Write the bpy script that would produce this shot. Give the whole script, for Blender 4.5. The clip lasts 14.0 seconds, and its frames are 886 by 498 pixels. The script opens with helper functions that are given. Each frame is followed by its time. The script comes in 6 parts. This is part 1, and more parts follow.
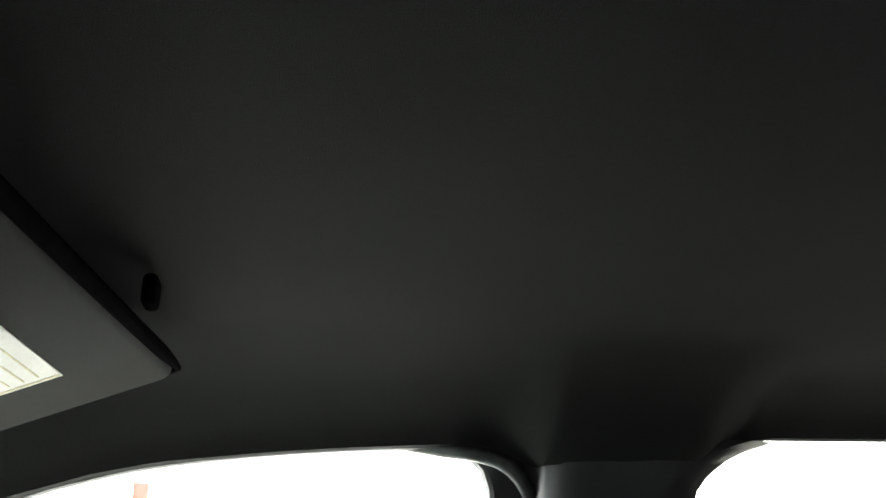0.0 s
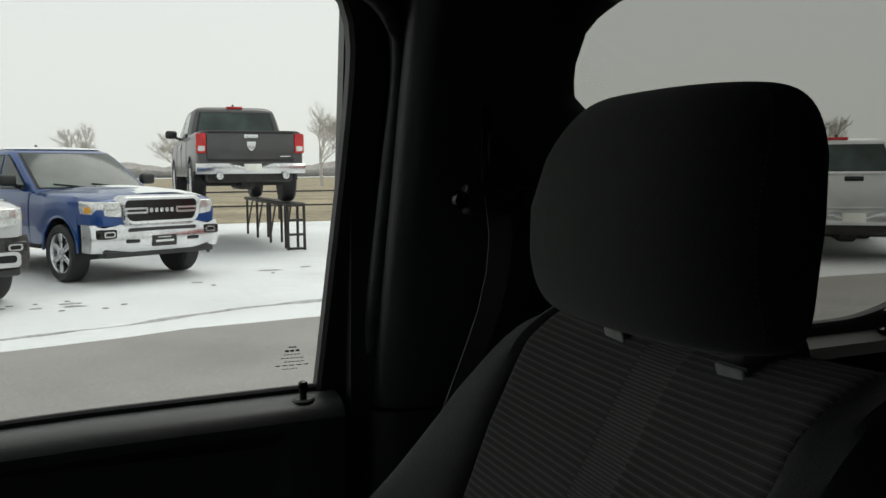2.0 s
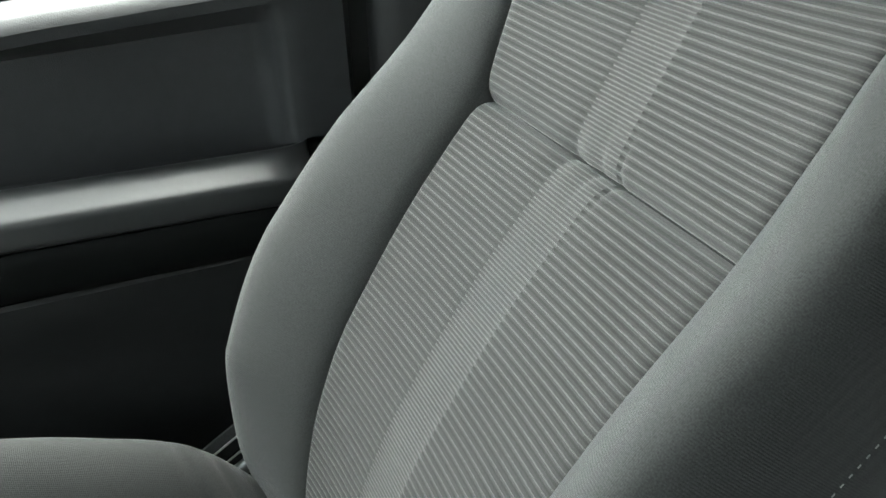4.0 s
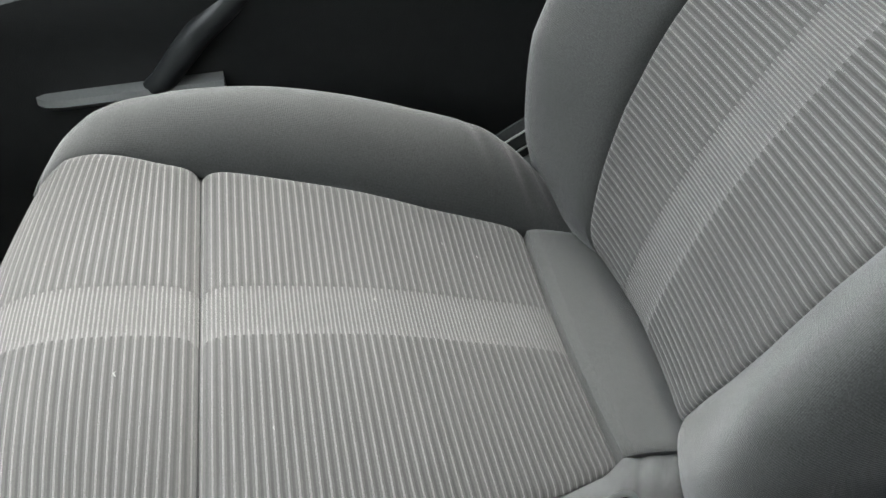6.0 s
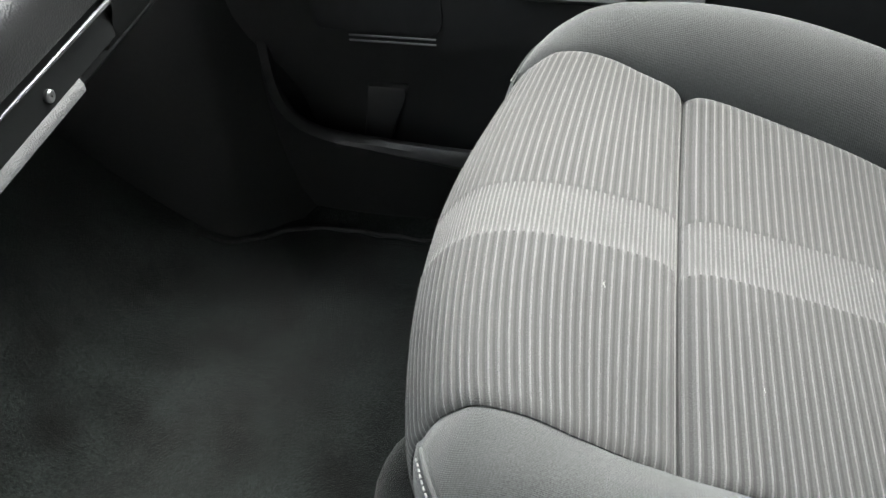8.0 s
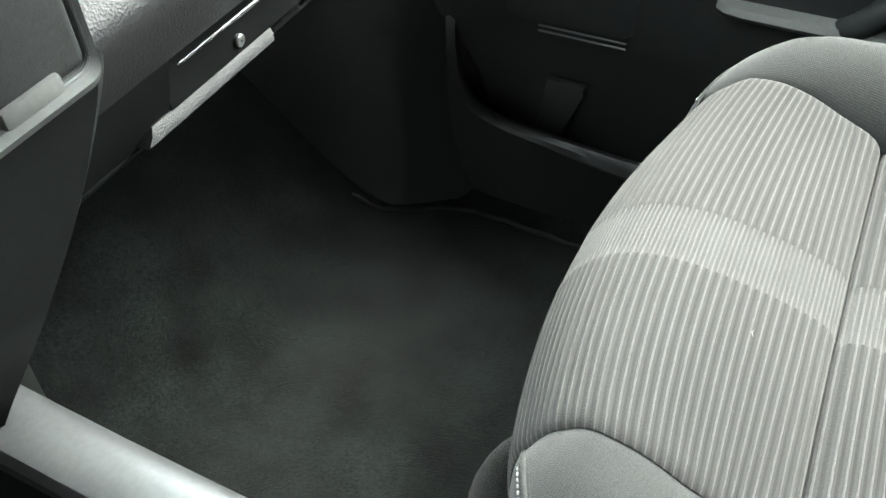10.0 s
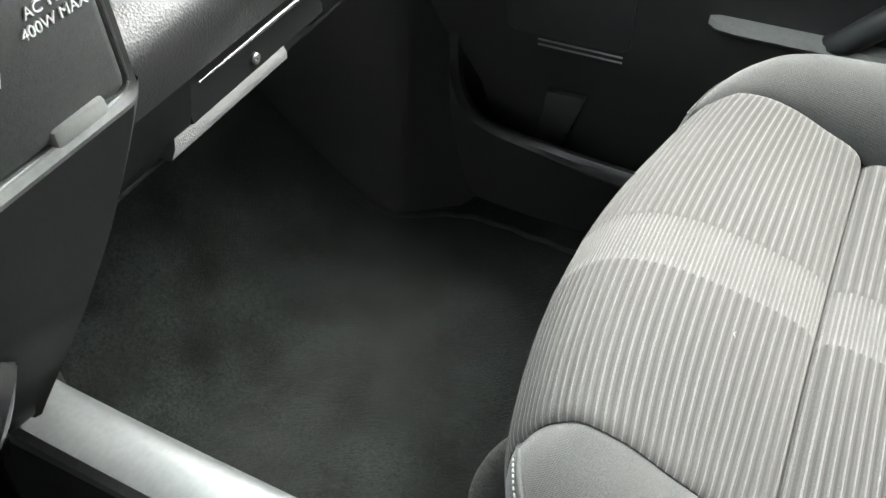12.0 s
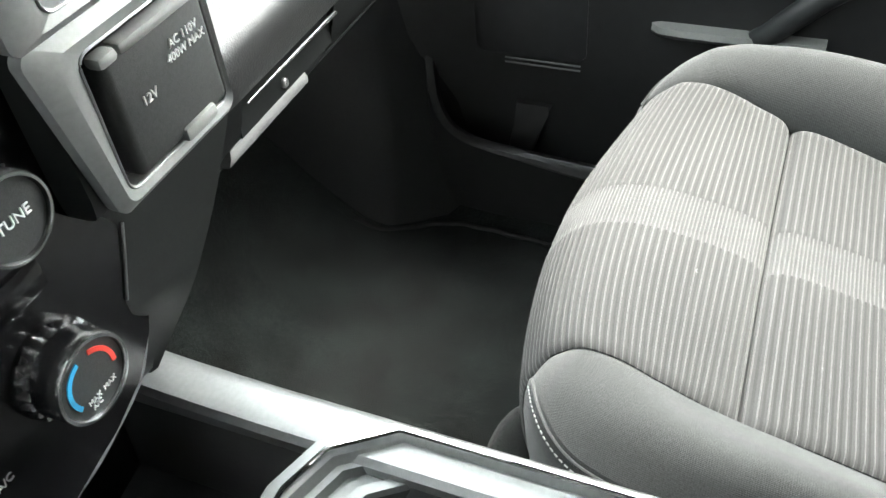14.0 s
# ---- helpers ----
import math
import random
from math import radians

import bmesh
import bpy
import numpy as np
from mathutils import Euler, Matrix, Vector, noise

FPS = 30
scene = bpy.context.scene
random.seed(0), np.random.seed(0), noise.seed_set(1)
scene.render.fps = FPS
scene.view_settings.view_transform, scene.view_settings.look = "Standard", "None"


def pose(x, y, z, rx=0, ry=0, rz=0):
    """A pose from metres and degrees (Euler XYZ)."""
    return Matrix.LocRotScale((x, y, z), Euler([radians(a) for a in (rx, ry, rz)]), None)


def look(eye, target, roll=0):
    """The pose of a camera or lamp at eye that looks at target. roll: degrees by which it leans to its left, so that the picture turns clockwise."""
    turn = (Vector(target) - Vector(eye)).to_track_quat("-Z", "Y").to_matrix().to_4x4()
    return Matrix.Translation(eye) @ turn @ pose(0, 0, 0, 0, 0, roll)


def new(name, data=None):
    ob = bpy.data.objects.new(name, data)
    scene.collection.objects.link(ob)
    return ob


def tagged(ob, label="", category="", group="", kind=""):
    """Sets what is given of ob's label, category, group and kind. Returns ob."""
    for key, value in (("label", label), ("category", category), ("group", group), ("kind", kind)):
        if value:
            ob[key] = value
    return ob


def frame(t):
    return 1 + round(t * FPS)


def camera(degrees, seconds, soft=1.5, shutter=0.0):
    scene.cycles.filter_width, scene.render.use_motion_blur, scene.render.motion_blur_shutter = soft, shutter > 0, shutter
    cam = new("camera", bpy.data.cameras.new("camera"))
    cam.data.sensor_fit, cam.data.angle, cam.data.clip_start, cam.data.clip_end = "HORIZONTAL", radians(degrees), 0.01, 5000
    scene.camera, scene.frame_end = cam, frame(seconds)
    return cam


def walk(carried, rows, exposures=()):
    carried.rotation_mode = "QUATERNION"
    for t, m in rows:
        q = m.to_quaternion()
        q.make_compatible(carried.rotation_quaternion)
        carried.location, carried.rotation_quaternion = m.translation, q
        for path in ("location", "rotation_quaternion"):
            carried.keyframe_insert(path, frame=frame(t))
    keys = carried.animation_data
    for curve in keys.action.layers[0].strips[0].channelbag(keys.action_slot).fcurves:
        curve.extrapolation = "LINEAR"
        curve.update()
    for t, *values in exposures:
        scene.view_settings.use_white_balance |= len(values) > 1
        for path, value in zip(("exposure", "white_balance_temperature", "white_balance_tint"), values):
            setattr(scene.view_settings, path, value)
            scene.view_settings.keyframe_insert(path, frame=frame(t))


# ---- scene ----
cam = camera(54.8, 14.0)
PATH = [
    (0, (-0.402, 0.072, 1.721), (1.425, -0.246, 2.471), -0.8),
    (0.5, (-0.347, 0.088, 1.736), (1.528, -0.392, 2.239), -0.4),
    (1, (-0.288, 0.074, 1.732), (1.607, -0.501, 2.011), -0.5),
    (1.5, (-0.245, 0.064, 1.714), (1.65, -0.571, 1.781), -0.5),
    (2, (-0.194, 0.047, 1.684), (1.678, -0.632, 1.504), -0.5),
    (2.5, (-0.159, 0.037, 1.661), (1.665, -0.677, 1.258), -0.5),
    (3, (-0.124, 0.035, 1.629), (1.638, -0.692, 1.023), -0.7),
    (3.5, (-0.091, 0.038, 1.596), (1.613, -0.641, 0.798), -1.5),
    (4, (-0.075, 0.077, 1.59), (1.523, -0.582, 0.584), -3.0),
    (4.2, (-0.067, 0.091, 1.574), (1.504, -0.537, 0.509), -3.1),
    (6.3, (-0.07, 0.264, 1.489), (1.366, 0.076, 0.11), -2.5),
    (6.5, (-0.067, 0.278, 1.487), (1.36, 0.141, 0.092), -2.8),
    (7, (-0.055, 0.326, 1.469), (1.359, 0.322, 0.054), -3.0),
    (7.5, (-0.046, 0.37, 1.467), (1.381, 0.475, 0.07), -1.9),
    (8, (-0.039, 0.413, 1.459), (1.321, 0.763, 0.034), -4.2),
    (8.5, (-0.031, 0.442, 1.432), (1.237, 0.986, -0.016), -4.5),
    (10.8, (-0.026, 0.404, 1.462), (1.202, 1.089, 0.04), -3.0),
    (11, (-0.029, 0.403, 1.462), (1.2, 1.096, 0.044), -3.2),
    (11.5, (-0.015, 0.379, 1.477), (1.234, 1.113, 0.098), -4.2),
    (12, (-0.048, 0.402, 1.479), (1.188, 1.081, 0.061), -2.7),
    (12.5, (-0.099, 0.407, 1.483), (1.135, 1.086, 0.063), -2.9),
    (13, (-0.093, 0.399, 1.476), (1.197, 1.099, 0.118), -4.8),
    (13.5, (-0.118, 0.392, 1.509), (1.167, 1.053, 0.127), -5.8),
    (14, (-0.169, 0.376, 1.532), (1.149, 1.019, 0.173), -6.2),
]
walk(cam, [(t, look(eye, target, roll)) for t, eye, target, roll in PATH], exposures=[(0.0, 4.0, 6600, 6), (0.5, 4.0, 6600, 7), (0.8, 3.05, 6600, 8), (1.0, 2.1, 6600, 8), (1.2, 1.3, 6600, 8), (1.5, 0.35, 6600, 8), (2.0, -0.25, 6600, 8), (2.5, 0.05, 6600, 8), (3.0, 0.8, 6600, 8), (3.5, 2.85, 6550, 7), (4.0, 4.12, 6450, 5), (4.2, 4.27, 6450, 5), (6.3, 4.33, 6450, 13), (8.0, 4.5, 6450, 12), (8.7, 4.6, 6450, 5), (10.8, 4.75, 6500, 8), (12.5, 4.9, 6600, 11), (14.0, 5.0, 6550, 10)])

# ---- world and sun: overcast winter daylight ----
world = bpy.data.worlds.new("overcast_sky")
scene.world = world
world.use_nodes = True
wn = world.node_tree.nodes
wl = world.node_tree.links
wn.clear()
w_out = wn.new("ShaderNodeOutputWorld")
w_bg = wn.new("ShaderNodeBackground")
w_sky = wn.new("ShaderNodeTexSky")
w_sky.sky_type = "NISHITA"
w_sky.sun_disc = False
w_sky.sun_elevation = radians(56)
w_sky.sun_rotation = radians(130)
w_sky.dust_density = 4.0
w_mix = wn.new("ShaderNodeMix")
w_mix.data_type = "RGBA"
w_mix.inputs[0].default_value = 0.88
w_mix.inputs[7].default_value = (9.6, 9.7, 9.6, 1)
wl.new(w_sky.outputs[0], w_mix.inputs[6])
wl.new(w_mix.outputs[2], w_bg.inputs[0])
w_bg.inputs[1].default_value = 0.12
wl.new(w_bg.outputs[0], w_out.inputs[0])

sun = new("sun", bpy.data.lights.new("sun", "SUN"))
sun.data.energy = 0.9
sun.data.angle = radians(40)
sun.data.color = (1.0, 0.97, 0.93)
sun.matrix_world = look((0, 0, 30), (-14, 12, 3))


# ---- materials ----
def mat(name, color, rough=0.6, metal=0.0, grain=(60.0, 0.25), stain=(3.0, 0.25), bump=(200.0, 0.15), spec=0.5, coat=0.0, sheen=0.0):
    """A principled material: colour varied at two scales, fine relief. grain, stain: scale and amount. bump: scale and strength."""
    m = bpy.data.materials.new(name)
    m.use_nodes = True
    nt = m.node_tree
    n, l = nt.nodes, nt.links
    b = n["Principled BSDF"]
    tc = n.new("ShaderNodeTexCoord")
    fac = None
    for scale, amount in (grain, stain):
        t = n.new("ShaderNodeTexNoise")
        t.inputs["Scale"].default_value = scale
        t.inputs["Detail"].default_value = 4
        l.new(tc.outputs["Object"], t.inputs["Vector"])
        r = n.new("ShaderNodeMapRange")
        r.inputs[1].default_value, r.inputs[2].default_value = 0.3, 0.7
        r.inputs[3].default_value, r.inputs[4].default_value = 1 - amount, 1 + amount
        l.new(t.outputs[0], r.inputs[0])
        if fac is None:
            fac = r.outputs[0]
        else:
            p = n.new("ShaderNodeMath")
            p.operation = "MULTIPLY"
            l.new(fac, p.inputs[0])
            l.new(r.outputs[0], p.inputs[1])
            fac = p.outputs[0]
    mul = n.new("ShaderNodeVectorMath")
    mul.operation = "SCALE"
    mul.inputs[0].default_value = color
    l.new(fac, mul.inputs["Scale"])
    l.new(mul.outputs[0], b.inputs["Base Color"])
    b.inputs["Roughness"].default_value = rough
    b.inputs["Metallic"].default_value = metal
    b.inputs["Specular IOR Level"].default_value = spec
    b.inputs["Coat Weight"].default_value = coat
    b.inputs["Sheen Weight"].default_value = sheen
    if bump[1] > 0:
        t = n.new("ShaderNodeTexNoise")
        t.inputs["Scale"].default_value = bump[0]
        t.inputs["Detail"].default_value = 3
        l.new(tc.outputs["Object"], t.inputs["Vector"])
        bp = n.new("ShaderNodeBump")
        bp.inputs["Strength"].default_value = bump[1]
        bp.inputs["Distance"].default_value = 0.002
        l.new(t.outputs[0], bp.inputs["Height"])
        l.new(bp.outputs[0], b.inputs["Normal"])
    return m


def leathery(name, color, rough, scale=420.0, strength=0.5):
    """Moulded vinyl or plastic with a pebbled grain."""
    m = mat(name, color, rough, grain=(60, 0.09), stain=(3, 0.13), bump=(0, 0))
    n, l = m.node_tree.nodes, m.node_tree.links
    tc = n.new("ShaderNodeTexCoord")
    v = n.new("ShaderNodeTexVoronoi")
    v.inputs["Scale"].default_value = scale
    l.new(tc.outputs["Object"], v.inputs["Vector"])
    bp = n.new("ShaderNodeBump")
    bp.inputs["Strength"].default_value = strength
    bp.inputs["Distance"].default_value = 0.001
    l.new(v.outputs[0], bp.inputs["Height"])
    l.new(bp.outputs[0], n["Principled BSDF"].inputs["Normal"])
    return m


def striped(name, groove_shade, rib, line, band_base, period, half_band):
    """Woven seat cloth: broad ribs across with grooves between them, whose shade is put into a darker colour, and a
    light thread on each crest; flat with doubled threads inside the centre band. The map is in metres: across, along.
    """
    m = bpy.data.materials.new(name)
    m.use_nodes = True
    n, l = m.node_tree.nodes, m.node_tree.links
    b = n["Principled BSDF"]
    uv = n.new("ShaderNodeUVMap")
    sep = n.new("ShaderNodeSeparateXYZ")
    l.new(uv.outputs[0], sep.inputs[0])

    def math_node(op, a, c=None, clamp=False):
        k = n.new("ShaderNodeMath")
        k.operation, k.use_clamp = op, clamp
        for i, v in enumerate((a, c)):
            if v is None:
                continue
            if isinstance(v, (int, float)):
                k.inputs[i].default_value = v
            else:
                l.new(v, k.inputs[i])
        return k.outputs[0]

    tiny = n.new("ShaderNodeTexNoise")
    tiny.inputs["Scale"].default_value = 260
    l.new(uv.outputs[0], tiny.inputs["Vector"])
    wob = math_node("MULTIPLY", math_node("SUBTRACT", tiny.outputs[0], 0.5), 0.0005)
    along = math_node("ADD", sep.outputs[1], wob)

    def comb(freq, width):
        c = math_node("COSINE", math_node("MULTIPLY", along, 2 * math.pi * freq))
        return math_node("MULTIPLY", math_node("SUBTRACT", c, 1 - width), 1.6 / width, clamp=True)

    # each cord is whipped with fine cross threads
    whip = math_node("MULTIPLY_ADD", math_node("SINE", math_node("MULTIPLY", sep.outputs[0], 2 * math.pi / 0.0014)), 0.22)
    whip.node.inputs[2].default_value = 0.80
    wide = math_node("MULTIPLY", comb(1 / period, 0.145), whip)
    fine = math_node("MULTIPLY", comb(2 / period, 0.7), whip)
    inside = math_node("LESS_THAN", math_node("ABSOLUTE", sep.outputs[0]), half_band)
    lines = n.new("ShaderNodeMix")
    l.new(inside, lines.inputs[0])
    l.new(wide, lines.inputs[2])
    l.new(fine, lines.inputs[3])
    swell_ = math_node("COSINE", math_node("MULTIPLY", along, 2 * math.pi / period))
    raised = math_node("MULTIPLY", math_node("ADD", swell_, 0.72), 4.0, clamp=True)
    # shade in the grooves is painted as a darker colour than the ribs
    field = n.new("ShaderNodeMix")
    field.data_type = "RGBA"
    field.inputs[6].default_value, field.inputs[7].default_value = (*groove_shade, 1), (*rib, 1)
    l.new(raised, field.inputs[0])
    ground = n.new("ShaderNodeMix")
    ground.data_type = "RGBA"
    ground.inputs[7].default_value = (*band_base, 1)
    l.new(inside, ground.inputs[0])
    l.new(field.outputs[2], ground.inputs[6])
    col = n.new("ShaderNodeMix")
    col.data_type = "RGBA"
    col.inputs[7].default_value = (*line, 1)
    l.new(lines.outputs[0], col.inputs[0])
    l.new(ground.outputs[2], col.inputs[6])
    # threads along the lines, and slow wear
    thread = n.new("ShaderNodeTexNoise")
    thread.inputs["Scale"].default_value = 900
    l.new(uv.outputs[0], thread.inputs["Vector"])
    slow = n.new("ShaderNodeTexNoise")
    slow.inputs["Scale"].default_value = 9
    l.new(uv.outputs[0], slow.inputs["Vector"])
    f = math_node("MULTIPLY", math_node("ADD", math_node("MULTIPLY", thread.outputs[0], 0.7), 0.65), math_node("ADD", math_node("MULTIPLY", slow.outputs[0], 0.3), 0.85))
    sc = n.new("ShaderNodeVectorMath")
    sc.operation = "SCALE"
    l.new(col.outputs[2], sc.inputs[0])
    l.new(f, sc.inputs["Scale"])
    l.new(sc.outputs[0], b.inputs["Base Color"])
    b.inputs["Roughness"].default_value = 0.9
    b.inputs["Specular IOR Level"].default_value = 0.2
    b.inputs["Sheen Weight"].default_value = 0.25
    bp = n.new("ShaderNodeBump")
    bp.inputs["Strength"].default_value = 0.5
    bp.inputs["Distance"].default_value = 0.0014
    l.new(math_node("ADD", lines.outputs[0], math_node("MULTIPLY", thread.outputs[0], 0.6)), bp.inputs["Height"])
    l.new(bp.outputs[0], b.inputs["Normal"])
    return m


def glass_mat(name, tint):
    m = bpy.data.materials.new(name)
    m.use_nodes = True
    n, l = m.node_tree.nodes, m.node_tree.links
    n.clear()
    out = n.new("ShaderNodeOutputMaterial")
    mix = n.new("ShaderNodeMixShader")
    tr = n.new("ShaderNodeBsdfTransparent")
    tr.inputs[0].default_value = (*tint, 1)
    gl = n.new("ShaderNodeBsdfGlossy")
    gl.inputs["Roughness"].default_value = 0.02
    # thin sheet: gloss grows towards grazing, alike from both sides
    lw = n.new("ShaderNodeLayerWeight")
    lw.inputs[0].default_value = 0.5
    pw = n.new("ShaderNodeMath")
    pw.operation = "POWER"
    pw.inputs[1].default_value = 5.0
    l.new(lw.outputs[1], pw.inputs[0])
    fr = n.new("ShaderNodeMath")
    fr.operation = "MULTIPLY_ADD"
    fr.inputs[1].default_value, fr.inputs[2].default_value = 0.6, 0.03
    l.new(pw.outputs[0], fr.inputs[0])
    l.new(fr.outputs[0], mix.inputs[0])
    l.new(tr.outputs[0], mix.inputs[1])
    l.new(gl.outputs[0], mix.inputs[2])
    l.new(mix.outputs[0], out.inputs[0])
    return m


RIB = 0.0068  # from cord to cord of the seat cloth
M_CLOTH = striped("striped_seat_cloth", (0.036, 0.0357, 0.0347), (0.059, 0.0581, 0.0564), (0.145, 0.1427, 0.138), (0.066, 0.0652, 0.0635), RIB, 0.027)
M_BOLSTER = mat("grey_bolster_cloth", (0.053, 0.0548, 0.0535), 0.85, grain=(900, 0.3), stain=(6, 0.08), bump=(1400, 0.18), spec=0.25, sheen=0.3)
# fine net woven into the plain cloth: dots in a diagonal grid
_n, _l = M_BOLSTER.node_tree.nodes, M_BOLSTER.node_tree.links
_uv = _n.new("ShaderNodeUVMap")
_sp = _n.new("ShaderNodeSeparateXYZ")
_l.new(_uv.outputs[0], _sp.inputs[0])
_dots = None
for _k in (1, -1):
    _a = _n.new("ShaderNodeMath")
    _a.operation = "MULTIPLY_ADD"
    _a.inputs[1].default_value = 1.6 * _k
    _l.new(_sp.outputs[0], _a.inputs[0])
    _l.new(_sp.outputs[1], _a.inputs[2])
    _c = _n.new("ShaderNodeMath")
    _c.operation = "MULTIPLY"
    _c.inputs[1].default_value = 2 * math.pi / 0.0034
    _l.new(_a.outputs[0], _c.inputs[0])
    _s = _n.new("ShaderNodeMath")
    _s.operation = "SINE"
    _l.new(_c.outputs[0], _s.inputs[0])
    if _dots is None:
        _dots = _s.outputs[0]
    else:
        _m = _n.new("ShaderNodeMath")
        _m.operation = "MULTIPLY"
        _l.new(_dots, _m.inputs[0])
        _l.new(_s.outputs[0], _m.inputs[1])
        _dots = _m.outputs[0]
_bp = _n.new("ShaderNodeBump")
_bp.inputs["Strength"].default_value = 0.25
_bp.inputs["Distance"].default_value = 0.0005
_l.new(_dots, _bp.inputs["Height"])
_l.new(_n["Principled BSDF"].inputs["Normal"].links[0].from_socket, _bp.inputs["Normal"])
_l.new(_bp.outputs[0], _n["Principled BSDF"].inputs["Normal"])
# bolster cloth made darker: the headrest's shade is put into its colour
M_SHADE_CLOTH = mat("shade_darkened_cloth", (0.032, 0.035, 0.033), 0.9, grain=(900, 0.3), stain=(6, 0.1), bump=(1400, 0.2), spec=0.2, sheen=0.2)
M_THREAD = mat("pale_thread", (0.5, 0.5, 0.48), 0.8, bump=(0, 0))
# near-black cord that puts shade into the seat's creases
M_CREASE_SHADE = mat("crease_shade_cord", (0.012, 0.012, 0.012), 0.9, bump=(600, 0.3))
M_COLLAR = mat("pale_grey_plastic", (0.5, 0.51, 0.5), 0.45, bump=(0, 0))
M_LINT = mat("pale_lint", (0.3, 0.3, 0.29), 0.9, bump=(0, 0))
M_PLASTIC = leathery("black_moulded_plastic", (0.025, 0.026, 0.0265), 0.48, 700, 0.22)
M_PLASTIC_SOFT = leathery("charcoal_door_vinyl", (0.036, 0.0375, 0.039), 0.36, 700, 0.15)
M_ARMREST = mat("smooth_armrest_vinyl", (0.034, 0.036, 0.037), 0.33, grain=(300, 0.05), stain=(4, 0.08), bump=(0, 0), coat=0.0)
M_DASH = leathery("grained_dash_vinyl", (0.018, 0.0187, 0.019), 0.38, 620, 0.22)
M_LIP = leathery("grey_grained_vinyl", (0.050, 0.052, 0.052), 0.42, 900, 0.4)
M_BEZEL = mat("satin_grey_bezel", (0.24, 0.248, 0.245), 0.42, 0.2, grain=(300, 0.06), stain=(8, 0.06), bump=(900, 0.02))
M_SHROUD = mat("dark_grey_shroud", (0.016, 0.0181, 0.0174), 0.42, grain=(500, 0.1), stain=(10, 0.1), bump=(1300, 0.08))
M_TAB = mat("pale_grey_tab", (0.20, 0.205, 0.20), 0.5, 0.1, grain=(300, 0.06), bump=(900, 0.05))
M_COVER = mat("matt_black_cover", (0.036, 0.0385, 0.038), 0.55, grain=(500, 0.15), stain=(12, 0.12), bump=(1500, 0.15))
M_RING = mat("dark_chrome_ring", (0.30, 0.31, 0.31), 0.25, 0.9, grain=(300, 0.06), stain=(8, 0.06), bump=(0, 0))
# near-black for the painted shade along the visor, and for its real clip
M_SHADE_CLIP = mat("visor_shade_and_clip", (0.0055, 0.0055, 0.006), 1.0, bump=(0, 0), spec=0.0)
M_GLOSS = mat("gloss_black_plastic", (0.008, 0.008, 0.009), 0.18, bump=(30, 0.02))
M_SATIN = mat("satin_silver_trim", (0.27, 0.28, 0.28), 0.40, 0.75, grain=(300, 0.06), stain=(8, 0.06), bump=(900, 0.02))
M_KNOBCHROME = mat("brushed_chrome", (0.6, 0.61, 0.61), 0.24, 1.0, grain=(300, 0.06), stain=(8, 0.06), bump=(900, 0.04))
M_CHROME = mat("chrome", (0.78, 0.79, 0.8), 0.09, 1.0, grain=(40, 0.04), stain=(5, 0.05), bump=(0, 0))
# blacker than the plastic itself: shade under the pad is put into the colour
M_DASH_LOW = leathery("shade_black_lower_trim", (0.0085, 0.0095, 0.0096), 0.6, 900, 0.1)
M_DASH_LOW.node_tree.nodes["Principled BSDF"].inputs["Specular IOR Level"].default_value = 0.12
M_TRAYMAT = mat("brown_black_tray_mat", (0.085, 0.062, 0.045), 0.7, grain=(300, 0.3), stain=(14, 0.4), bump=(500, 0.5))
M_CARPET = mat("dark_carpet", (0.0108, 0.0140, 0.0133), 0.98, grain=(260, 0.7), stain=(13, 0.75), bump=(700, 1.0), spec=0.1, sheen=0.3)
M_LINER = mat("dark_headliner_felt", (0.013, 0.0147, 0.014), 0.95, grain=(700, 0.25), stain=(4, 0.12), bump=(1100, 0.4), spec=0.15)
M_KICK = mat("smooth_black_kick_trim", (0.022, 0.0232, 0.0236), 0.32, grain=(200, 0.1), stain=(5, 0.2), bump=(500, 0.05))
M_RUBBER = mat("black_rubber", (0.018, 0.018, 0.019), 0.6, bump=(300, 0.2))
M_SEAL = mat("grey_rubber_seal", (0.085, 0.095, 0.092), 0.42, bump=(400, 0.1))
M_BELT = mat("seat_belt_webbing", (0.075, 0.078, 0.078), 0.7, grain=(800, 0.3), bump=(900, 0.6))
M_LABEL = mat("white_paper_label", (0.82, 0.82, 0.76), 0.6, grain=(200, 0.04), bump=(0, 0))
M_LABEL_Y = mat("yellow_label_ink", (0.70, 0.64, 0.42), 0.6, bump=(0, 0))
M_INK = mat("white_print", (0.75, 0.76, 0.75), 0.6, bump=(0, 0))
M_INKDARK = mat("dark_print", (0.06, 0.06, 0.06), 0.6, bump=(0, 0))
M_RED = mat("red_print", (0.75, 0.07, 0.05), 0.5, bump=(0, 0))
M_BLUE = mat("blue_print", (0.03, 0.4, 0.72), 0.5, bump=(0, 0))
M_BUTTON_RED = mat("red_buckle_button", (0.7, 0.06, 0.05), 0.35, bump=(0, 0))
M_WINDOW = glass_mat("side_window_glass", (0.88, 0.91, 0.89))
M_PRIVACY = glass_mat("privacy_glass", (0.34, 0.35, 0.33))
# windscreen and back glass are unseen; their tints are added to dim the cab
M_WINDSCREEN = glass_mat("dimmed_windscreen", (0.50, 0.52, 0.52))
M_BACKGLASS = glass_mat("dimming_back_glass", (0.05, 0.052, 0.05))
M_SNOW = mat("trodden_snow", (0.84, 0.86, 0.87), 0.8, grain=(9, 0.06), stain=(0.5, 0.08), bump=(12, 0.6), spec=0.3)
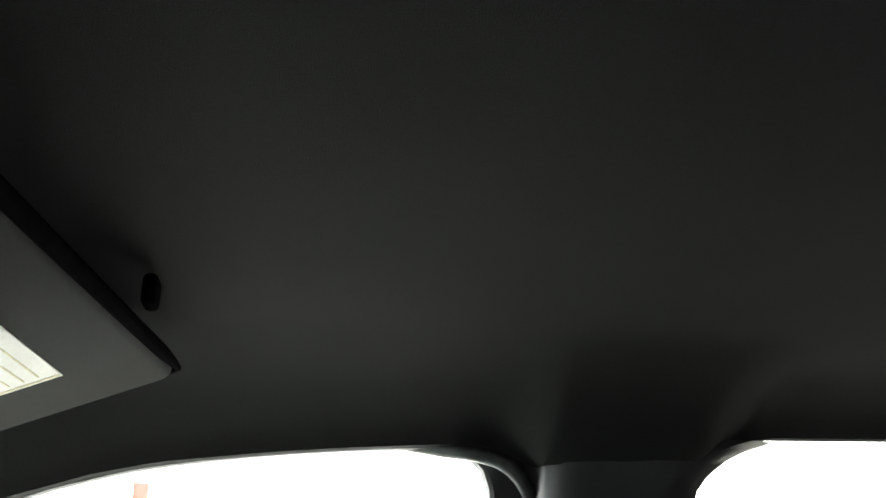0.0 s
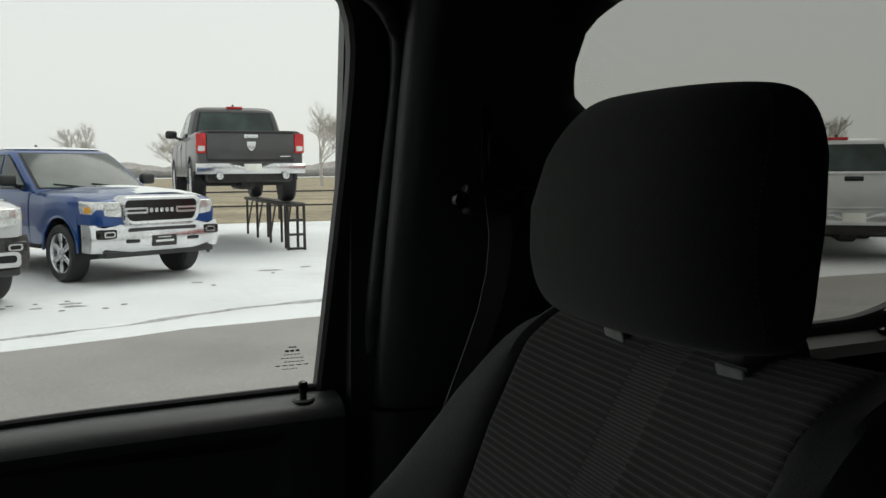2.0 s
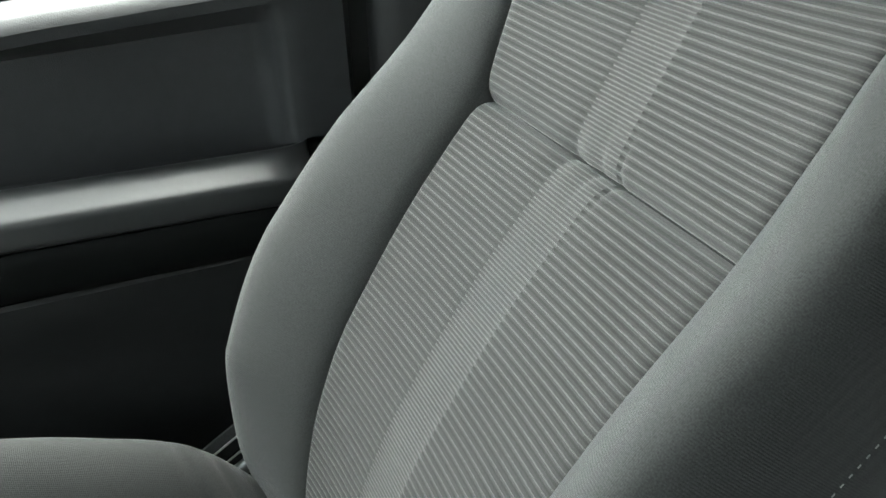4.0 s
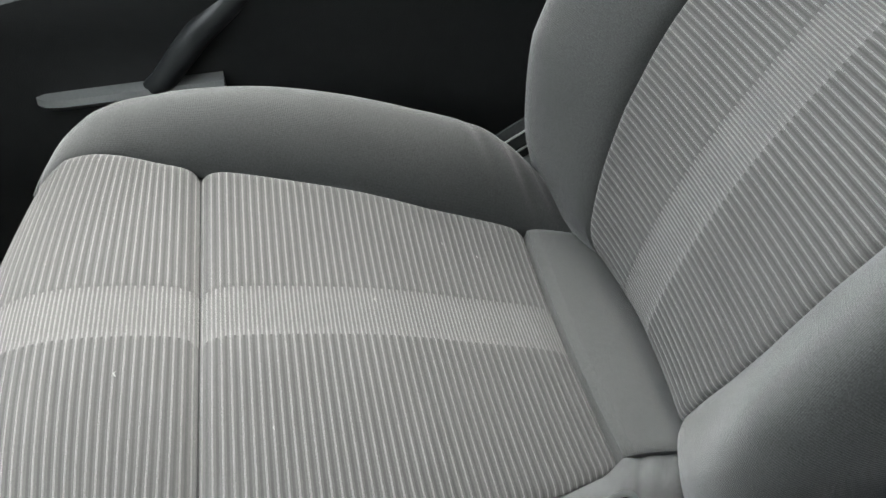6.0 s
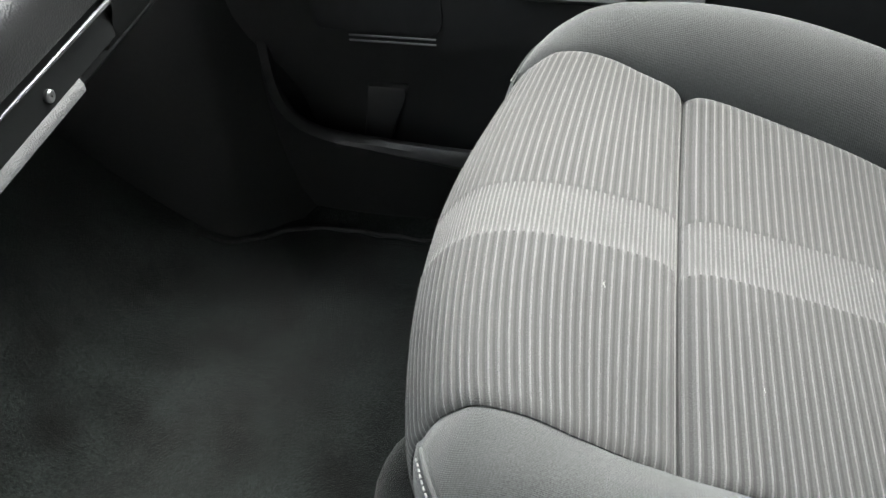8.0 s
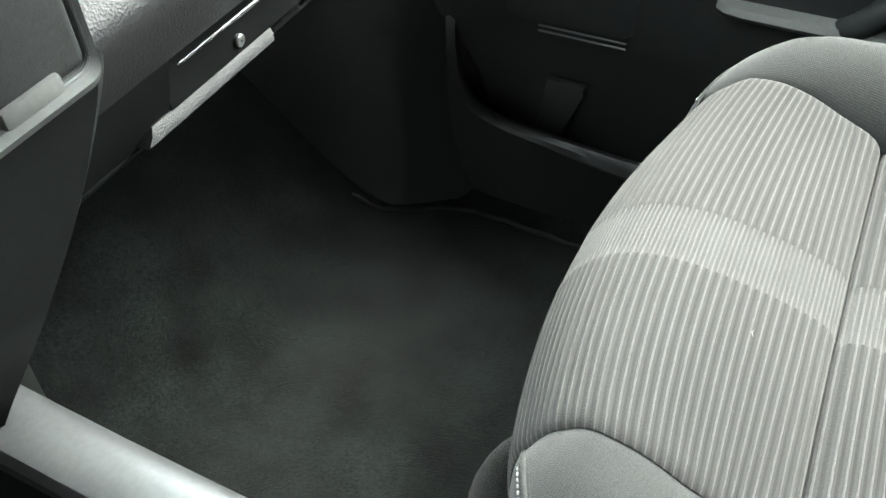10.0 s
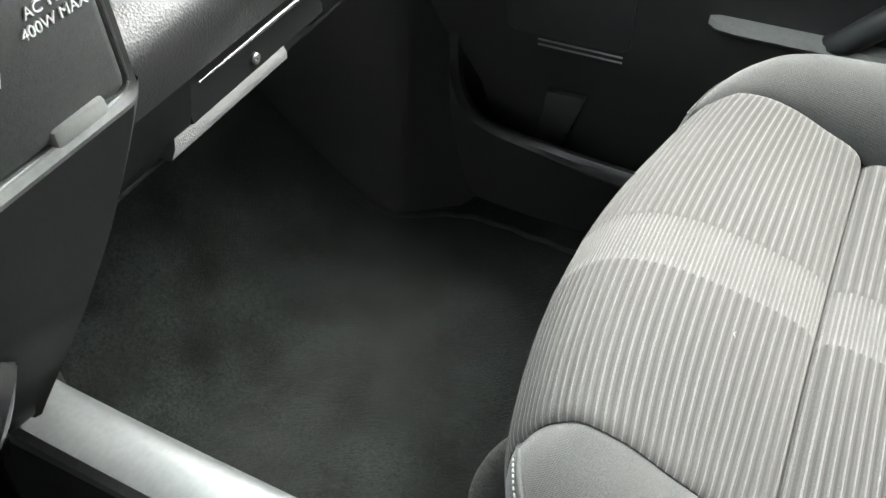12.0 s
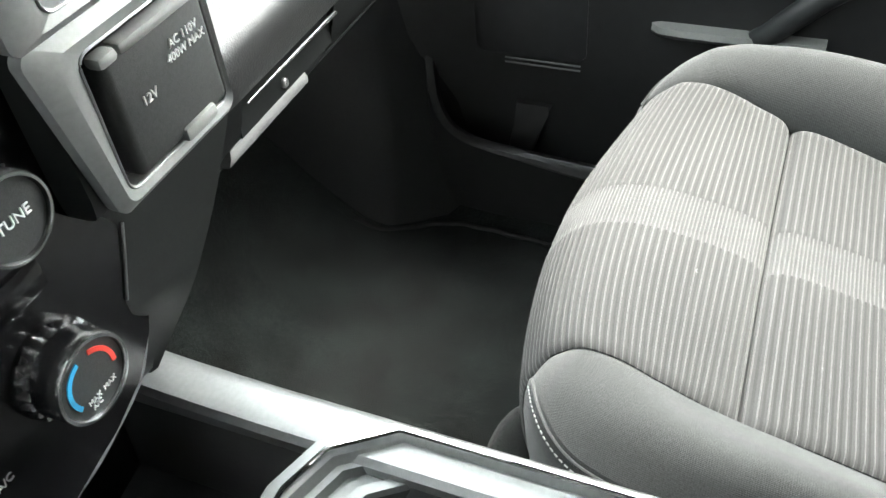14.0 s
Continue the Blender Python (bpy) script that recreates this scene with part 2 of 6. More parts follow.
M_ASPHALT = mat("wet_concrete_lot", (0.3, 0.29, 0.275), 0.75, grain=(40, 0.15), stain=(0.7, 0.15), bump=(60, 0.3))
M_SCRUB = mat("dry_winter_grass", (0.33, 0.28, 0.19), 0.95, grain=(3, 0.3), stain=(0.25, 0.3), bump=(8, 0.8))
M_SLUSH = mat("grey_slush", (0.42, 0.42, 0.42), 0.6, grain=(30, 0.3), stain=(4, 0.3), bump=(40, 0.8))


def paint(name, color):
    return mat(name, color, 0.35, 0.2, grain=(200, 0.05), stain=(1.5, 0.15), bump=(0, 0), coat=0.8, spec=0.4)


M_P_BLUE = paint("metallic_blue_paint", (0.004, 0.050, 0.21))
M_VCHROME = mat("weathered_chrome", (0.7, 0.71, 0.72), 0.22, 1.0, grain=(20, 0.08), stain=(3, 0.12), bump=(0, 0))
M_P_GREY = mat("granite_grey_paint", (0.085, 0.085, 0.086), 0.42, 0.25, grain=(200, 0.05), stain=(1.5, 0.15), bump=(0, 0), coat=0.4, spec=0.4)
M_P_SILVER = paint("white_silver_paint", (0.6, 0.61, 0.62))
M_P_RED = paint("flame_red_paint", (0.5, 0.045, 0.03))
M_P_WHITE = paint("white_paint", (0.72, 0.73, 0.73))
M_AUTOGLASS = mat("dark_vehicle_glass", (0.04, 0.06, 0.056), 0.10, 0.0, grain=(2, 0.3), stain=(1, 0.4), bump=(0, 0), spec=0.45)
M_TAIL = mat("red_tail_lens", (0.6, 0.03, 0.03), 0.15, bump=(0, 0))
M_LENS = mat("clear_lamp_lens", (0.75, 0.76, 0.74), 0.12, 0.5, grain=(40, 0.3), bump=(0, 0))
M_AMBER = mat("amber_lens", (0.8, 0.4, 0.05), 0.2, bump=(0, 0))
M_STEEL = mat("dark_painted_steel", (0.05, 0.047, 0.044), 0.6, 0.3, grain=(20, 0.3), stain=(4, 0.3), bump=(80, 0.2))
# bark paled well above its own tone: far haze is put into the colour
M_BARK = mat("haze_paled_bark", (0.55, 0.53, 0.51), 0.95, grain=(20, 0.3), bump=(30, 0.5))
M_FARWOOD = mat("far_bare_woods", (0.4, 0.38, 0.36), 1.0, grain=(0.6, 0.15), stain=(0.1, 0.15), bump=(0, 0))
M_SIDING = mat("grey_siding", (0.5, 0.5, 0.5), 0.8, bump=(10, 0.1))
M_ROOFING = mat("brown_grey_roofing", (0.16, 0.15, 0.14), 0.9, bump=(20, 0.3))


# ---- mesh helpers ----
def mesh_of(name, bm, material, smooth=True):
    bmesh.ops.recalc_face_normals(bm, faces=bm.faces)
    me = bpy.data.meshes.new(name)
    bm.to_mesh(me)
    bm.free()
    for m in material if isinstance(material, (list, tuple)) else [material]:
        me.materials.append(m)
    if smooth:
        me.shade_smooth()
        me.set_sharp_from_angle(angle=radians(38))
    return me


def part(name, bm, material, parent, label="", smooth=True):
    """One mesh object under a thing or a part."""
    ob = new(name, mesh_of(name, bm, material, smooth))
    ob.parent = parent
    return tagged(ob, label)


def thing(name, label, category, group="", kind="", at=(0, 0, 0)):
    ob = new(name)
    ob.location = at
    ob.empty_display_size = 0.05
    return tagged(ob, label, category, group, kind)


def solid(name, bm, material, label, category, group="", kind="", smooth=True):
    """A thing of one mesh."""
    return tagged(new(name, mesh_of(name, bm, material, smooth)), label, category, group, kind)


def box(bm, x0, x1, y0, y1, z0, z1, bevel=0.0, seg=2, m=None):
    v = [bm.verts.new((x, y, z)) for z in (z0, z1) for y in (y0, y1) for x in (x0, x1)]
    fs = [bm.faces.new([v[i] for i in q]) for q in ((0, 2, 3, 1), (4, 5, 7, 6), (0, 1, 5, 4), (2, 6, 7, 3), (0, 4, 6, 2), (1, 3, 7, 5))]
    if bevel:
        es = list({e for f in fs for e in f.edges})
        r = bmesh.ops.bevel(bm, geom=es, offset=bevel, segments=seg, affect="EDGES", profile=0.5)
        v = list({w for f in r["faces"] for w in f.verts} | {w for w in v if w.is_valid})
    if m is not None:
        bmesh.ops.transform(bm, matrix=m, verts=v)
    return v


def made_box(*a, **k):
    bm = bmesh.new()
    box(bm, *a, **k)
    return bm


def spline(pts, n):
    """n points along a smooth curve through the given ones, evenly in length."""
    p = np.array(pts, float)
    p = np.vstack([2 * p[0] - p[1], p, 2 * p[-1] - p[-2]])
    out = []
    for i in range(1, len(p) - 2):
        for u in np.linspace(0, 1, 12, endpoint=False):
            a, b, c, d = p[i - 1 : i + 3]
            out.append(0.5 * (2 * b + (c - a) * u + (2 * a - 5 * b + 4 * c - d) * u * u + (3 * b - a - 3 * c + d) * u**3))
    out = np.array(out + [p[-2]])
    s = np.r_[0, np.cumsum(np.linalg.norm(np.diff(out, axis=0), axis=1))]
    w = np.linspace(0, s[-1], n)
    return np.stack([np.interp(w, s, c) for c in out.T], 1)


def tube(bm, pts, r, sides=10, ends=True):
    """A round bar along points; r is one radius or one for each point."""
    pts = [Vector(p) for p in pts]
    rs = r if isinstance(r, (list, tuple)) else [r] * len(pts)
    rings = []
    for i, p in enumerate(pts):
        d = (pts[min(i + 1, len(pts) - 1)] - pts[max(i - 1, 0)]).normalized()
        side = d.cross(Vector((0, 0, 1)) if abs(d.z) < 0.9 else Vector((1, 0, 0))).normalized()
        up = side.cross(d)
        rings.append([bm.verts.new(p + rs[i] * (math.cos(a) * side + math.sin(a) * up)) for a in np.linspace(0, 2 * math.pi, sides, endpoint=False)])
    for a, b in zip(rings, rings[1:]):
        for i in range(sides):
            bm.faces.new((a[i], a[(i + 1) % sides], b[(i + 1) % sides], b[i]))
    if ends:
        bm.faces.new(rings[0])
        bm.faces.new(rings[-1][::-1])
    return bm


def disc_lathe(bm, profile, m, sides=40):
    """Turns a profile of (radius, height) round local z, then places it by the matrix m."""
    rings = []
    for r, z in profile:
        rings.append([bm.verts.new(m @ Vector((r * math.cos(a), r * math.sin(a), z))) for a in np.linspace(0, 2 * math.pi, sides, endpoint=False)])
    for a, b in zip(rings, rings[1:]):
        for i in range(sides):
            bm.faces.new((a[i], a[(i + 1) % sides], b[(i + 1) % sides], b[i]))
    bm.faces.new(rings[0])
    bm.faces.new(rings[-1])
    return bm


def extrude_poly(bm, poly, axis, a, b, bevel=0.0, seg=2):
    """A prism: poly in the two other axes (in xyz order), from a to b along axis."""
    def at(p, t):
        q = list(p)
        q.insert("xyz".index(axis), t)
        return bm.verts.new(q)
    lo, hi = [at(p, a) for p in poly], [at(p, b) for p in poly]
    fs = [bm.faces.new(lo), bm.faces.new(hi[::-1])]
    n = len(poly)
    for i in range(n):
        fs.append(bm.faces.new((lo[i], lo[(i + 1) % n], hi[(i + 1) % n], hi[i])))
    if bevel:
        bmesh.ops.bevel(bm, geom=list({e for f in fs for e in f.edges}), offset=bevel, segments=seg, affect="EDGES", profile=0.5)
    return bm


def loft(bm, sections, closed=False, caps=False):
    rows = [[bm.verts.new(p) for p in s] for s in sections]
    n = len(rows[0])
    for a, b in zip(rows, rows[1:]):
        for i in range(n if closed else n - 1):
            bm.faces.new((a[i], a[(i + 1) % n], b[(i + 1) % n], b[i]))
    if caps:
        bm.faces.new(rows[0])
        bm.faces.new(rows[-1][::-1])
    return bm


def rounded(cx, cz, w, h, r, n=6):
    """Outline of a rounded rectangle in two axes."""
    out = []
    for sx, sz, a0 in ((1, 1, 0), (-1, 1, 90), (-1, -1, 180), (1, -1, 270)):
        for k in range(n + 1):
            a = radians(a0 + 90 * k / n)
            out.append((cx + sx * (w / 2 - r) + r * math.cos(a), cz + sz * (h / 2 - r) + r * math.sin(a)))
    return out


def ring_slab(bm, outer, inner, axis, a, b):
    """A flat frame between two outlines of equal count, from a to b along axis."""
    def at(p, t):
        q = list(p)
        q.insert("xyz".index(axis), t)
        return bm.verts.new(q)
    rows = [[at(p, a) for p in outer], [at(p, b) for p in outer], [at(p, b) for p in inner], [at(p, a) for p in inner]]
    n = len(outer)
    for k in range(4):
        r, s = rows[k], rows[(k + 1) % 4]
        for i in range(n):
            bm.faces.new((r[i], r[(i + 1) % n], s[(i + 1) % n], s[i]))
    return bm


def words(name, text, size, m, material, parent=None, depth=0.0004):
    c = bpy.data.curves.new(name, "FONT")
    c.body, c.size, c.extrude, c.align_x, c.align_y = text, size, depth, "CENTER", "CENTER"
    c.materials.append(material)
    ob = new(name, c)
    ob.matrix_basis = m
    ob.parent = parent
    return ob


# ---- cabin shell ----
def wall_strip(name, pts, axis, a, b, material, label):
    bm = bmesh.new()
    extrude_poly(bm, pts, axis, a, b)
    return solid(name, bm, material, label, "wall", kind="structure", smooth=False)


def glass_x(z):
    """How far out the side glass stands at a height: it leans in towards the roof."""
    return 0.875 - (z - 1.43) * 0.22


# floor pan and carpet: flat under the feet, rising to the toe board, with a tunnel beside the console
bm = bmesh.new()
ys = np.linspace(-1.3, 1.25, 60)
xs = np.linspace(-0.84, 0.84, 60)
def floor_z(x, y):
    z = 0.62 + 0.006 * noise.noise(Vector((x * 7, y * 7, 0.3))) + 0.003 * noise.noise(Vector((x * 25, y * 25, 4)))
    d = y - 0.95
    z += 0.52 * (d + math.sqrt(d * d + 0.0025)) - 0.002
    edge = max(0.0, abs(x) - 0.775)
    return z + edge * 0.9
loft(bm, [[(x, y, floor_z(x, y)) for x in xs] for y in ys])
solid("floor", bm, M_CARPET, "dark charcoal carpet on the truck floor, slightly scuffed", "carpet", kind="structure")
wall_strip("underbody", [(-1.3, 0.50), (1.3, 0.50), (1.3, 0.56), (-1.3, 0.56)], "x", -0.88, 0.88, M_PLASTIC, "dark steel floor pan under the carpet")

# headliner: flat in the middle, rolled down to the side rails
bm = bmesh.new()
rows = []
for y in np.r_[np.linspace(-1.35, -0.62, 16), np.linspace(-0.6, -0.1, 34), np.linspace(-0.07, 0.62, 24)]:
    drop = max(0, y - 0.35) ** 2 * 0.9 + max(0, -y - 1.0) ** 2 * 0.6
    side = float(np.interp(y, [-1.3, -0.6, -0.55, -0.52, -0.47, -0.36, -0.25, -0.225, -0.20, -0.17, -0.11, 0.0, 0.10, 0.24, 0.32, 0.42, 0.62], [-0.012, -0.008, 0.0, 0.012, 0.032, 0.036, 0.032, 0.020, 0.012, 0.007, 0.008, 0.013, 0.020, 0.034, 0.050, 0.080, 0.17]))
    # the felt hangs lower over the pillar between the doors
    low = float(np.interp(y, [-0.60, -0.55, -0.50, -0.46, -0.25, -0.225, -0.19], [0.0, 0.12, 0.6, 1.0, 1.0, 0.5, 0.0]))
    row = []
    for x, z in spline([(-0.79, 1.885), (-0.76, 1.915), (-0.70, 1.955), (-0.58, 1.985), (-0.3, 2.0), (0, 2.004), (0.3, 2.0), (0.58, 1.985), (0.68, 1.958), (0.73, 1.928), (0.745, 1.909), (0.752, 1.909), (0.775, 1.93)], 70):
        row.append((x, y, z - (drop if abs(x) < 0.5 else 0) - side * min(1, max(0, (abs(x) - 0.5) / 0.2)) - low * float(np.interp(x, [0.48, 0.58, 0.64, 0.68, 0.695, 0.73, 0.745], [0.0, 0.010, 0.026, 0.038, 0.042, 0.019, 0.0]))))
    rows.append(row)
loft(bm, rows)
top = [[(x, y, z + 0.05) for x, y, z in r] for r in rows]
loft(bm, top)
solid("ceiling", bm, M_LINER, "dark grey felt headliner rolling down to the side rails", "headliner", kind="structure")

# outer cab skin behind the trims, so that no daylight slips between them
for y0, y1, z0, z1 in ((-0.46, -0.20, 0.55, 1.96), (-1.40, 1.25, 0.50, 1.36), (-1.40, 0.70, 1.945, 2.06), (-0.24, -0.195, 1.40, 1.96)):
    bm = bmesh.new()
    lo, hi = 0.90 - max(0, z0 - 1.43) * 0.22, 0.90 - max(0, z1 - 1.43) * 0.22
    extrude_poly(bm, [(lo, z0), (lo + 0.03, z0), (hi + 0.03, z1), (hi, z1)], "y", y0, y1)
    solid("wall_cab_skin", bm, M_PLASTIC, "dark outer cab skin behind the trims", "wall", kind="structure", smooth=False)
# unseen panes; windscreen and back glass are tinted to hold back daylight
for name, poly, axis, a, b, mt, lab in (
    ("window_windscreen", [(0.62, 1.86), (1.22, 1.30), (1.226, 1.30), (0.626, 1.866)], "x", -0.8, 0.8, "f", "unseen sloping windscreen glass, tinted to dim the daylight"),
    ("window_driver", [(-0.2, 1.40), (1.05, 1.40), (0.5, 1.80), (0.3, 1.90), (-0.2, 1.91)], "x", -0.84, -0.836, "w", "clear driver's window glass"),
    ("window_rear_driver", [(-1.32, 1.45), (-0.5, 1.45), (-0.5, 1.92), (-1.32, 1.92)], "x", -0.84, -0.836, "p", "grey privacy glass"),
    ("window_back", [(-0.8, 1.48), (0.8, 1.48), (0.75, 1.95), (-0.75, 1.95)], "y", -1.36, -1.356, "b", "grey privacy glass"),
):
    bm = bmesh.new()
    extrude_poly(bm, poly, axis, a, b)
    solid(name, bm, {"w": M_WINDOW, "f": M_WINDSCREEN, "b": M_BACKGLASS, "p": M_PRIVACY}[mt], lab, "window", kind="structure", smooth=False)

# plain unseen walls that close the cab on the driver's side and behind
# both door walls run up over their windows to block the light there
wall_strip("wall_driver_blocker", [(-0.6, 0.55), (1.1, 0.55), (1.1, 1.40), (0.62, 1.72), (0.40, 1.88), (0.2, 1.92), (-0.6, 1.92)], "x", -0.90, -0.82, M_PLASTIC_SOFT, "unseen plain dark door wall, raised over the window to block light")
wall_strip("wall_rear_blocker", [(-1.35, 0.55), (-0.6, 0.55), (-0.6, 1.93), (-1.35, 1.93)], "x", -0.90, -0.82, M_PLASTIC_SOFT, "unseen plain dark door wall, raised over the window to block light")
wall_strip("wall_driver_pillar", [(-0.50, 1.40), (-0.22, 1.40), (-0.25, 1.93), (-0.50, 1.93)], "x", -0.88, -0.78, M_LINER, "plain dark pillar trim")
wall_strip("wall_back", [(-0.9, 0.55), (0.9, 0.55), (0.9, 1.48), (-0.9, 1.48)], "y", -1.40, -1.32, M_PLASTIC_SOFT, "plain dark rear cab wall")
wall_strip("wall_toe_board", [(-0.9, 0.55), (0.9, 0.55), (0.9, 1.30), (-0.9, 1.30)], "y", 1.22, 1.28, M_PLASTIC, "plain dark toe board under the dash")

# header over the windscreen and the pillars beside it close the cab at the front
wall_strip("wall_header", [(0.58, 1.845), (0.66, 1.845), (0.66, 2.02), (0.58, 2.02)], "x", -0.86, 0.80, M_LINER, "dark header trim above the windscreen")
wall_strip("wall_pillar_driver", [(0.60, 1.93), (0.66, 1.93), (1.30, 1.33), (1.30, 1.25), (1.18, 1.25)], "x", -0.90, -0.79, M_LINER, "plain dark windscreen pillar trim")

# ---- passenger door ----
door = thing("passenger_door", "charcoal passenger door trim with a long armrest, closed", "door", at=(0.85, 0.3, 0.6))


def under(ob, parent):
    """Keeps a world-built mesh where it is under a parent that stands elsewhere."""
    ob.matrix_parent_inverse = Matrix.Translation(parent.location).inverted()
    return ob


def dpart(name, bm, material, label="", parent=None, smooth=True):
    ob = part(name, bm, material, parent or door, label, smooth)
    if parent is None:
        under(ob, door)
    return ob


def sill_drop(y):
    """How far the window sill dips towards the front."""
    return 0.022 * (y + 0.17) + 0.12 * max(0.0, min(y, 0.5) - 0.06) ** 2 - 0.002


def door_section(y):
    r = 0.034 * min(1.0, max(0.0, (y + 0.118) / 0.018))
    d = sill_drop(y)
    return [(0.884, y, 1.28), (0.880, y, 1.395 - d), (0.872, y, 1.405 - d), (0.852, y, 1.407 - d), (0.826, y, 1.405 - d), (0.809, y, 1.399 - d), (0.801, y, 1.388 - d), (0.802, y, 1.376 - d),
            (0.806 + r * 0.3, y, 1.366 - d), (0.806 + r, y, 1.350), (0.808 + r, y, 1.30), (0.808 + r, y, 1.25), (0.806 + r, y, 1.19)]


ysd = [-0.186, -0.18, -0.165, -0.14, -0.122, -0.116, -0.110, -0.104, -0.09, 0.0, 0.1, 0.2, 0.35, 0.5, 0.7, 0.9, 1.0]
bm = bmesh.new()
loft(bm, [door_section(y) for y in ysd])
dpart("upper_panel", bm, M_PLASTIC_SOFT, "soft charcoal upper door panel with a recess")


def swell(y):
    """How far the armrest stands out along the door: rounded off at its rear end."""
    return min(1.0, max(0.0, (y + 0.128) / 0.035)) ** 0.5


def door_run(prof, y, tilt=0.05):
    return [(0.806 - (0.806 - x) * (swell(y) if x < 0.806 else 1.0), y, z - 0.006 + (y - 0.05) * tilt) for x, z in prof]


ysa = [-0.186, -0.16, -0.135, -0.128, -0.1275, -0.126, -0.123, -0.118, -0.11, -0.10, -0.09, -0.07, -0.03, 0.03, 0.12, 0.25, 0.4, 0.48, 0.5]
bm = bmesh.new()
arm = [tuple(p) for p in spline([(0.812, 1.2330), (0.806, 1.2310), (0.800, 1.2345), (0.791, 1.2382), (0.780, 1.2390), (0.769, 1.2355), (0.757, 1.2290), (0.7455, 1.2225), (0.7420, 1.2185), (0.7412, 1.2120), (0.7418, 1.2030), (0.7435, 1.1945), (0.7485, 1.1900), (0.756, 1.1885)], 44)]
loft(bm, [door_run(arm, y, 0.055) for y in ysa])
dpart("armrest", bm, M_ARMREST, "padded armrest ledge with a soft sheen")
bm = bmesh.new()
ledge = [(0.760, 1.1895), (0.752, 1.1862), (0.7495, 1.1815), (0.751, 1.170), (0.757, 1.150), (0.765, 1.134), (0.772, 1.1235), (0.778, 1.1195), (0.806, 1.118)]
loft(bm, [door_run(ledge, y) for y in ysa])
dpart("armrest_underside", bm, M_DASH_LOW, "black panel curving in under the armrest")

# lower panel below a fine crease
bm = bmesh.new()
low = [(0.812, 1.119), (0.786, 1.1165), (0.7825, 1.112), (0.785, 1.098), (0.793, 1.070), (0.802, 1.04), (0.806, 1.01), (0.8062, 0.93), (0.810, 0.90), (0.817, 0.87), (0.826, 0.82), (0.832, 0.70), (0.832, 0.60), (0.86, 0.57)]
loft(bm, [door_run(low, y, 0.03) for y in ysa] + [door_run(low, y, 0.015) for y in (0.55, 0.7, 1.0)])
dpart("lower_panel", bm, M_PLASTIC, "black moulded lower door panel")
# slanting rib under the armrest
bm = bmesh.new()
tube(bm, [(0.806, 0.42, 0.985), (0.798, 0.395, 1.003), (0.798, 0.345, 1.056), (0.798, 0.29, 1.10)], [0.010, 0.014, 0.016, 0.016], 10)
dpart("door_rib", bm, M_ARMREST, "smooth slanting rib")

# low pull ledge towards the front of the seat
bm = bmesh.new()
loft(bm, [[(0.815, y, 1.002), (0.802 + e * 0.5, y, 1.001), (0.792 + e * 0.5, y, 0.998), (0.789 + e * 0.5, y, 0.991), (0.795 + e * 0.5, y, 0.984), (0.815, y, 0.980)] for y, e in ((0.33, 0.0), (0.4, 0.0), (0.45, 0.0), (0.50, 0.001), (0.522, 0.008), (0.532, 0.025))], closed=True, caps=True)
dpart("grip_ledge", bm, M_TAB, "short grey grip ledge")

# speaker recess frame
bm = bmesh.new()
extrude_poly(bm, rounded(0.69, 1.008, 0.155, 0.160, 0.015), "x", 0.8035, 0.812, 0.0025)
dpart("speaker_panel", bm, M_PLASTIC_SOFT, "smooth raised speaker panel")
bm = bmesh.new()
for z in (0.9165, 0.9235):
    tube(bm, [(0.8035, 0.620, z), (0.8035, 0.725, z)], 0.0012, 6)
dpart("speaker_lines", bm, M_SATIN, "two thin bright lines")

# map pocket with a rolled lip
lip = spline([(0.838, 0.905), (0.833, 0.868), (0.824, 0.832), (0.804, 0.804), (0.765, 0.789), (0.71, 0.783), (0.60, 0.775), (0.45, 0.771), (0.2, 0.770)], 44)
bm = bmesh.new()
wall = bmesh.new()
rows, below = [], []
for i, (y, z) in enumerate(lip):
    e, f, k = 0.030 * max(0.0, 1 - i / 9) ** 2, 0.010 * max(0.0, 1 - i / 15), min(1.0, 0.12 + max(0, i - 6) / 18)
    rows.append([(0.797 + e, y, z - 0.004), (0.791 + e, y, z + 0.0005), (0.784 + e, y, z + 0.001), (0.778 + e, y + f, z - 0.006 * k), (0.776 + e, y + f, z - 0.020 * k), (0.782 + e, y + f, z - 0.031 * k)])
    below.append([rows[-1][-1], (0.793 + e * 0.7, y + 2 * f, z - 0.06), (0.800, y + 3 * f, 0.60)])
loft(bm, rows)
loft(wall, below)
dpart("map_pocket", wall, M_PLASTIC, "black moulded map pocket")
dpart("pocket_lip", bm, M_PLASTIC_SOFT, "rolled lip of the map pocket")
bm = bmesh.new()
extrude_poly(bm, [(0.662, 0.846), (0.715, 0.846), (0.712, 0.835), (0.728, 0.765), (0.690, 0.765), (0.668, 0.835)], "x", 0.812, 0.835, 0.003)
dpart("pocket_divider", bm, M_PLASTIC, "ribbed divider inside the pocket")

# sill trim on the floor below the door, sweeping up into the kick panel
run = spline([(1.10, 0.86), (1.03, 0.76), (0.975, 0.675), (0.93, 0.628), (0.86, 0.606), (0.75, 0.606), (0.6, 0.604), (0.3, 0.604), (-0.15, 0.604)], 40)
bm = bmesh.new()
loft(bm, [[(0.845, y, z + 0.012), (0.800, y, z + 0.012), (0.782, y, z + 0.009), (0.772, y, z + 0.001), (0.769, y, z - 0.012), (0.769, y, z - 0.05)] for y, z in run])
solid("trim_sill", bm, M_PLASTIC_SOFT, "black sill trim sweeping up to the kick panel", "trim", kind="structure")
bm = bmesh.new()
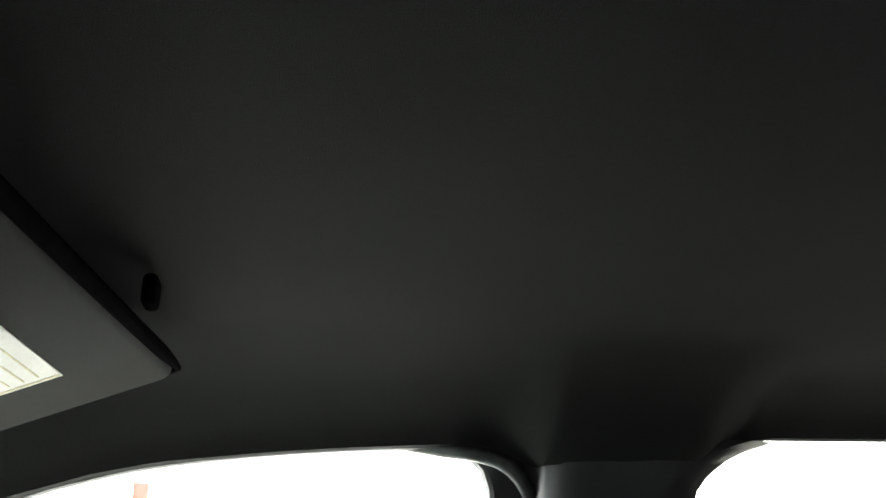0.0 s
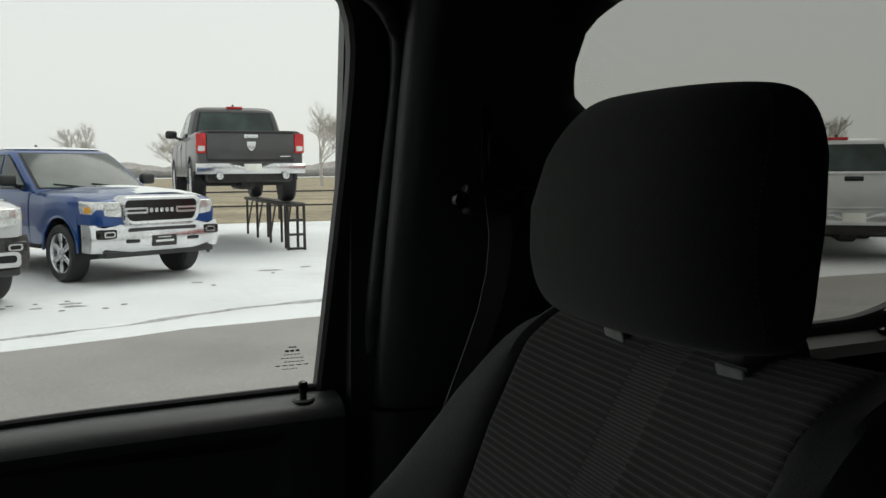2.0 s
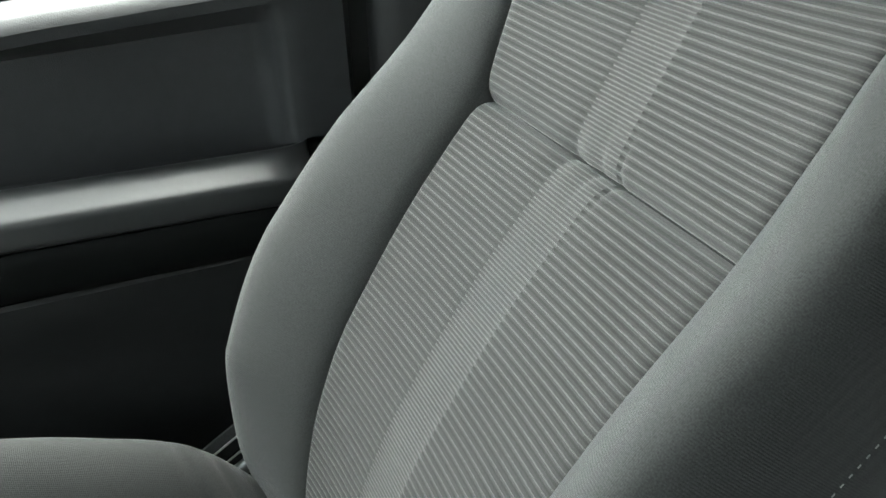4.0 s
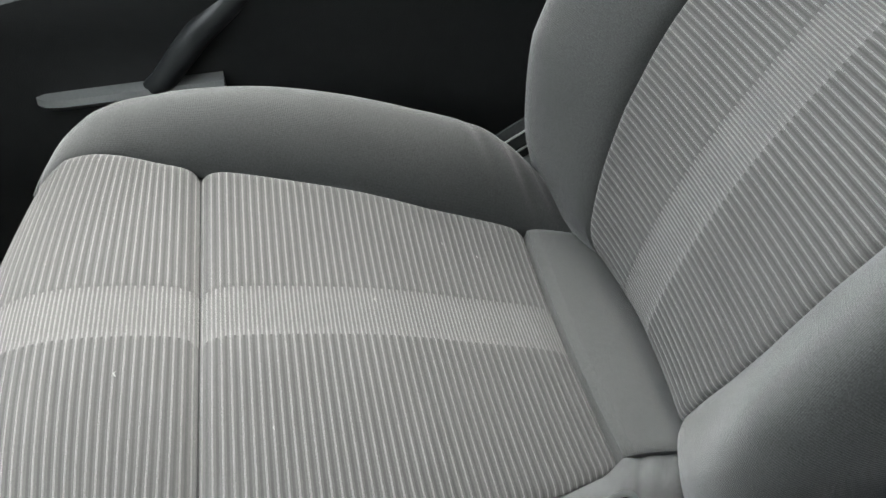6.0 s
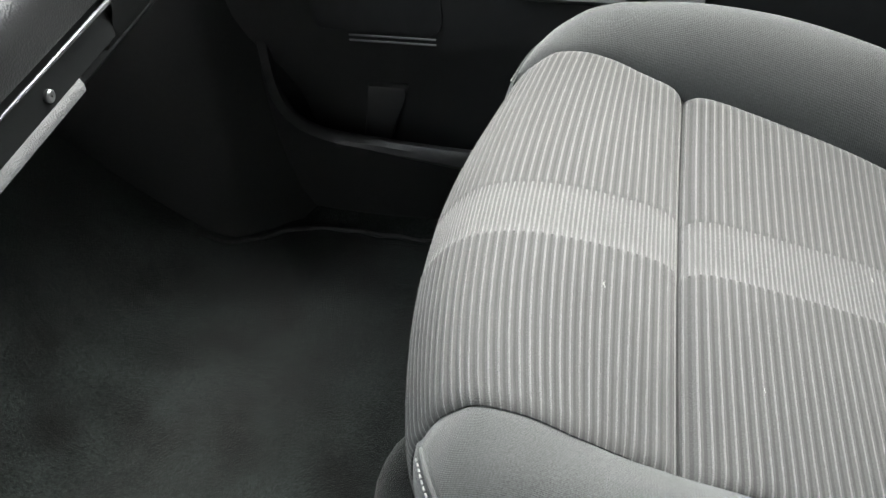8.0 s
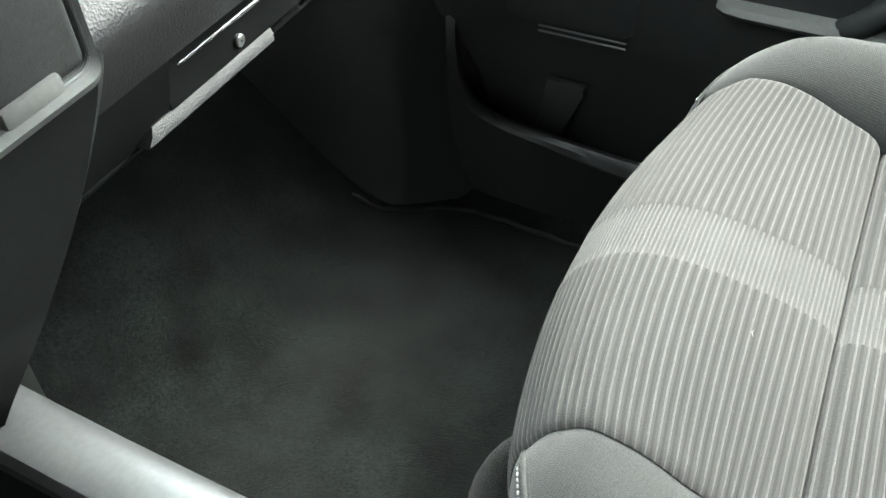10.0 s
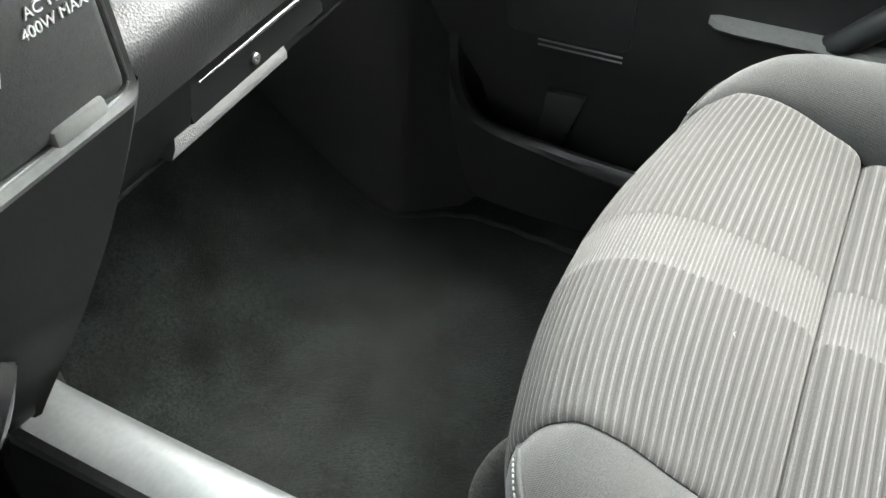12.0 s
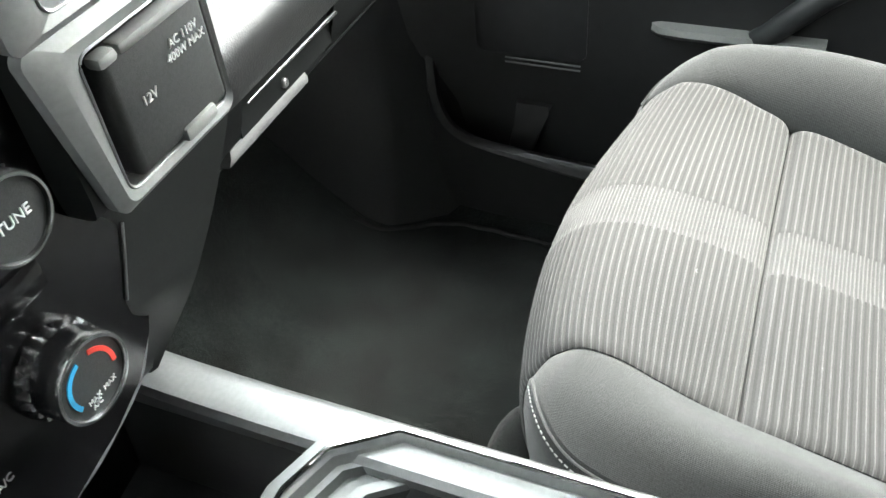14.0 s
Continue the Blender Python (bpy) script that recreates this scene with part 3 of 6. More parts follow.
plan = spline([(0.70, 0.812), (0.78, 0.802), (0.83, 0.788), (0.87, 0.765), (0.905, 0.742), (0.95, 0.728), (1.02, 0.720), (1.12, 0.714), (1.22, 0.712)], 30)
secs = []
for z in (0.600, 0.612, 0.626, 0.645, 0.67, 0.71, 0.77, 0.85, 0.95, 1.05, 1.15, 1.25):
    foot = 0.030 * max(0.0, 1 - (z - 0.60) / 0.07) ** 2
    secs.append([(x + (z - 0.62) * 0.13 * min(1.0, max(0.0, (1.25 - y) / 0.3)) + (0.0 if y > 0.82 else (0.82 - y) * 0.5) * min(1.0, (z - 0.60) / 0.1) - foot * min(1.0, max(0.0, (y - 0.74) / 0.1)), y, z) for y, x in plan])
loft(bm, secs)
solid("trim_kick_panel", bm, M_KICK, "black curved kick panel ahead of the door", "trim", kind="structure")

# bound edge of the carpet where it meets the sill and the kick panel
bm = bmesh.new()
bound = spline([(0.710, 0.955, 0.652), (0.717, 0.915, 0.634), (0.738, 0.875, 0.629), (0.765, 0.825, 0.628), (0.772, 0.77, 0.628), (0.768, 0.70, 0.628), (0.764, 0.60, 0.628), (0.764, 0.30, 0.628)], 60)
tube(bm, [(x, y, z + 0.0015 * math.sin(i * 1.3)) for i, (x, y, z) in enumerate(bound)], 0.0036, 8)
solid("trim_carpet_binding", bm, M_RUBBER, "black bound edge of the carpet along the sill", "trim", kind="structure")

# window frame, seal, glass
opening = spline([(-0.160, 1.36), (-0.175, 1.54), (-0.188, 1.70), (-0.194, 1.80), (-0.191, 1.852), (-0.176, 1.886), (-0.142, 1.902), (-0.05, 1.904), (0.10, 1.895), (0.24, 1.879), (0.32, 1.863), (0.42, 1.832), (0.56, 1.75), (0.76, 1.60), (1.01, 1.36)], 74)
mid = np.array([0.35, 1.62])


def grown(pts, d):
    """The outline moved outwards by d."""
    t = np.gradient(pts, axis=0)
    nrm = np.stack([-t[:, 1], t[:, 0]], 1)
    nrm /= np.linalg.norm(nrm, axis=1, keepdims=True) + 1e-9
    flip = np.sign(((pts - mid) * nrm).sum(1))
    return pts + nrm * (flip * d)[:, None]


bm = bmesh.new()
secs = []
for d, off in ((0.0, 0.010), (0.0, -0.012), (0.005, -0.017), (0.042, -0.020), (0.046, -0.012), (0.046, 0.02)):
    secs.append([(glass_x(z) + off, y, z) for y, z in grown(opening, d)])
loft(bm, secs)
dpart("window_frame", bm, M_RUBBER, "black window surround")
bm = bmesh.new()
seal_run = spline([(-0.214, 1.36), (-0.230, 1.54), (-0.241, 1.70), (-0.247, 1.79), (-0.243, 1.835), (-0.230, 1.862), (-0.206, 1.883), (-0.175, 1.893), (-0.150, 1.898), (-0.12, 1.904), (-0.08, 1.914), (-0.04, 1.925)], 40)
tube(bm, [(glass_x(z) - 0.034 + 0.55 * max(0.0, y + 0.165), y, z) for y, z in seal_run], 0.010, 10)
dpart("door_seal", bm, M_SEAL, "rounded rubber door seal")
bm = bmesh.new()
oz = [(y, z) for y, z in grown(opening, 0.004)]
loft(bm, [[(glass_x(z) + 0.002, y, z) for y, z in oz], [(glass_x(1.39) + 0.002, y, 1.39) for y, z in oz]])
dpart("window_pane", bm, M_WINDOW, "clear side window glass", smooth=False)
bm = bmesh.new()
loft(bm, [[(x, y, z - sill_drop(y)) for x, z in ((0.868, 1.395), (0.868, 1.4105), (0.871, 1.4135), (0.877, 1.4135), (0.877, 1.395))] for y in np.linspace(-0.172, 1.0, 30)], closed=True, caps=True)
dpart("glass_wiper", bm, M_RUBBER, "black rubber strip along the glass")
# lock knob in its bezel
bm = bmesh.new()
disc_lathe(bm, [(0.0145, 0), (0.0145, 0.003), (0.0115, 0.005), (0.0095, 0.004)], pose(0.832, -0.141, 1.404), 28)
dpart("lock_bezel", bm, M_PLASTIC, "round black lock bezel")
bm = bmesh.new()
disc_lathe(bm, [(0.0044, 0), (0.0044, 0.010), (0.0056, 0.014), (0.0060, 0.021), (0.0054, 0.025), (0.003, 0.0262)], pose(0.832, -0.141, 1.404), 20)
dpart("lock_knob", bm, M_GLOSS, "black push-down lock knob")
# glass maker's mark: bars of print, none readable
mark = bmesh.new()
for i, (w, dy, thick) in enumerate(((0.010, 0.0, 0.0016), (0.020, 0.0, 0.0024), (0.022, 0.001, 0.0009), (0.030, 0.0, 0.0009), (0.026, -0.002, 0.0009), (0.044, 0.0, 0.0011), (0.020, 0.003, 0.0009))):
    z = 1.466 - i * 0.0048
    n_bits = 5 if i > 1 else 3
    for k in range(n_bits):
        y0 = -0.136 + dy + w * (0.5 - k / n_bits)
        box(mark, glass_x(z) - 0.0006, glass_x(z), y0 - w / n_bits * 0.72, y0, z - thick / 2, z + thick / 2)
dpart("glass_mark", mark, M_INKDARK, "small dark printed mark on the glass", smooth=False)

# ---- pillar between the doors ----
pillar = thing("pillar_trim", "charcoal moulded trim on the pillar between the doors", "pillar trim", kind="structure", at=(0.8, -0.35, 0.6))
bm = bmesh.new()
secs = []
for z in np.r_[np.linspace(1.390, 1.74, 8), np.linspace(1.755, 1.912, 20)]:
    lean = (z - 1.43) * 0.22
    fwd = -0.229 - (z - 1.39) * 0.045
    back = float(np.interp(z, [1.39, 1.68, 1.745, 1.775, 1.808, 1.846, 1.865, 1.888, 1.904, 1.915, 1.95], [-0.545, -0.535, -0.50, -0.464, -0.463, -0.473, -0.488, -0.520, -0.556, -0.60, -0.68]))
    x = 0.812 - lean + max(0, z - 1.90) * 0.55
    secs.append([(x + 0.085, fwd + 0.006, z), (x + 0.012, fwd, z), (x, fwd - 0.008, z), (x - 0.014, fwd - 0.03, z), (x - 0.020, fwd - 0.08, z), (x - 0.022, (fwd + back) / 2 - 0.02, z), (x - 0.016, back + 0.04, z), (x - 0.002, back + 0.006, z), (x + 0.02, back, z), (x + 0.07, back, z)])
loft(bm, secs)
under(part("upper_trim", bm, M_PLASTIC_SOFT, pillar, "tall upper pillar cover"), pillar)
bm = bmesh.new()
secs = []
for z in np.linspace(0.60, 1.387, 10):
    x = 0.812 + 0.006 * math.sin((z - 0.6) * 3)
    secs.append([(x + 0.06, -0.221, z), (x + 0.012, -0.221, z), (x, -0.228, z), (x - 0.014, -0.252, z), (x - 0.02, -0.32, z), (x - 0.016, -0.48, z), (x, -0.53, z), (x + 0.06, -0.54, z)])
loft(bm, secs)
under(part("lower_trim", bm, M_PLASTIC, pillar, "lower pillar cover below a seam"), pillar)
bm = bmesh.new()
box(bm, 0.718, 0.742, -0.346, -0.332, 1.665, 1.76, 0.003)
under(part("belt_slot", bm, M_GLOSS, pillar, "vertical belt height slot"), pillar)

# ---- seat belt of the passenger seat ----
belt = thing("seat_belt", "dark grey seat belt webbing hanging from its pillar guide", "seat belt", at=(0.70, -0.30, 1.6))
bm = bmesh.new()
run = spline([(0.715, -0.350, 1.655), (0.708, -0.352, 1.60), (0.700, -0.335, 1.53), (0.70, -0.30, 1.44), (0.705, -0.26, 1.33), (0.715, -0.22, 1.18), (0.74, -0.20, 0.9), (0.76, -0.20, 0.68)], 24)
loft(bm, [[(x + 0.012, y - 0.020, z), (x - 0.002, y, z + 0.001), (x - 0.012, y + 0.020, z), (x - 0.0095, y + 0.020, z), (x + 0.0005, y, z + 0.001), (x + 0.0145, y - 0.020, z)] for x, y, z in run], closed=True, caps=True)
under(part("webbing", bm, M_BELT, belt), belt)
bm = bmesh.new()
box(bm, -0.012, 0.012, -0.034, 0.034, -0.018, 0.018, 0.006, 3, pose(0.722, -0.345, 1.652, 0, 8, 0))
under(part("guide", bm, M_PLASTIC, belt, "black plastic belt guide"), belt)
for dy in (-0.038, 0.042):
    bm = bmesh.new()
    disc_lathe(bm, [(0.006, 0), (0.010, 0.004), (0.011, 0.010), (0.008, 0.016)], pose(0.722, -0.345 + dy, 1.652, 0, -90, 0), 18)
    under(part("guide_bolt", bm, M_GLOSS, belt, "glossy black cap"), belt)

# ---- rear door on the passenger side ----
rdoor = thing("rear_passenger_door", "charcoal rear door trim with tinted glass, closed", "door", at=(0.85, -0.95, 0.6))


def rpart(name, bm, material, label="", smooth=True):
    return under(part(name, bm, material, rdoor, label, smooth), rdoor)


bm = bmesh.new()
loft(bm, [[(0.884, y, 0.60), (0.880, y, 1.400 + s), (0.872, y, 1.412 + s), (0.850, y, 1.412 + s), (0.812, y, 1.405 + s), (0.800, y, 1.39 + s), (0.806, y, 1.36 + s), (0.83, y, 1.34), (0.83, y, 1.2), (0.80, y, 1.17), (0.80, y, 0.60)] for y in np.linspace(-1.40, -0.53, 14) for s in [max(0, (-0.55 - y)) * 0.02]])
rpart("door_panel", bm, M_PLASTIC, "charcoal rear door panel")
ropen = spline([(-0.545, 1.41), (-0.535, 1.60), (-0.522, 1.70), (-0.492, 1.765), (-0.486, 1.83), (-0.504, 1.880), (-0.55, 1.915), (-0.615, 1.927), (-0.8, 1.929), (-1.0, 1.931), (-1.18, 1.915), (-1.25, 1.87), (-1.27, 1.75), (-1.28, 1.46)], 60)
mid = np.array([-0.9, 1.68])
bm = bmesh.new()
secs = []
for d, off in ((0.0, 0.010), (0.0, -0.012), (0.005, -0.016), (0.045, -0.022), (0.05, 0.012)):
    secs.append([(glass_x(z) + off, y, z) for y, z in grown(ropen, d)])
loft(bm, secs)
rpart("window_frame", bm, M_RUBBER, "black rear window surround")
bm = bmesh.new()
oz = [(y, z) for y, z in grown(ropen, 0.004)]
loft(bm, [[(glass_x(z) + 0.002, y, z) for y, z in oz], [(glass_x(1.41) + 0.002, y, 1.41) for y, z in oz]])
rpart("window_pane", bm, M_PRIVACY, "grey privacy glass", smooth=False)
bm = bmesh.new()
belt_line = spline([(-0.545, 1.437), (-0.80, 1.438), (-0.94, 1.4395), (-1.03, 1.442), (-1.09, 1.452), (-1.15, 1.470), (-1.22, 1.495), (-1.275, 1.525)], 30)
loft(bm, [[(0.884, y, z - 0.05), (0.880, y, z), (0.872, y, z + 0.002), (0.862, y, z), (0.858, y, z - 0.008), (0.858, y, z - 0.05)] for y, z in belt_line], caps=True)
rpart("glass_seal", bm, M_RUBBER, "black rubber seal along the glass")
bm = bmesh.new()
disc_lathe(bm, [(0.0145, 0), (0.0145, 0.003), (0.0095, 0.005), (0.0048, 0.006), (0.0048, 0.016), (0.0064, 0.022), (0.0062, 0.033), (0.003, 0.035)], pose(0.838, -1.085, 1.424), 20)
rpart("lock_knob", bm, M_GLOSS, "black push-down lock knob")
bm = bmesh.new()
tube(bm, spline([(0.862, -0.875, 1.4315), (0.845, -0.876, 1.4205), (0.812, -0.879, 1.4145), (0.796, -0.884, 1.4040), (0.7925, -0.886, 1.395), (0.7960, -0.8855, 1.378), (0.797, -0.885, 1.366)], 26), 0.0016, 7)
solid("white_cord", bm, M_COLLAR, "short white cord hanging over the rear door sill", "cord")

# ---- sun visor with its warning label ----
visor = thing("sun_visor", "dark cloth sun visor folded up, with a white label", "sun visor", at=(0.4, 0.33, 1.90))


def visor_slab(poly, lift, thick, bevel=0.0):
    """A slab in the visor's plane, which slopes down towards the windscreen."""
    bm = bmesh.new()
    extrude_poly(bm, poly, "z", 1.943 - lift, 1.943 - lift + thick, bevel, 3)
    for v in bm.verts:
        v.co.z -= (v.co.y - 0.204) * 0.305
    return bm


under(part("visor_board", visor_slab([(0.530, 0.2055), (0.544, 0.214), (0.586, 0.385), (0.57, 0.40), (-0.06, 0.44), (-0.06, 0.262)], 0.0, 0.017, 0.006), M_LINER, visor), visor)
# black roll added for the shade in the gap behind the visor
bm = bmesh.new()
rim = spline([(-0.06, 0.259), (0.12, 0.242), (0.32, 0.2225), (0.519, 0.2025), (0.537, 0.2045), (0.546, 0.214), (0.552, 0.235)], 30)
tube(bm, [(x, y, 1.951 - (y - 0.204) * 0.305) for x, y in rim], [0.0075] * 24 + [0.007, 0.006, 0.005, 0.004, 0.003, 0.002], 10)
under(part("edge_shade", bm, M_SHADE_CLIP, visor, "black roll standing in for the shaded gap at the visor's edge"), visor)
bm = bmesh.new()
box(bm, 0.345, 0.375, 0.200, 0.214, 1.962, 1.992, 0.006, 3)
under(part("visor_clip", bm, M_SHADE_CLIP, visor, "small black clip under the headliner"), visor)
under(part("warning_label", visor_slab([(0.432, 0.290), (0.454, 0.375), (0.255, 0.385), (0.235, 0.298)], 0.0012, 0.001), M_LABEL, visor, "white paper warning label", smooth=False), visor)
bm = visor_slab([(0.424, 0.2915), (0.430, 0.291), (0.451, 0.374), (0.445, 0.3745)], 0.0018, 0.0005)
for i in range(5):
    y0 = 0.306 + 0.013 * i
    lines = visor_slab([(0.418 + 0.003 * i, y0), (0.418 + 0.003 * i, y0 + 0.0016), (0.262 + 0.012 * (i % 3), y0 + 0.0066), (0.262 + 0.012 * (i % 3), y0 + 0.005)], 0.0018, 0.0005)
    row_mesh = bpy.data.meshes.new("print_row")
    lines.to_mesh(row_mesh)
    lines.free()
    bm.from_mesh(row_mesh)
    bpy.data.meshes.remove(row_mesh)
under(part("label_print", bm, M_LABEL_Y, visor, "faint printed lines and a yellow edge", smooth=False), visor)


# ---- passenger seat ----
SX = 0.42
seat = thing("passenger_seat", "grey cloth bucket seat with pale pinstriped inserts", "car seat", at=(SX, 0.2, 0.62))


def spart(name, bm, material, label="", smooth=True):
    return under(part(name, bm, material, seat, label, smooth), seat)


class Profile:
    """A smooth line in (y, z) with its outward normals and running length."""

    def __init__(self, pts, side, n=160):
        self.p = spline(pts, n)
        t = np.gradient(self.p, axis=0)
        t /= np.linalg.norm(t, axis=1, keepdims=True)
        self.n = np.stack([-t[:, 1], t[:, 0]], 1) * side
        self.s = np.r_[0, np.cumsum(np.linalg.norm(np.diff(self.p, axis=0), axis=1))]

    def at(self, s):
        return [np.array([np.interp(s, self.s, c) for c in a.T]) for a in (self.p, self.n)]

    def where(self, axis, value, first=True):
        """The running length at which y or z first passes a value."""
        d = self.p[:, axis] - value
        k = np.nonzero(np.sign(d[1:]) != np.sign(d[:-1]))[0]
        return self.s[k[0 if first else -1]]


def cord_height(s, c):
    """How proud the woven cords stand: one a period, two lower ones inside the centre band."""
    f = (s / RIB) % 1.0
    if abs(c) < 0.027:
        f, width, high = (2 * f) % 1.0, 0.24, 0.0005
    else:
        d = min(f, 1 - f)
        return 0.0007 * (0.5 + 0.5 * math.cos(math.pi * min(1.0, max(0.0, d - 0.22) / 0.2))) + (0.0005 if d < 0.08 else 0.0)
    d = min(f, 1 - f)
    return high * (0.5 + 0.5 * math.cos(math.pi * d / width)) if d < width else 0.0


def pucker(s, c, s_seam):
    """Folds that run out from a seam where the centre band crosses it."""
    d = abs(s - s_seam)
    return sum(h * math.exp(-(((c - c0) / 0.0035) ** 2) - d / 0.022) for c0, h in ((-0.031, -0.004), (-0.006, -0.0035), (0.012, 0.002), (0.029, -0.004)))


def upholster(prof, s0, s1, ns, section, rim=0.02, pinch=0.005, reach=0.005, plan=0.0, cords=False, folds=None):
    """A padded panel over a profile: section(s) gives (across, proud) points. Its edges are pinched into the seams and turned in."""
    bm = bmesh.new()
    uv = bm.loops.layers.uv.new("UVMap")
    rows, meta = [], []
    steps = np.linspace(s0, s1, ns)
    if cords:
        grid = [RIB * (k + f) for k in range(int(s0 / RIB) - 1, int(s1 / RIB) + 2) for f in (0.0, 0.06, 0.13, 0.25, 0.37, 0.44, 0.5, 0.56, 0.63, 0.75, 0.87, 0.94)]
        steps = np.array([s0] + [g for g in grid if s0 + 0.0006 < g < s1 - 0.0006] + [s1])
        steps = np.r_[s0, steps, s1]
    else:
        steps = np.r_[s0, s0, s0 + 0.004, s0 + 0.010, steps[1:-1], s1 - 0.010, s1 - 0.004, s1, s1]
    for i, s in enumerate(steps):
        p, nrm = prof.at(s)
        near_end = min(s - s0, s1 - s)
        dip = rim if i in (0, len(steps) - 1) else pinch * math.exp(-near_end / reach) + (0.005 * math.exp(-near_end / 0.018) if cords else 0.0)
        row, info = [], []
        across = section(s)
        for c, h in across:
            if cords:
                h += cord_height(s, c) * min(1.0, min(c - across[0][0], across[-1][0] - c) / 0.008) + (pucker(s, c, folds) if folds else 0.0)
            q = p + nrm * (h - dip)
            q[0] -= plan * (c / 0.2) ** 2 * min(1.0, max(0.0, (q[0] - 0.38) / 0.13)) if plan else 0.0
            row.append(bm.verts.new((SX + c, q[0], q[1])))
            info.append((c, s))
        rows.append(row)
        meta.append(info)
    for a, b, ma, mb in zip(rows, rows[1:], meta, meta[1:]):
        for i in range(len(a) - 1):
            f = bm.faces.new((a[i], a[i + 1], b[i + 1], b[i]))
            for lp, m in zip(f.loops, (ma[i], ma[i + 1], mb[i + 1], mb[i])):
                lp[uv].uv = m
    return bm


def insert_section(w_near, w_far, bowl, n=27, pinch=0.0025):
    """Across an insert: pinched at both seams, dished by bowl(s)."""
    def section(s):
        a, b, k = w_near(s), w_far(s), bowl(s)
        out = [(-a, k - 0.02)]
        band = [x / (a if x < 0 else b) for x in (-0.038, -0.0345, -0.031, -0.0276, -0.0264, -0.015, -0.010, -0.006, -0.002, 0.006, 0.012, 0.018, 0.0264, 0.0276, 0.031, 0.0345)]
        wide = [u for u in np.sin(np.linspace(-math.pi / 2, math.pi / 2, n)) if u * (a if u < 0 else b) < -0.042 or u * (a if u < 0 else b) > 0.038]
        for u in sorted(wide + band):
            c = a * u if u < 0 else b * u
            edge = min(a * (1 + u), b * (1 - u)) if abs(u) < 1 else 0.0
            out.append((c, k * u * u - pinch * math.exp(-edge / 0.003)))
        return out + [(b, k - 0.02)]
    return section


def bolster_section(w, wide, crest, bowl, sign, depth=0.16, n=26):
    """Across a side bolster: from the insert's seam over the crest and down the outer side."""
    def section(s):
        a, b, h, k = w(s), wide(s), crest(s), bowl(s)
        d = b - a
        pts = [(a, k - 0.02), (a, k - 0.009), (a + 0.006, k + 0.002 + h * 0.10), (a + 0.30 * d, k * 0.6 + h * 0.62), (a + 0.58 * d, h), (a + 0.80 * d, h * 0.93), (b - 0.006, h * 0.55), (b, h * 0.1 - 0.02), (b + 0.003, -depth * 0.5), (b - 0.006, -depth)]
        pts = [pts[0]] + [tuple(p) for p in spline(pts[1:], n)]
        return [(sign * c, v) for c, v in pts]
    return section


def curve_of(prof, axis, table):
    """A value that follows y or z along the profile's running length, from (coordinate, value) pairs given along the run."""
    s = [prof.where(axis, c) for c, _ in table]
    v = [v for _, v in table]
    o = np.argsort(s)
    s, v = np.array(s)[o], np.array(v)[o]
    return lambda q: float(np.interp(q, s, v))


# cushion: from the bite at the back, forwards and down over the nose
CU = Profile([(-0.05, 0.878), (0.0, 0.902), (0.05, 0.917), (0.13, 0.948), (0.21, 0.979), (0.30, 1.003), (0.355, 1.016), (0.42, 1.030), (0.468, 1.033), (0.508, 1.020), (0.536, 0.988), (0.546, 0.95), (0.542, 0.88), (0.52, 0.80)], 1)
cu_near = curve_of(CU, 0, [(-0.03, 0.135), (0.05, 0.14), (0.075, 0.158), (0.11, 0.176), (0.16, 0.188), (0.25, 0.196), (0.355, 0.195), (0.43, 0.190), (0.50, 0.178)])
cu_far = curve_of(CU, 0, [(-0.03, 0.13), (0.05, 0.137), (0.15, 0.147), (0.25, 0.165), (0.355, 0.183), (0.43, 0.192), (0.50, 0.195)])
cu_flat = curve_of(CU, 0, [(-0.03, 0.006), (0.40, 0.006), (0.46, 0.011), (0.49, 0.013), (0.515, 0.008), (0.535, 0.0)])
s_in0, s_seam, s_end = CU.where(0, 0.05), CU.where(0, 0.355), CU.s[-1] - 0.02
spart("cushion_insert", upholster(CU, s_in0, s_seam, 44, insert_section(cu_near, cu_far, cu_flat), pinch=0.012, reach=0.006, plan=0.032, cords=True), M_CLOTH, "pinstriped woven cushion insert")
spart("cushion_front_insert", upholster(CU, s_seam, s_end, 40, insert_section(cu_near, cu_far, cu_flat), pinch=0.012, reach=0.006, plan=0.032, cords=True), M_CLOTH, "pinstriped front roll of the cushion")
def seam_cord(name, prof, s, near, far, bowl, depth, r, plan=0.0):
    """A dark cord added along a seam across the seat, for the crease's shade."""
    bm = bmesh.new()
    p, nrm = prof.at(s)
    line = []
    for c in np.linspace(-near(s), far(s), 24):
        q = p + nrm * (bowl(s) * (c / 0.18) ** 2 - depth)
        line.append((SX + c, q[0] - (plan * (c / 0.2) ** 2 * min(1.0, max(0.0, (q[0] - 0.38) / 0.13)) if plan else 0.0), q[1]))
    tube(bm, line, r, 8)
    spart(name, bm, M_CREASE_SHADE, "dark cord standing in for the seam's shade")


seam_cord("cushion_seam_shade", CU, s_seam, cu_near, cu_far, cu_flat, 0.0165, 0.0014, 0.032)
spart("cushion_rear_panel", upholster(CU, 0.002, s_in0, 12, insert_section(cu_near, cu_far, lambda s: 0.008)), M_BOLSTER, "plain grey rear strip of the cushion")


def insert_edge(s, w):
    """Where the insert's side seam runs: across and the point in (y, z)."""
    c = w(s)
    p, nrm = CU.at(s)
    q = p + nrm * (cu_flat(s) - 0.002)
    q[0] -= 0.032 * (c / 0.2) ** 2 * min(1.0, max(0.0, (q[0] - 0.38) / 0.13))
    return c, q[0], q[1]


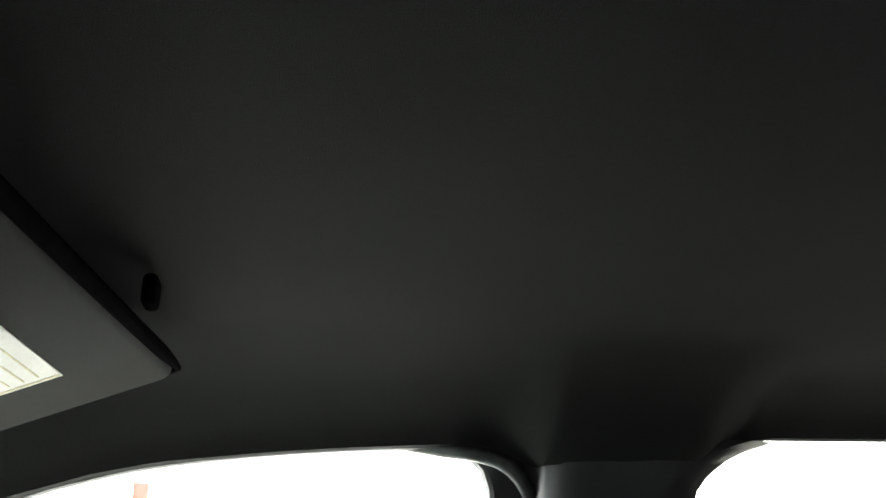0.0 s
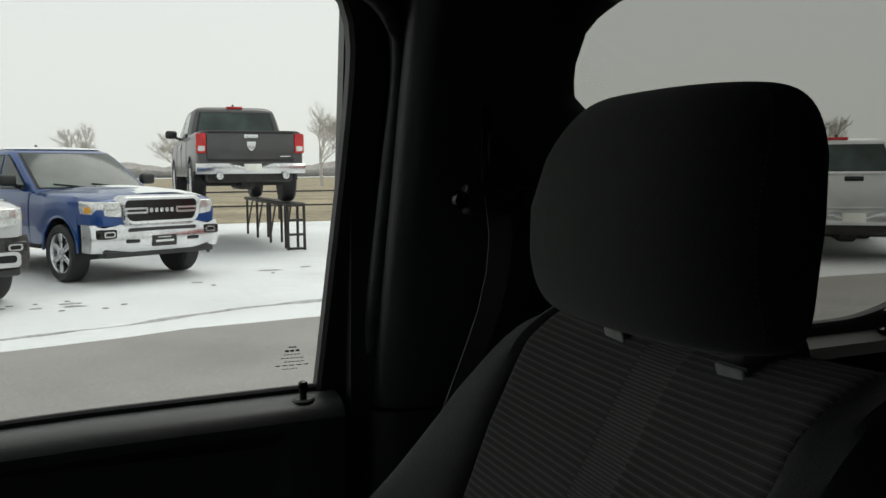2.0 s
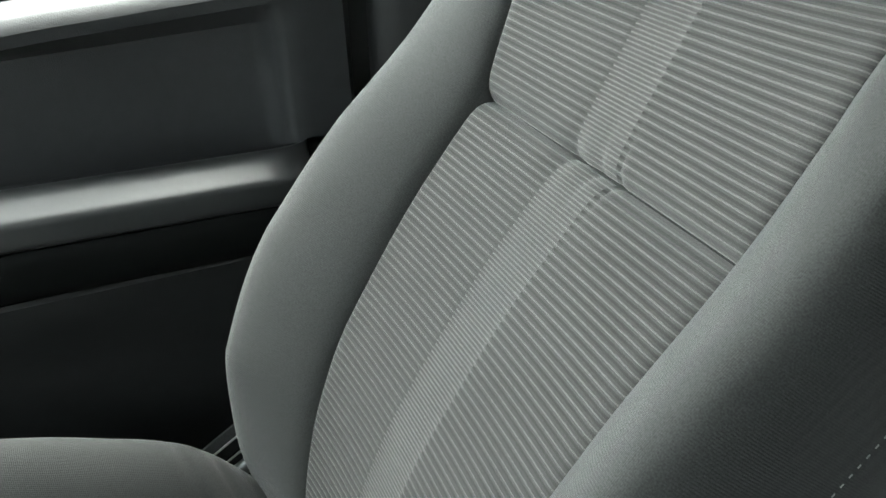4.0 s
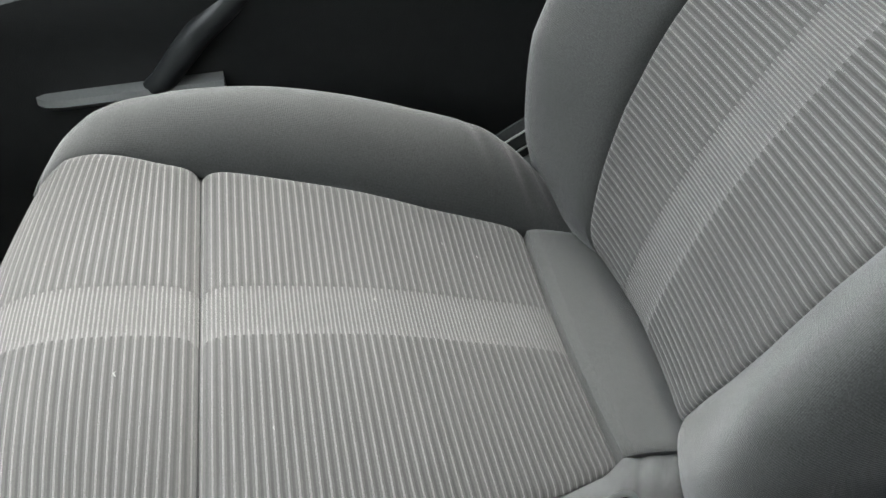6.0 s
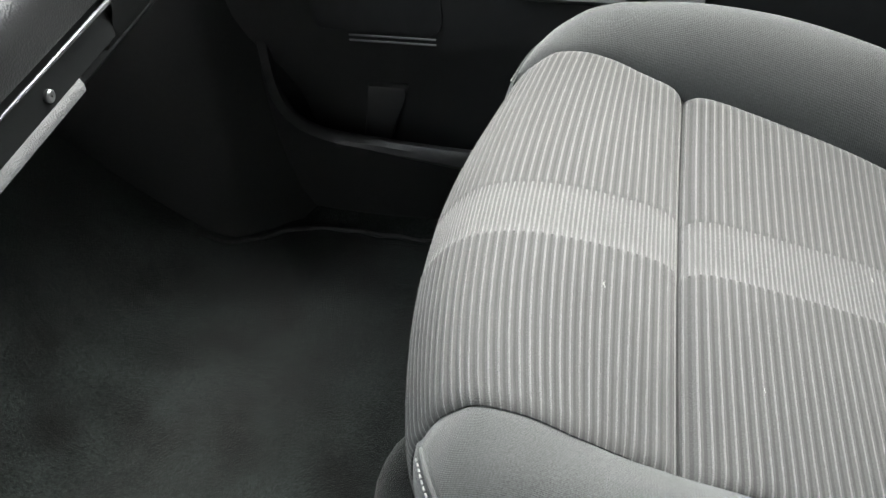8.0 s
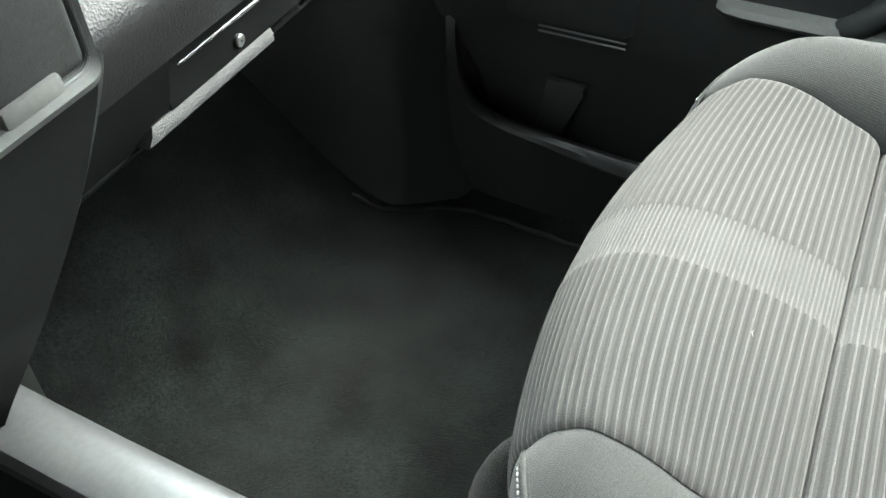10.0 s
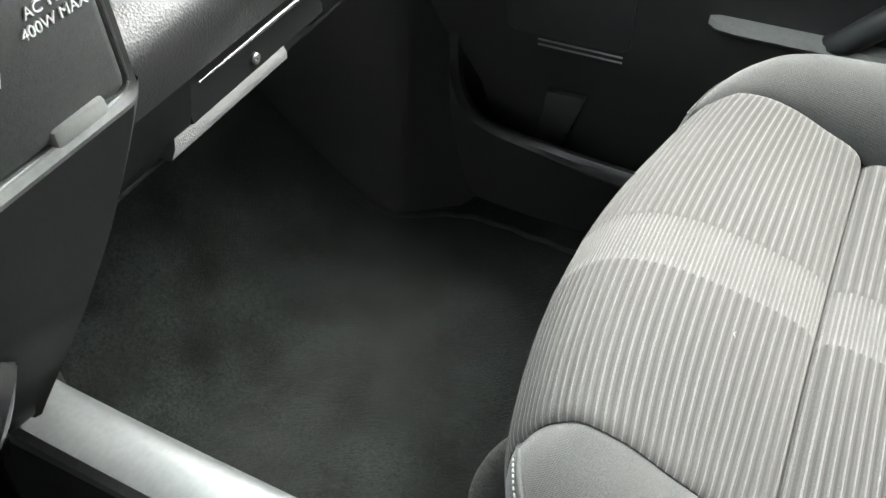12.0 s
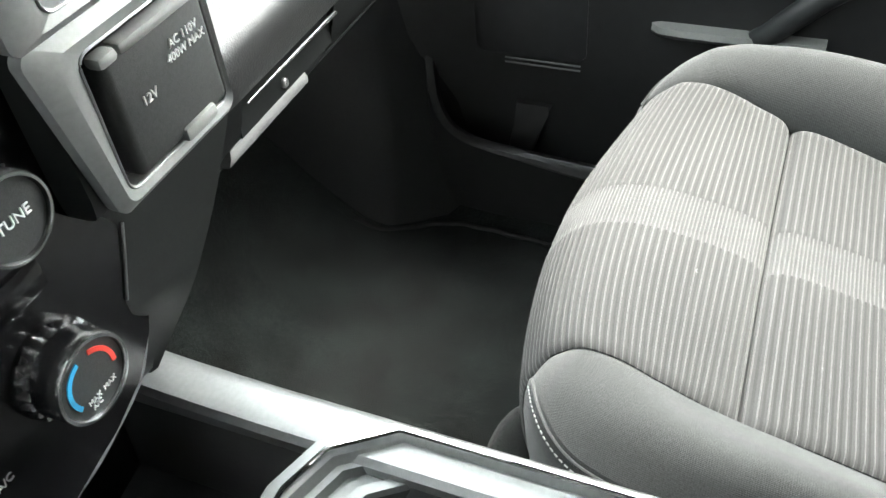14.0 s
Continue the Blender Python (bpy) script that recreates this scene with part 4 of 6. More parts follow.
# outer edge of a cushion bolster's top: across, y, z against the seam's y
EDGE_T = [-0.03, 0.05, 0.12, 0.25, 0.34, 0.40, 0.43, 0.45, 0.465, 0.48, 0.498, 0.506]
EDGE_C = [0.20, 0.235, 0.262, 0.279, 0.279, 0.276, 0.270, 0.261, 0.246, 0.224, 0.198, 0.190]
EDGE_Y = [-0.03, 0.05, 0.12, 0.25, 0.34, 0.402, 0.439, 0.460, 0.477, 0.4915, 0.503, 0.506]
EDGE_Z = [0.868, 0.905, 0.932, 0.975, 0.998, 1.012, 1.017, 1.019, 1.020, 1.0165, 1.006, 0.999]
CREST = [0.0, 0.040, 0.050, 0.053, 0.050, 0.040, 0.030, 0.020, 0.012, 0.006, 0.001, 0.0]


EDGE = spline(list(zip(EDGE_T, EDGE_C, EDGE_Y, EDGE_Z, CREST)), 240)


def edge_at(t):
    """Across, y, z of the outer edge and the crest's height over it."""
    return [float(np.interp(t, EDGE[:, 0], EDGE[:, k])) for k in (1, 2, 3, 4)]


def cushion_bolster(sgn, w, lift, rear, full):
    """The top panel of a side bolster between the insert's seam and the stitched outer edge, and the side panel below that edge."""
    s_corner = next(s for s in np.linspace(CU.where(0, 0.45), CU.s[-1], 400) if insert_edge(s, w)[1] > 0.5055 or s > CU.where(0, 0.545))
    bm = bmesh.new()
    uv = bm.loops.layers.uv.new("UVMap")
    rows, meta = [], []
    for s in np.linspace(0.002, s_corner, 170):
        ci, yi, zi = insert_edge(s, w)
        co, yo, zo, h = edge_at(yi)
        co = max(co, ci + 0.0005)
        h *= float(np.interp(yi, [0.06, 0.14, 0.28, 0.42], [rear * 1.3, rear * 1.15, rear, lift]))
        wide = math.hypot(co - ci, zo - zi)
        row, info = [(SX + sgn * ci, yi, zi - 0.02)], [(0.0, s)]
        for f in 0.5 - 0.5 * np.cos(np.linspace(0, math.pi, 30)):
            c, y, z = ci + (co - ci) * f, yi + (yo - yi) * f, zi + (zo - zi) * f
            z += h * math.sin(math.pi * min(1.0, f)) ** full - 0.002 * math.exp(-f * wide / 0.004) * min(1.0, wide / 0.02)
            # slack folds at the back of the panel
            z -= sum(d * math.exp(-(((y - y0 - 0.05 * (f - 0.3)) / 0.006) ** 2)) for y0, d in ((0.022, 0.004), (0.046, 0.006), (0.078, 0.004))) * math.exp(-(((f - 0.25) / 0.28) ** 2))
            row.append((SX + sgn * c, y, z))
            info.append((f * wide, s))
        rows.append([bm.verts.new(p) for p in row])
        meta.append(info)
    for a, b, ma, mb in zip(rows, rows[1:], meta, meta[1:]):
        for i in range(len(a) - 1):
            fc = bm.faces.new((a[i], a[i + 1], b[i + 1], b[i]))
            for lp, m in zip(fc.loops, (ma[i], ma[i + 1], mb[i + 1], mb[i])):
                lp[uv].uv = m
    spart("cushion_bolster", bm, M_BOLSTER, "plain grey side bolster of the cushion")
    # the stitched edge, going on round the front corner
    edge = spline([edge_at(t)[:3] for t in EDGE_T] + [(0.180, 0.5085, 0.990), (0.164, 0.512, 0.974), (0.13, 0.517, 0.945)], 120)
    tan = np.gradient(edge[:, :2], axis=0)
    out = np.stack([tan[:, 1], -tan[:, 0]], 1)
    out /= np.linalg.norm(out, axis=1, keepdims=True)
    bm = bmesh.new()
    uv = bm.loops.layers.uv.new("UVMap")
    drop = ((-0.003, 0.004), (0.0, -0.0015), (0.003, -0.005), (0.006, -0.02), (0.0075, -0.04), (0.006, -0.07), (-0.001, -0.11), (-0.02, -0.17))
    rows = [[bm.verts.new((SX + sgn * (c + o[0] * d), y + o[1] * d, z + dz)) for d, dz in drop] for (c, y, z), o in zip(edge, out)]
    for k, (a, b) in enumerate(zip(rows, rows[1:])):
        for i in range(len(drop) - 1):
            fc = bm.faces.new((a[i], a[i + 1], b[i + 1], b[i]))
            for lp, m in zip(fc.loops, ((k, i), (k, i + 1), (k + 1, i + 1), (k + 1, i))):
                lp[uv].uv = (m[0] * 0.0055, drop[m[1]][1])
    spart("cushion_side_panel", bm, M_BOLSTER, "plain grey side panel below the stitched edge")
    line = [Vector((SX + sgn * c, y, z + 0.0004)) for c, y, z in edge[:105]]
    bm = bmesh.new()
    tube(bm, line, 0.0017, 8)
    spart("edge_piping", bm, M_BOLSTER, "rounded sewn edge")
    bm = bmesh.new()
    low = spline([(SX + sgn * (c + o[0] * 0.0036), y + o[1] * 0.0036, z - 0.0042) for (c, y, z), o in zip(edge[20:105], out[20:105])], 190)
    for i in range(0, 188, 2):
        a, b = Vector(low[i]), Vector(low[i + 1])
        tube(bm, [a, a.lerp(b, 1.15)], 0.0007, 6)
    spart("stitching", bm, M_THREAD, "pale stitching along the bolster's edge")


cushion_bolster(1, cu_far, 1.15, 1.42, 0.8)
cushion_bolster(-1, cu_near, 0.42, 0.55, 1.2)

# backrest: from the bite upwards
BK = Profile([(-0.06, 0.865), (-0.022, 0.915), (-0.022, 0.955), (-0.042, 1.02), (-0.066, 1.075), (-0.095, 1.127), (-0.165, 1.226), (-0.247, 1.324), (-0.312, 1.425), (-0.358, 1.502), (-0.385, 1.532), (-0.42, 1.541), (-0.458, 1.522), (-0.478, 1.47)], -1, 200)
bk_w = curve_of(BK, 1, [(0.90, 0.10), (0.95, 0.115), (1.0, 0.128), (1.05, 0.138), (1.127, 0.148), (1.226, 0.152), (1.324, 0.156), (1.40, 0.172), (1.48, 0.188), (1.53, 0.190)])
bk_near = curve_of(BK, 1, [(0.90, 0.11), (0.95, 0.13), (1.0, 0.146), (1.05, 0.157), (1.127, 0.167), (1.226, 0.172), (1.324, 0.177), (1.40, 0.188), (1.48, 0.196), (1.53, 0.192)])
bk_wide = curve_of(BK, 1, [(0.90, 0.22), (0.98, 0.265), (1.127, 0.285), (1.324, 0.28), (1.42, 0.268), (1.50, 0.245), (1.53, 0.225)])
bk_crest = curve_of(BK, 1, [(0.90, 0.02), (0.96, 0.05), (1.05, 0.078), (1.15, 0.082), (1.25, 0.072), (1.36, 0.052), (1.45, 0.036), (1.50, 0.022), (1.53, 0.006)])
bk_bowl = curve_of(BK, 1, [(0.90, 0.008), (1.127, 0.012), (1.324, 0.014), (1.42, 0.024), (1.50, 0.022), (1.535, 0.006)])
s_cr, s_top = BK.where(1, 1.324), BK.s[-1]
spart("backrest_lower_insert", upholster(BK, 0.004, s_cr, 60, insert_section(bk_near, bk_w, bk_bowl), rim=0.04, pinch=0.013, reach=0.006, cords=True, folds=s_cr), M_CLOTH, "pinstriped lower backrest insert")
spart("backrest_upper_insert", upholster(BK, s_cr, s_top, 46, insert_section(bk_near, bk_w, bk_bowl), rim=0.04, pinch=0.013, reach=0.006, cords=True, folds=s_cr), M_CLOTH, "pinstriped upper backrest insert")
for sgn, w in ((1, bk_w), (-1, bk_near)):
    spart("backrest_bolster", upholster(BK, 0.004, s_top, 80, bolster_section(w, bk_wide, bk_crest, bk_bowl, sgn, 0.13)), M_BOLSTER, "plain grey side bolster of the backrest")
seam_cord("backrest_seam_shade", BK, s_cr, bk_near, bk_w, bk_bowl, 0.0165, 0.0014)
bm = bmesh.new()
secs = []
for s in np.linspace(BK.where(1, 0.93), BK.where(1, 1.50), 16):
    p, nrm = BK.at(s)
    w = bk_wide(s) - 0.006
    secs.append([(SX + c, *(p + nrm * h)) for c, h in ((-w, -0.10), (-w + 0.03, -0.135), (-w * 0.5, -0.15), (0, -0.152), (w * 0.5, -0.15), (w - 0.03, -0.135), (w, -0.10))])
loft(bm, secs)
spart("backrest_shell", bm, M_PLASTIC, "black plastic backrest shell")

# pale dashes of stitching along the near bolster
bm = bmesh.new()
path = []
for s in np.linspace(BK.where(1, 0.98), BK.where(1, 1.50), 190):
    p, nrm = BK.at(s)
    sec = bolster_section(bk_near, bk_wide, bk_crest, bk_bowl, -1, 0.13, 40)(s)
    c, v = sec[27]
    q = p + nrm * (v + 0.0006)
    path.append((SX + c, q[0], q[1]))
for a in range(0, len(path) - 1, 2):
    tube(bm, [path[a], Vector(path[a]).lerp(Vector(path[a + 1]), 0.8)], 0.0006, 5)
spart("bolster_stitching", bm, M_THREAD, "fine pale stitching")
# specks of lint on the cloth
for x, y, z, r in ((0.429, 0.213, 0.9845, 0.0013), (0.655, 0.355, 1.0625, 0.0012), (0.354, 0.404, 1.030, 0.0016), (0.515, 0.14, 0.956, 0.001), (0.50, 0.11, 0.946, 0.001), (0.30, 0.30, 1.008, 0.001), (0.28, 0.46, 1.036, 0.001)):
    bm = bmesh.new()
    tube(bm, [(x - r * 1.6, y, z), (x, y + r, z + r * 0.5), (x + r * 1.6, y + r * 0.4, z)], [r * 0.15, r * 0.28, r * 0.15], 6)
    solid("lint_speck", bm, M_LINT, "tiny pale speck of lint on the seat cloth", "lint", "lint specks on the seat")

# headrest on two posts
bm = bmesh.new()
HX, HY, HZ = 0.422, -0.370, 1.6487
def squash(v, e):
    return math.copysign(abs(v) ** e, v)
rows = []
for i in range(41):
    lat = -math.pi / 2 + math.pi * i / 40
    row = []
    for j in range(64):
        lon = 2 * math.pi * j / 64
        e = 0.275 if lat > 0 else 0.155
        cx = squash(math.cos(lat), e) * squash(math.cos(lon), 0.478)
        cy = squash(math.cos(lat), e) * squash(math.sin(lon), 0.787)
        cz = squash(math.sin(lat), 0.317)
        wid = 0.1656 * (1 - 0.196 * max(0, cz) ** 2 + 0.05 * max(0, -cz) ** 2)
        y = HY + 0.0462 * cy - 0.0223 * cx * cx * (1 if cy > 0 else 0.2) + (0.0311 * (1 - cz * cz) if cy > 0 else 0) - 0.0152 * cz
        row.append((HX + wid * cx, y, HZ + (0.101 if cz > 0 else 0.095) * cz))
    rows.append(row)
loft(bm, rows, closed=True, caps=True)
headrest = spart("headrest", bm, M_SHADE_CLOTH, "wide padded grey cloth headrest")
bm = bmesh.new()
line = [Vector(rows[i][28]) for i in range(5, 34)]
line = [Vector(p) for p in spline([tuple(p) for p in line], 110)]
for i in range(0, 109, 2):
    off = Vector((-0.0005, 0.0006, 0))
    tube(bm, [line[i] + off, line[i].lerp(line[i + 1], 0.7) + off], 0.0006, 5)
part("headrest_stitching", bm, M_BELT, headrest, "fine grey stitching")
for dx in (-0.083, 0.083):
    bm = bmesh.new()
    tube(bm, [(SX - 0.003 + dx, -0.395, 1.50), (SX - 0.003 + dx, -0.393, 1.60)], 0.006, 12)
    spart("headrest_post", bm, M_CHROME, "chrome headrest post")
    bm = bmesh.new()
    box(bm, -0.018, 0.018, -0.050, 0.010, -0.010, 0.008, 0.003, 2, pose(SX - 0.006 + dx, -0.386, 1.533, -18, 0, 0))
    collar = spart("post_collar", bm, M_PLASTIC, "dark plastic post collar")
    bm = bmesh.new()
    box(bm, -0.016, 0.016, 0.0105, 0.0135, -0.007, 0.006, 0.001, 1, pose(SX - 0.006 + dx, -0.386, 1.533, -18, 0, 0))
    part("release_tab", bm, M_COLLAR, collar, "pale grey release tab")
bm = bmesh.new()
box(bm, 0.175, 0.665, -0.04, 0.47, 0.66, 0.86, 0.03, 3)
spart("seat_base", bm, M_PLASTIC, "black plastic seat base")

bm = bmesh.new()
rows = []
for i in range(9):
    lat = math.pi / 2 * i / 8
    rows.append([(0.40 + (0.105 * squash(math.cos(lat), 0.5)) * math.cos(a), 0.52 + 0.10 * squash(math.cos(lat), 0.5) * math.sin(a), 0.615 + 0.048 * math.sin(lat)) for a in np.linspace(0, 2 * math.pi, 28, endpoint=False)])
loft(bm, rows, closed=True)
spart("track_cover", bm, M_CARPET, "carpeted cover over the seat track")
# outer seat trim at the hinge: lap webbing end and the recliner bar
bm = bmesh.new()
lap = [(0.715, 0.075, 0.885), (0.712, 0.045, 0.905), (0.708, 0.0, 0.934), (0.705, -0.05, 0.965)]
loft(bm, [[(x, y, z - 0.018), (x - 0.004, y, z), (x, y, z + 0.018), (x + 0.003, y, z + 0.018), (x - 0.001, y, z), (x + 0.003, y, z - 0.018)] for x, y, z in lap], closed=True, caps=True)
spart("lap_webbing", bm, M_BELT, "grey lap belt webbing at its anchor")
bm = bmesh.new()
for dz in (-0.019, 0.004):
    tube(bm, [(x - 0.004, y, z + dz) for x, y, z in lap], 0.0014, 6)
spart("webbing_edges", bm, M_THREAD, "pale woven edges")
bm = bmesh.new()
tube(bm, spline([(0.70, 0.04, 0.872), (0.70, 0.0, 0.892), (0.70, -0.04, 0.900), (0.70, -0.08, 0.90)], 10), 0.009, 10)
spart("recliner_bar", bm, M_SATIN, "rounded silver recliner bar")

# ---- buckle beside the cushion ----
buckle = thing("seat_belt_buckle", "black seat belt buckle with a red release button", "buckle", at=(0.19, 0.16, 0.98))
mb = pose(0.192, 0.105, 0.985, 0, -25, 12)
bm = bmesh.new()
box(bm, -0.013, 0.013, -0.034, 0.034, -0.09, 0.0, 0.006, 3, mb)
under(part("buckle_body", bm, M_GLOSS, buckle), buckle)
bm = bmesh.new()
box(bm, -0.0085, 0.0085, -0.012, 0.029, -0.004, 0.003, 0.002, 2, mb)
under(part("release_button", bm, M_BUTTON_RED, buckle, "red release button"), buckle)
bm = bmesh.new()
o, i_ = rounded(0, 0, 0.030, 0.072, 0.009), rounded(0, 0, 0.022, 0.064, 0.006)
ring_slab(bm, o, i_, "z", -0.003, 0.0025)
bmesh.ops.transform(bm, matrix=mb, verts=bm.verts)
under(part("rim", bm, M_SATIN, buckle, "bright rim"), buckle)

# ---- dashboard on the passenger side ----
dash = thing("dashboard", "grained charcoal dashboard with a closed glove box", "dashboard", at=(0.5, 0.9, 1.2))


def kpart(name, bm, material, label="", parent=None, smooth=True):
    return under(part(name, bm, material, parent or dash, label, smooth), parent or dash)


face = spline([(1.20, 1.36), (0.98, 1.335), (0.86, 1.305), (0.79, 1.277), (0.757, 1.256), (0.743, 1.246), (0.7355, 1.235), (0.7335, 1.225), (0.7342, 1.217), (0.7358, 1.208), (0.7372, 1.1965)], 34)
full = [(0.7372, 1.1965), (0.742, 1.178), (0.748, 1.160), (0.757, 1.146)]
bm = bmesh.new()
loft(bm, [[(x, y, z) for y, z in face] for x in np.linspace(-0.86, 0.86, 25)])
kpart("upper_pad", bm, M_DASH, "grained upper dash pad")
# faces below the pad take the shade-darkened black
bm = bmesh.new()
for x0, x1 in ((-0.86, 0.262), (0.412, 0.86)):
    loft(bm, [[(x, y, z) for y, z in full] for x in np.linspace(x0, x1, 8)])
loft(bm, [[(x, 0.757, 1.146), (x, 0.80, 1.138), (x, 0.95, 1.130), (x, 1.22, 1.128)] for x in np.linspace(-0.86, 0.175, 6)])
# hidden box added to stop windscreen light under the dash
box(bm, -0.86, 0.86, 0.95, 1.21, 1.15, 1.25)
kpart("lower_fascia", bm, M_DASH_LOW, "matt black fascia under the pad, shade put into its colour")
# glove box: recessed pull slot with a bright line above and a grained lip below
bm = bmesh.new()
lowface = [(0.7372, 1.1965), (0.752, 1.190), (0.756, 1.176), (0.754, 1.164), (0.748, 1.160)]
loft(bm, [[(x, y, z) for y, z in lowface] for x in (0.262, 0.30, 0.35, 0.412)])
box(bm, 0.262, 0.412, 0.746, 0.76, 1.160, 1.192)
kpart("pull_recess", bm, M_DASH_LOW, "pull recess of the glove box, shade put into its colour", smooth=False)
bm = bmesh.new()
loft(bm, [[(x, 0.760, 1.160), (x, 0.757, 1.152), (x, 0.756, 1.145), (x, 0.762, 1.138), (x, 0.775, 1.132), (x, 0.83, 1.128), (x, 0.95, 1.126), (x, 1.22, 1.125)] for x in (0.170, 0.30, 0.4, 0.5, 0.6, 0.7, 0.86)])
kpart("glove_box_door", bm, M_DASH_LOW, "black glove box door, shade put into its colour")
bm = bmesh.new()
loft(bm, [[(a, 0.757, 1.1600), (a, 0.747, 1.1600), (a + (b - a) * 0.5, 0.7435, 1.1565), (b, 0.7425, 1.1525), (b, 0.746, 1.1512), (b, 0.757, 1.1505)] for a, b in ((0.245, 0.2345), (0.249, 0.242), (0.30, 0.296), (0.352, 0.349), (0.362, 0.359))], caps=True)
kpart("grained_lip", bm, M_LIP, "grained pull lip")
bm = bmesh.new()
tube(bm, [(0.266, 0.7355, 1.1915), (0.32, 0.7352, 1.1918), (0.408, 0.735, 1.1918), (0.4105, 0.736, 1.1915)], [0.0008, 0.0013, 0.0019, 0.001], 8)
kpart("bright_line", bm, M_RING, "thin chrome line")
bm = bmesh.new()
disc_lathe(bm, [(0.0042, 0), (0.0042, 0.0022), (0.0032, 0.003), (0.0009, 0.003), (0.0009, 0.001)], pose(0.329, 0.746, 1.169, 90, 0, 0), 20)
kpart("lock_button", bm, M_SATIN, "small round lock button")

# ---- centre stack ----
stack = thing("centre_stack", "black centre stack with a satin silver bezel and climate knobs", "centre stack", at=(0.05, 0.72, 1.25))


def cpart(name, bm, material, label="", parent=None, smooth=True):
    return under(part(name, bm, material, parent or stack, label, smooth), stack) if parent is None else part(name, bm, material, parent, label, smooth)


# side wall running back to the dash
bm = bmesh.new()
secs = []
for z, x0, x1, x2, y0, y1, y2 in ((1.42, 0.05, 0.157, 0.195, 0.672, 0.674, 0.80), (1.285, 0.05, 0.1640, 0.205, 0.664, 0.661, 0.80), (1.272, 0.056, 0.1690, 0.206, 0.682, 0.660, 0.80), (1.246, 0.0675, 0.1575, 0.200, 0.6870, 0.664, 0.80), (1.22, 0.0570, 0.1400, 0.194, 0.6870, 0.667, 0.80), (1.20, 0.0490, 0.1220, 0.188, 0.6875, 0.669, 0.80), (1.18, 0.047, 0.107, 0.180, 0.6920, 0.674, 0.80), (1.12, 0.060, 0.086, 0.165, 0.712, 0.705, 0.80), (1.05, 0.06, 0.090, 0.150, 0.74, 0.75, 0.82), (0.62, 0.06, 0.104, 0.15, 0.78, 0.80, 0.86)):
    secs.append([(x0 - 0.3, 0.76, z), (x0 - 0.004, 0.75, z), (x0, y0, z), ((x0 + x1) / 2, (y0 + y1) / 2, z), (x1 - 0.012, y1, z), (x1, y1 + 0.008, z), ((x1 + x2) / 2, (y1 + y2) / 2, z), (x2, y2, z)])
def denser(sections, k=5):
    """Eased sections between the given ones."""
    a = np.array(sections, float)
    out = []
    for t in np.linspace(0, len(a) - 1, (len(a) - 1) * k + 1):
        i = min(int(t), len(a) - 2)
        lo, hi = a[max(i - 1, 0)], a[min(i + 2, len(a) - 1)]
        f = t - i
        m0, m1 = (a[i + 1] - lo) / 2, (hi - a[i]) / 2
        q = (2 * f**3 - 3 * f**2 + 1) * a[i] + (f**3 - 2 * f**2 + f) * m0 + (-2 * f**3 + 3 * f**2) * a[i + 1] + (f**3 - f**2) * m1
        out.append([tuple(v) for v in q])
    return out


loft(bm, denser(secs))
cpart("side_panel", bm, M_SHROUD, "dark grey moulded side of the stack")

PY = 0.655  # plane of the bezel
bm = bmesh.new()
# bezel: bars round the socket cover
for (ox0, ox1, oz0, oz1), (ix0, ix1, iz0, iz1) in (((0.0405, 0.1575, 1.2725, 1.371), (0.0665, 0.1515, 1.2835, 1.3555)), ((0.0385, 0.1575, 1.369, 1.50), (0.060, 0.150, 1.380, 1.49))):
    big = [(x + max(0, 1.325 - z) * 0.34 * max(0, (0.09 - x) / 0.05), z) for x, z in rounded((ox0 + ox1) / 2, (oz0 + oz1) / 2, ox1 - ox0, oz1 - oz0, 0.007)]
    small = rounded((ix0 + ix1) / 2, (iz0 + iz1) / 2, ix1 - ix0, iz1 - iz0, 0.006)
    edge = [((a[0] + b[0]) / 2, (a[1] + b[1]) / 2) for a, b in zip(big, small)]
    loft(bm, [[(p[0], y, p[1]) for p in o] for o, y in ((big, PY + 0.008), (big, PY + 0.001), (edge, PY - 0.0035), (small, PY - 0.001), (small, PY + 0.02))], closed=True)
cpart("silver_bezel", bm, M_BEZEL, "satin grey bezel bars")
# thin silver bead added as the highlight round the bezel's openings
bm = bmesh.new()
for ix0, ix1, iz0, iz1 in ((0.0665, 0.1515, 1.2835, 1.3555), (0.060, 0.150, 1.380, 1.49)):
    path = rounded((ix0 + ix1) / 2, (iz0 + iz1) / 2, ix1 - ix0 + 0.002, iz1 - iz0 + 0.002, 0.007)
    tube(bm, [(x, PY - 0.0014, z) for x, z in path[6:] + path[:7]], 0.0009, 6)
cpart("bezel_highlight", bm, M_SATIN, "silver bead standing in for the highlight on the bezel's inner edge")
kpart("socket_cover", made_box(0.0725, 0.1490, PY - 0.006, PY + 0.014, 1.2860, 1.3530, bevel=0.005, seg=3), M_COVER, "black hinged power socket cover", stack)
bm = bmesh.new()
box(bm, 0.107, 0.134, PY - 0.0085, PY + 0.002, 1.2845, 1.2925, 0.002)
kpart("pull_tab", bm, M_TAB, "pale pull tab", stack)
bm = bmesh.new()
box(bm, 0.084, 0.140, PY - 0.0085, PY + 0.002, 1.3475, 1.354, 0.0025)
box(bm, 0.0705, 0.0835, PY - 0.008, PY + 0.002, 1.3470, 1.3535, 0.0025)
kpart("hinge_bar", bm, M_TAB, "grey hinge bar", stack)


